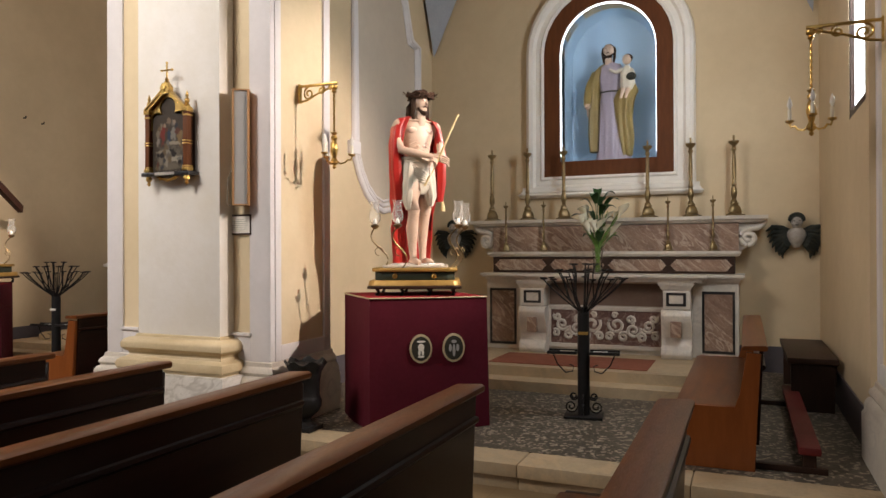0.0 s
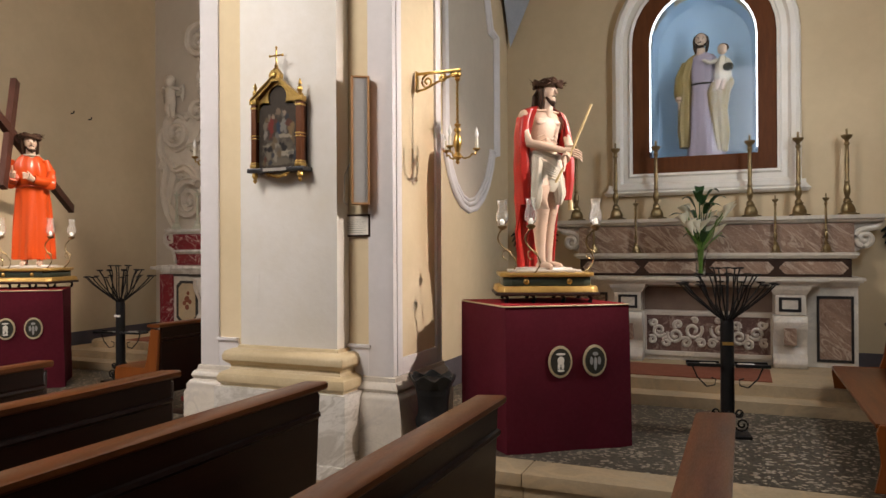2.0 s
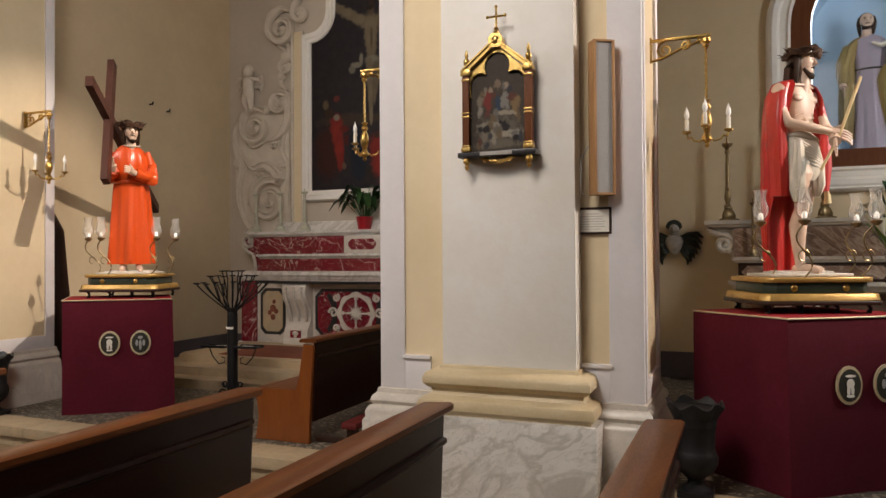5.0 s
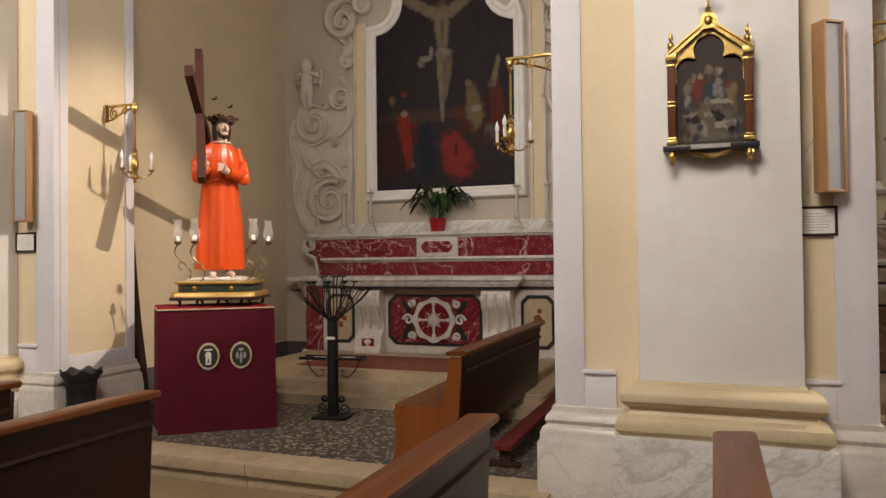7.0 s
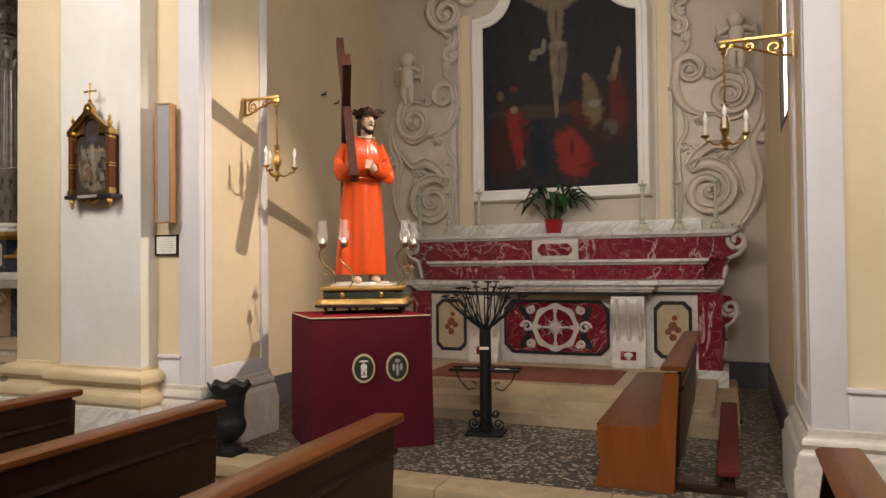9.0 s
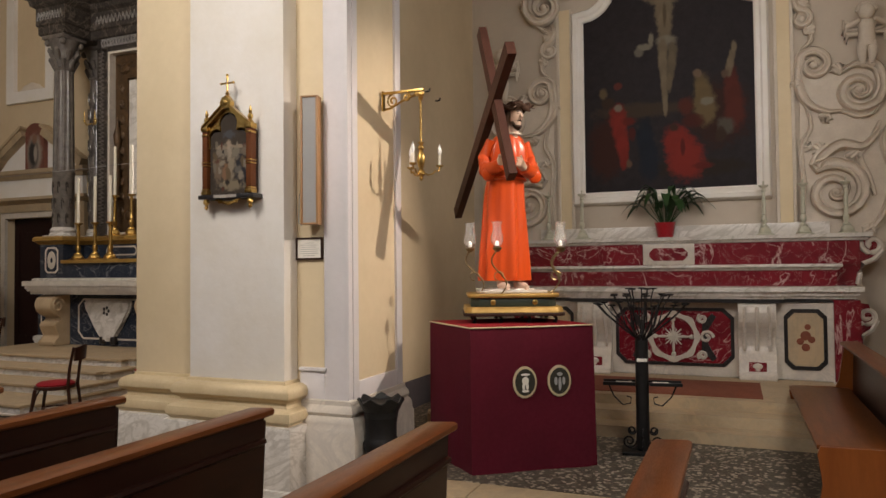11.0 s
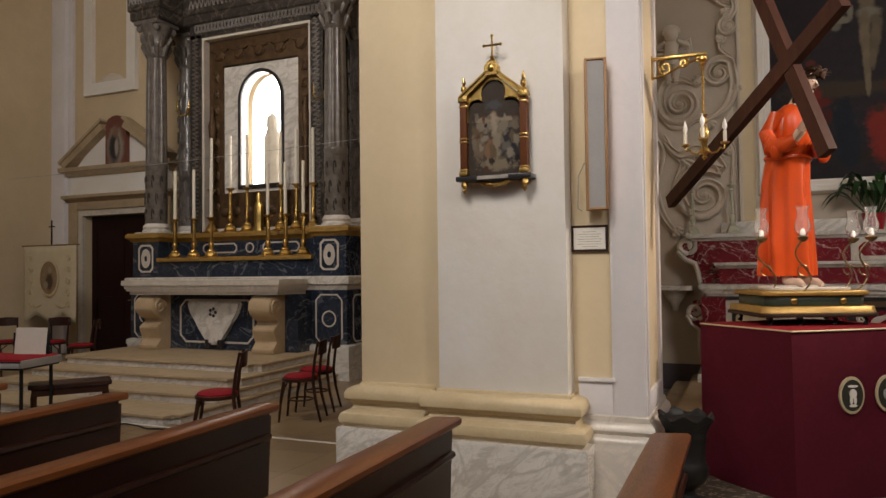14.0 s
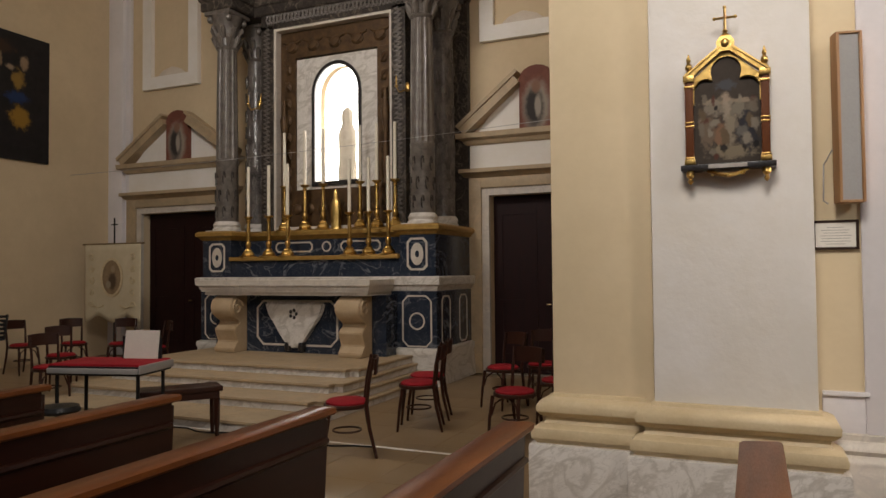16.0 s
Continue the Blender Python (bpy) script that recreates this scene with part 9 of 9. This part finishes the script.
# ---- chairs and musicians' things ----
def make_chair(at, rz):
    c = thing("chair", "dark bentwood chair with a round red velvet seat", "chair", at, rz, "bentwood chairs")
    bm = B()
    rings = []
    for z, k in ((0.425, 0.97), (0.43, 1.0), (0.455, 1.0), (0.46, 0.97)):
        rings.append([bm.verts.new((0.205 * k * math.cos(a), 0.205 * k * math.sin(a) * (1.0 if math.sin(a) < 0 else 0.92), z)) for a in [2 * math.pi * i / 28 for i in range(28)]])
    skin(bm, rings)
    part("seat_frame", bm, CHAIRWOOD, c)
    bm = B()
    lathe(bm, [(0.185, 0.4605), (0.186, 0.475), (0.16, 0.492), (0.08, 0.498), (0.001, 0.50)], 28)
    part("seat", bm, REDVELVET, c, "padded red velvet seat")
    for s in (-1, 1):
        bm = B()
        tube(bm, [(s * 0.15, -0.15, 0.43), (s * 0.165, -0.18, 0.22), (s * 0.17, -0.20, 0.0)], [0.019, 0.016, 0.012], 8)
        part("front_leg", bm, CHAIRWOOD, c)
        bm = B()
        tube(bm, [(s * 0.165, 0.25, 0.0), (s * 0.155, 0.19, 0.25), (s * 0.15, 0.165, 0.45), (s * 0.155, 0.185, 0.65), (s * 0.165, 0.225, 0.86)], [0.013, 0.017, 0.018, 0.016, 0.013], 8)
        part("back_leg", bm, CHAIRWOOD, c)
        bm = B()
        tube(bm, [(s * 0.15, -0.17, 0.25), (s * 0.12, -0.15, 0.36), (s * 0.04, -0.14, 0.415)], 0.009, 6)
        part("brace", bm, CHAIRWOOD, c)
    bm = B()
    n = 14
    rings = []
    for i in range(n + 1):
        u = -1 + 2 * i / n
        x, y = 0.178 * u, 0.235 + 0.03 * (1 - u * u)
        rings.append([bm.verts.new((x, y - 0.008, 0.72)), bm.verts.new((x, y + 0.008, 0.72)), bm.verts.new((x, y + 0.018, 0.855 + 0.015 * (1 - u * u))), bm.verts.new((x, y + 0.002, 0.855 + 0.015 * (1 - u * u)))])
    skin(bm, rings)
    part("backrest", bm, CHAIRWOOD, c, "curved wooden back board")
    bm = B()
    tube(bm, [(0.125 * math.cos(a), 0.125 * math.sin(a), 0.22) for a in [2 * math.pi * i / 20 for i in range(21)]], 0.009, 6)
    part("stretcher_ring", bm, CHAIRWOOD, c)
    return c


chair = make_chair((-13.50, 5.72, 0.0), -58)
for x, y, rz in ((-13.36, 6.90, -70), (-13.50, 7.42, -72), (-12.28, 6.75, -18), (-12.05, 7.55, -10), (-12.92, 8.30, -25), (-12.55, 8.75, 10), (-20.6, 8.75, 62), (-19.75, 8.95, 30), (-21.1, 8.2, 85), (-18.75, 8.65, -30), (-18.2, 6.45, 70), (-19.2, 7.4, 60), (-12.0, 9.2, 0)):
    copy_thing(chair, pose(x, y, 0, 0, 0, rz))

kb = thing("keyboard_instrument", "covered electric keyboard under a red cloth with a white music sheet", "keyboard", (-15.60, 5.06, 0.0), 14)
kb.scale = (0.86, 1.0, 1.05)
bm = B()
box(bm, -0.52, 0.52, -0.26, 0.26, 0.68, 0.76, 0.012)
part("case", bm, BLACKPL, kb)
bm = B()
box(bm, -0.51, 0.51, -0.285, -0.262, 0.70, 0.745, 0.008)
box(bm, 0.52, 0.54, -0.28, 0.27, 0.70, 0.77, 0.008)
part("trim", bm, GREYPANEL, kb, "silver-grey front edge")
bm = B()
rings = []
for z, k in ((0.761, 1.0), (0.772, 0.99), (0.780, 0.96)):
    rings.append([bm.verts.new((sx * 0.515 * k, sy * 0.26 * k, z)) for sx, sy in ((-1, -1), (1, -1), (1, 1), (-1, 1))])
skin(bm, rings)
part("cloth_cover", bm, REDVELVET, kb, "red velvet cover")
for sx in (-0.46, 0.46):
    for sy in (-0.2, 0.2):
        bm = B()
        tube(bm, [(sx, sy, 0.68), (sx, sy, 0.0)], 0.018, 8)
        part("leg", bm, IRON, kb)
bm = B()
prism(bm, [(0.02, 0.78), (0.42, 0.78), (0.45, 1.03), (0.05, 1.03)], 0.16, 0.168)
part("music_sheet", bm, PAPER, kb, "white open music sheet")
bm = B()
box(bm, 0.0, 0.46, 0.172, 0.185, 0.78, 0.98)
part("music_rest", bm, BLACKPL, kb)

sb = thing("piano_bench", "dark wooden stool bench beside the keyboard", "bench", (-15.32, 5.62, 0.0), 52)
bm = B()
box(bm, -0.38, 0.38, -0.16, 0.16, 0.46, 0.51, 0.012)
part("seat", bm, CHAIRWOOD, sb)
bm = B()
box(bm, -0.35, 0.35, -0.135, 0.135, 0.39, 0.46)
part("apron", bm, CHAIRWOOD, sb)
for sx in (-0.33, 0.33):
    for sy in (-0.12, 0.12):
        bm = B()
        lathe(bm, [(0.018, 0.0), (0.026, 0.20), (0.028, 0.39)], 4, (sx, sy, 0))
        part("leg", bm, CHAIRWOOD, sb)
ds = thing("round_stool", "black round-topped stool under the keyboard", "stool", (-15.62, 4.55, 0.0), 0)
bm = B()
lathe(bm, [(0.02, 0.43), (0.15, 0.435), (0.165, 0.46), (0.15, 0.495), (0.02, 0.50)], 24)
part("seat", bm, BLACKPL, ds)
bm = B()
lathe(bm, [(0.17, 0.0), (0.16, 0.02), (0.03, 0.05), (0.025, 0.43)], 16)
part("pillar", bm, IRON, ds)
ms = thing("music_stand", "black metal music stand with a slotted desk", "music stand", (-17.55, 5.15, 0.0), 30)
bm = B()
tube(bm, [(0, 0, 0.1), (0, 0, 1.0)], 0.012, 8)
for a in (0.3, 2.4, 4.5):
    tube(bm, [(0, 0, 0.28), (0.22 * math.cos(a), 0.22 * math.sin(a), 0.012)], 0.010, 6)
part("pole", bm, IRON, ms)
for k in range(6):
    bm = B()
    box(bm, -0.25, 0.25, -0.04 + 0.012 * k, -0.034 + 0.012 * k, 0.95 + 0.042 * k, 0.98 + 0.042 * k)
    part("slat", bm, IRON, ms)
for sx in (-0.245, 0.245):
    bm = B()
    beam(bm, (sx, -0.04, 0.94), (sx, 0.032, 1.195), 0.012, 0.03)
    part("desk_edge", bm, IRON, ms)
bm = B()
box(bm, -0.25, 0.25, -0.09, -0.03, 0.935, 0.949)
part("ledge", bm, IRON, ms)

# floor band and cable
tp = thing("floor_tape", "white floor band across the transept floor", "tape", (-14.2, 6.07, 0.0005), 0)
bm = B()
box(bm, -3.2, 3.0, -0.02, 0.02, 0.0, 0.003)
part("band", bm, TAPE, tp)
cb = thing("cable", "black cable lying along the floor band", "cable", (-15.0, 5.98, 0.0), 0)
bm = B()
tube(bm, [(-1.6 + 0.2 * i, 0.06 * math.sin(1.7 * i), 0.008) for i in range(17)], 0.008, 6)
part("wire", bm, BLACKPL, cb)
wr = thing("stretched_wire", "thin steel wire stretched across the altar", "wire", (-16.4, 9.3, 3.45), 0)
bm = B()
tube(bm, [(-5.0 + 0.5 * i, 0.0, 0.02 * (i - 10) * 0.6 - 0.0 + 0.0006 * (i - 10) ** 2) for i in range(21)], 0.004, 5)
part("strand", bm, GREYPANEL, wr)

# ---- floor slabs, the stretches that show as pieces and the rest joined ----
flo = bpy.data.objects["floor"]
TS = 0.60
me = None
rest = []
count = 0
for ix in range(-44, 11):
    for iy in range(-13, 19):
        x, y = ix * TS, iy * TS
        if y > 10.6 or y < -7.6 or x < -26 or x > 6.3:
            continue
        near = (-22.0 < x < -11.3 and 3.4 < y < 9.2) or (-11.5 < x < 1.0 and 3.5 < y < 4.2)
        if near and count < 290:
            if me is None:
                bm = B()
                box(bm, -TS / 2 + 0.0015, TS / 2 - 0.0015, -TS / 2 + 0.0015, TS / 2 - 0.0015, -0.03, 0.0, 0.0012)
                me = mesh_of("floor_slab", bm, FLOORM, False)
            t = new("floor_slab", me)
            t.parent = flo
            t.matrix_basis = pose(x, y, 0)
            count += 1
        else:
            rest.append((x, y))
bm = B()
h = TS / 2 - 0.0015
for x, y in rest:
    v = [bm.verts.new((x + a * h, y + b * h, 0.0)) for a, b in ((-1, -1), (1, -1), (1, 1), (-1, 1))]
    bm.faces.new(v)
tagged(part("floor_slabs", bm, FLOORM, flo, "", False), kind="stuff")
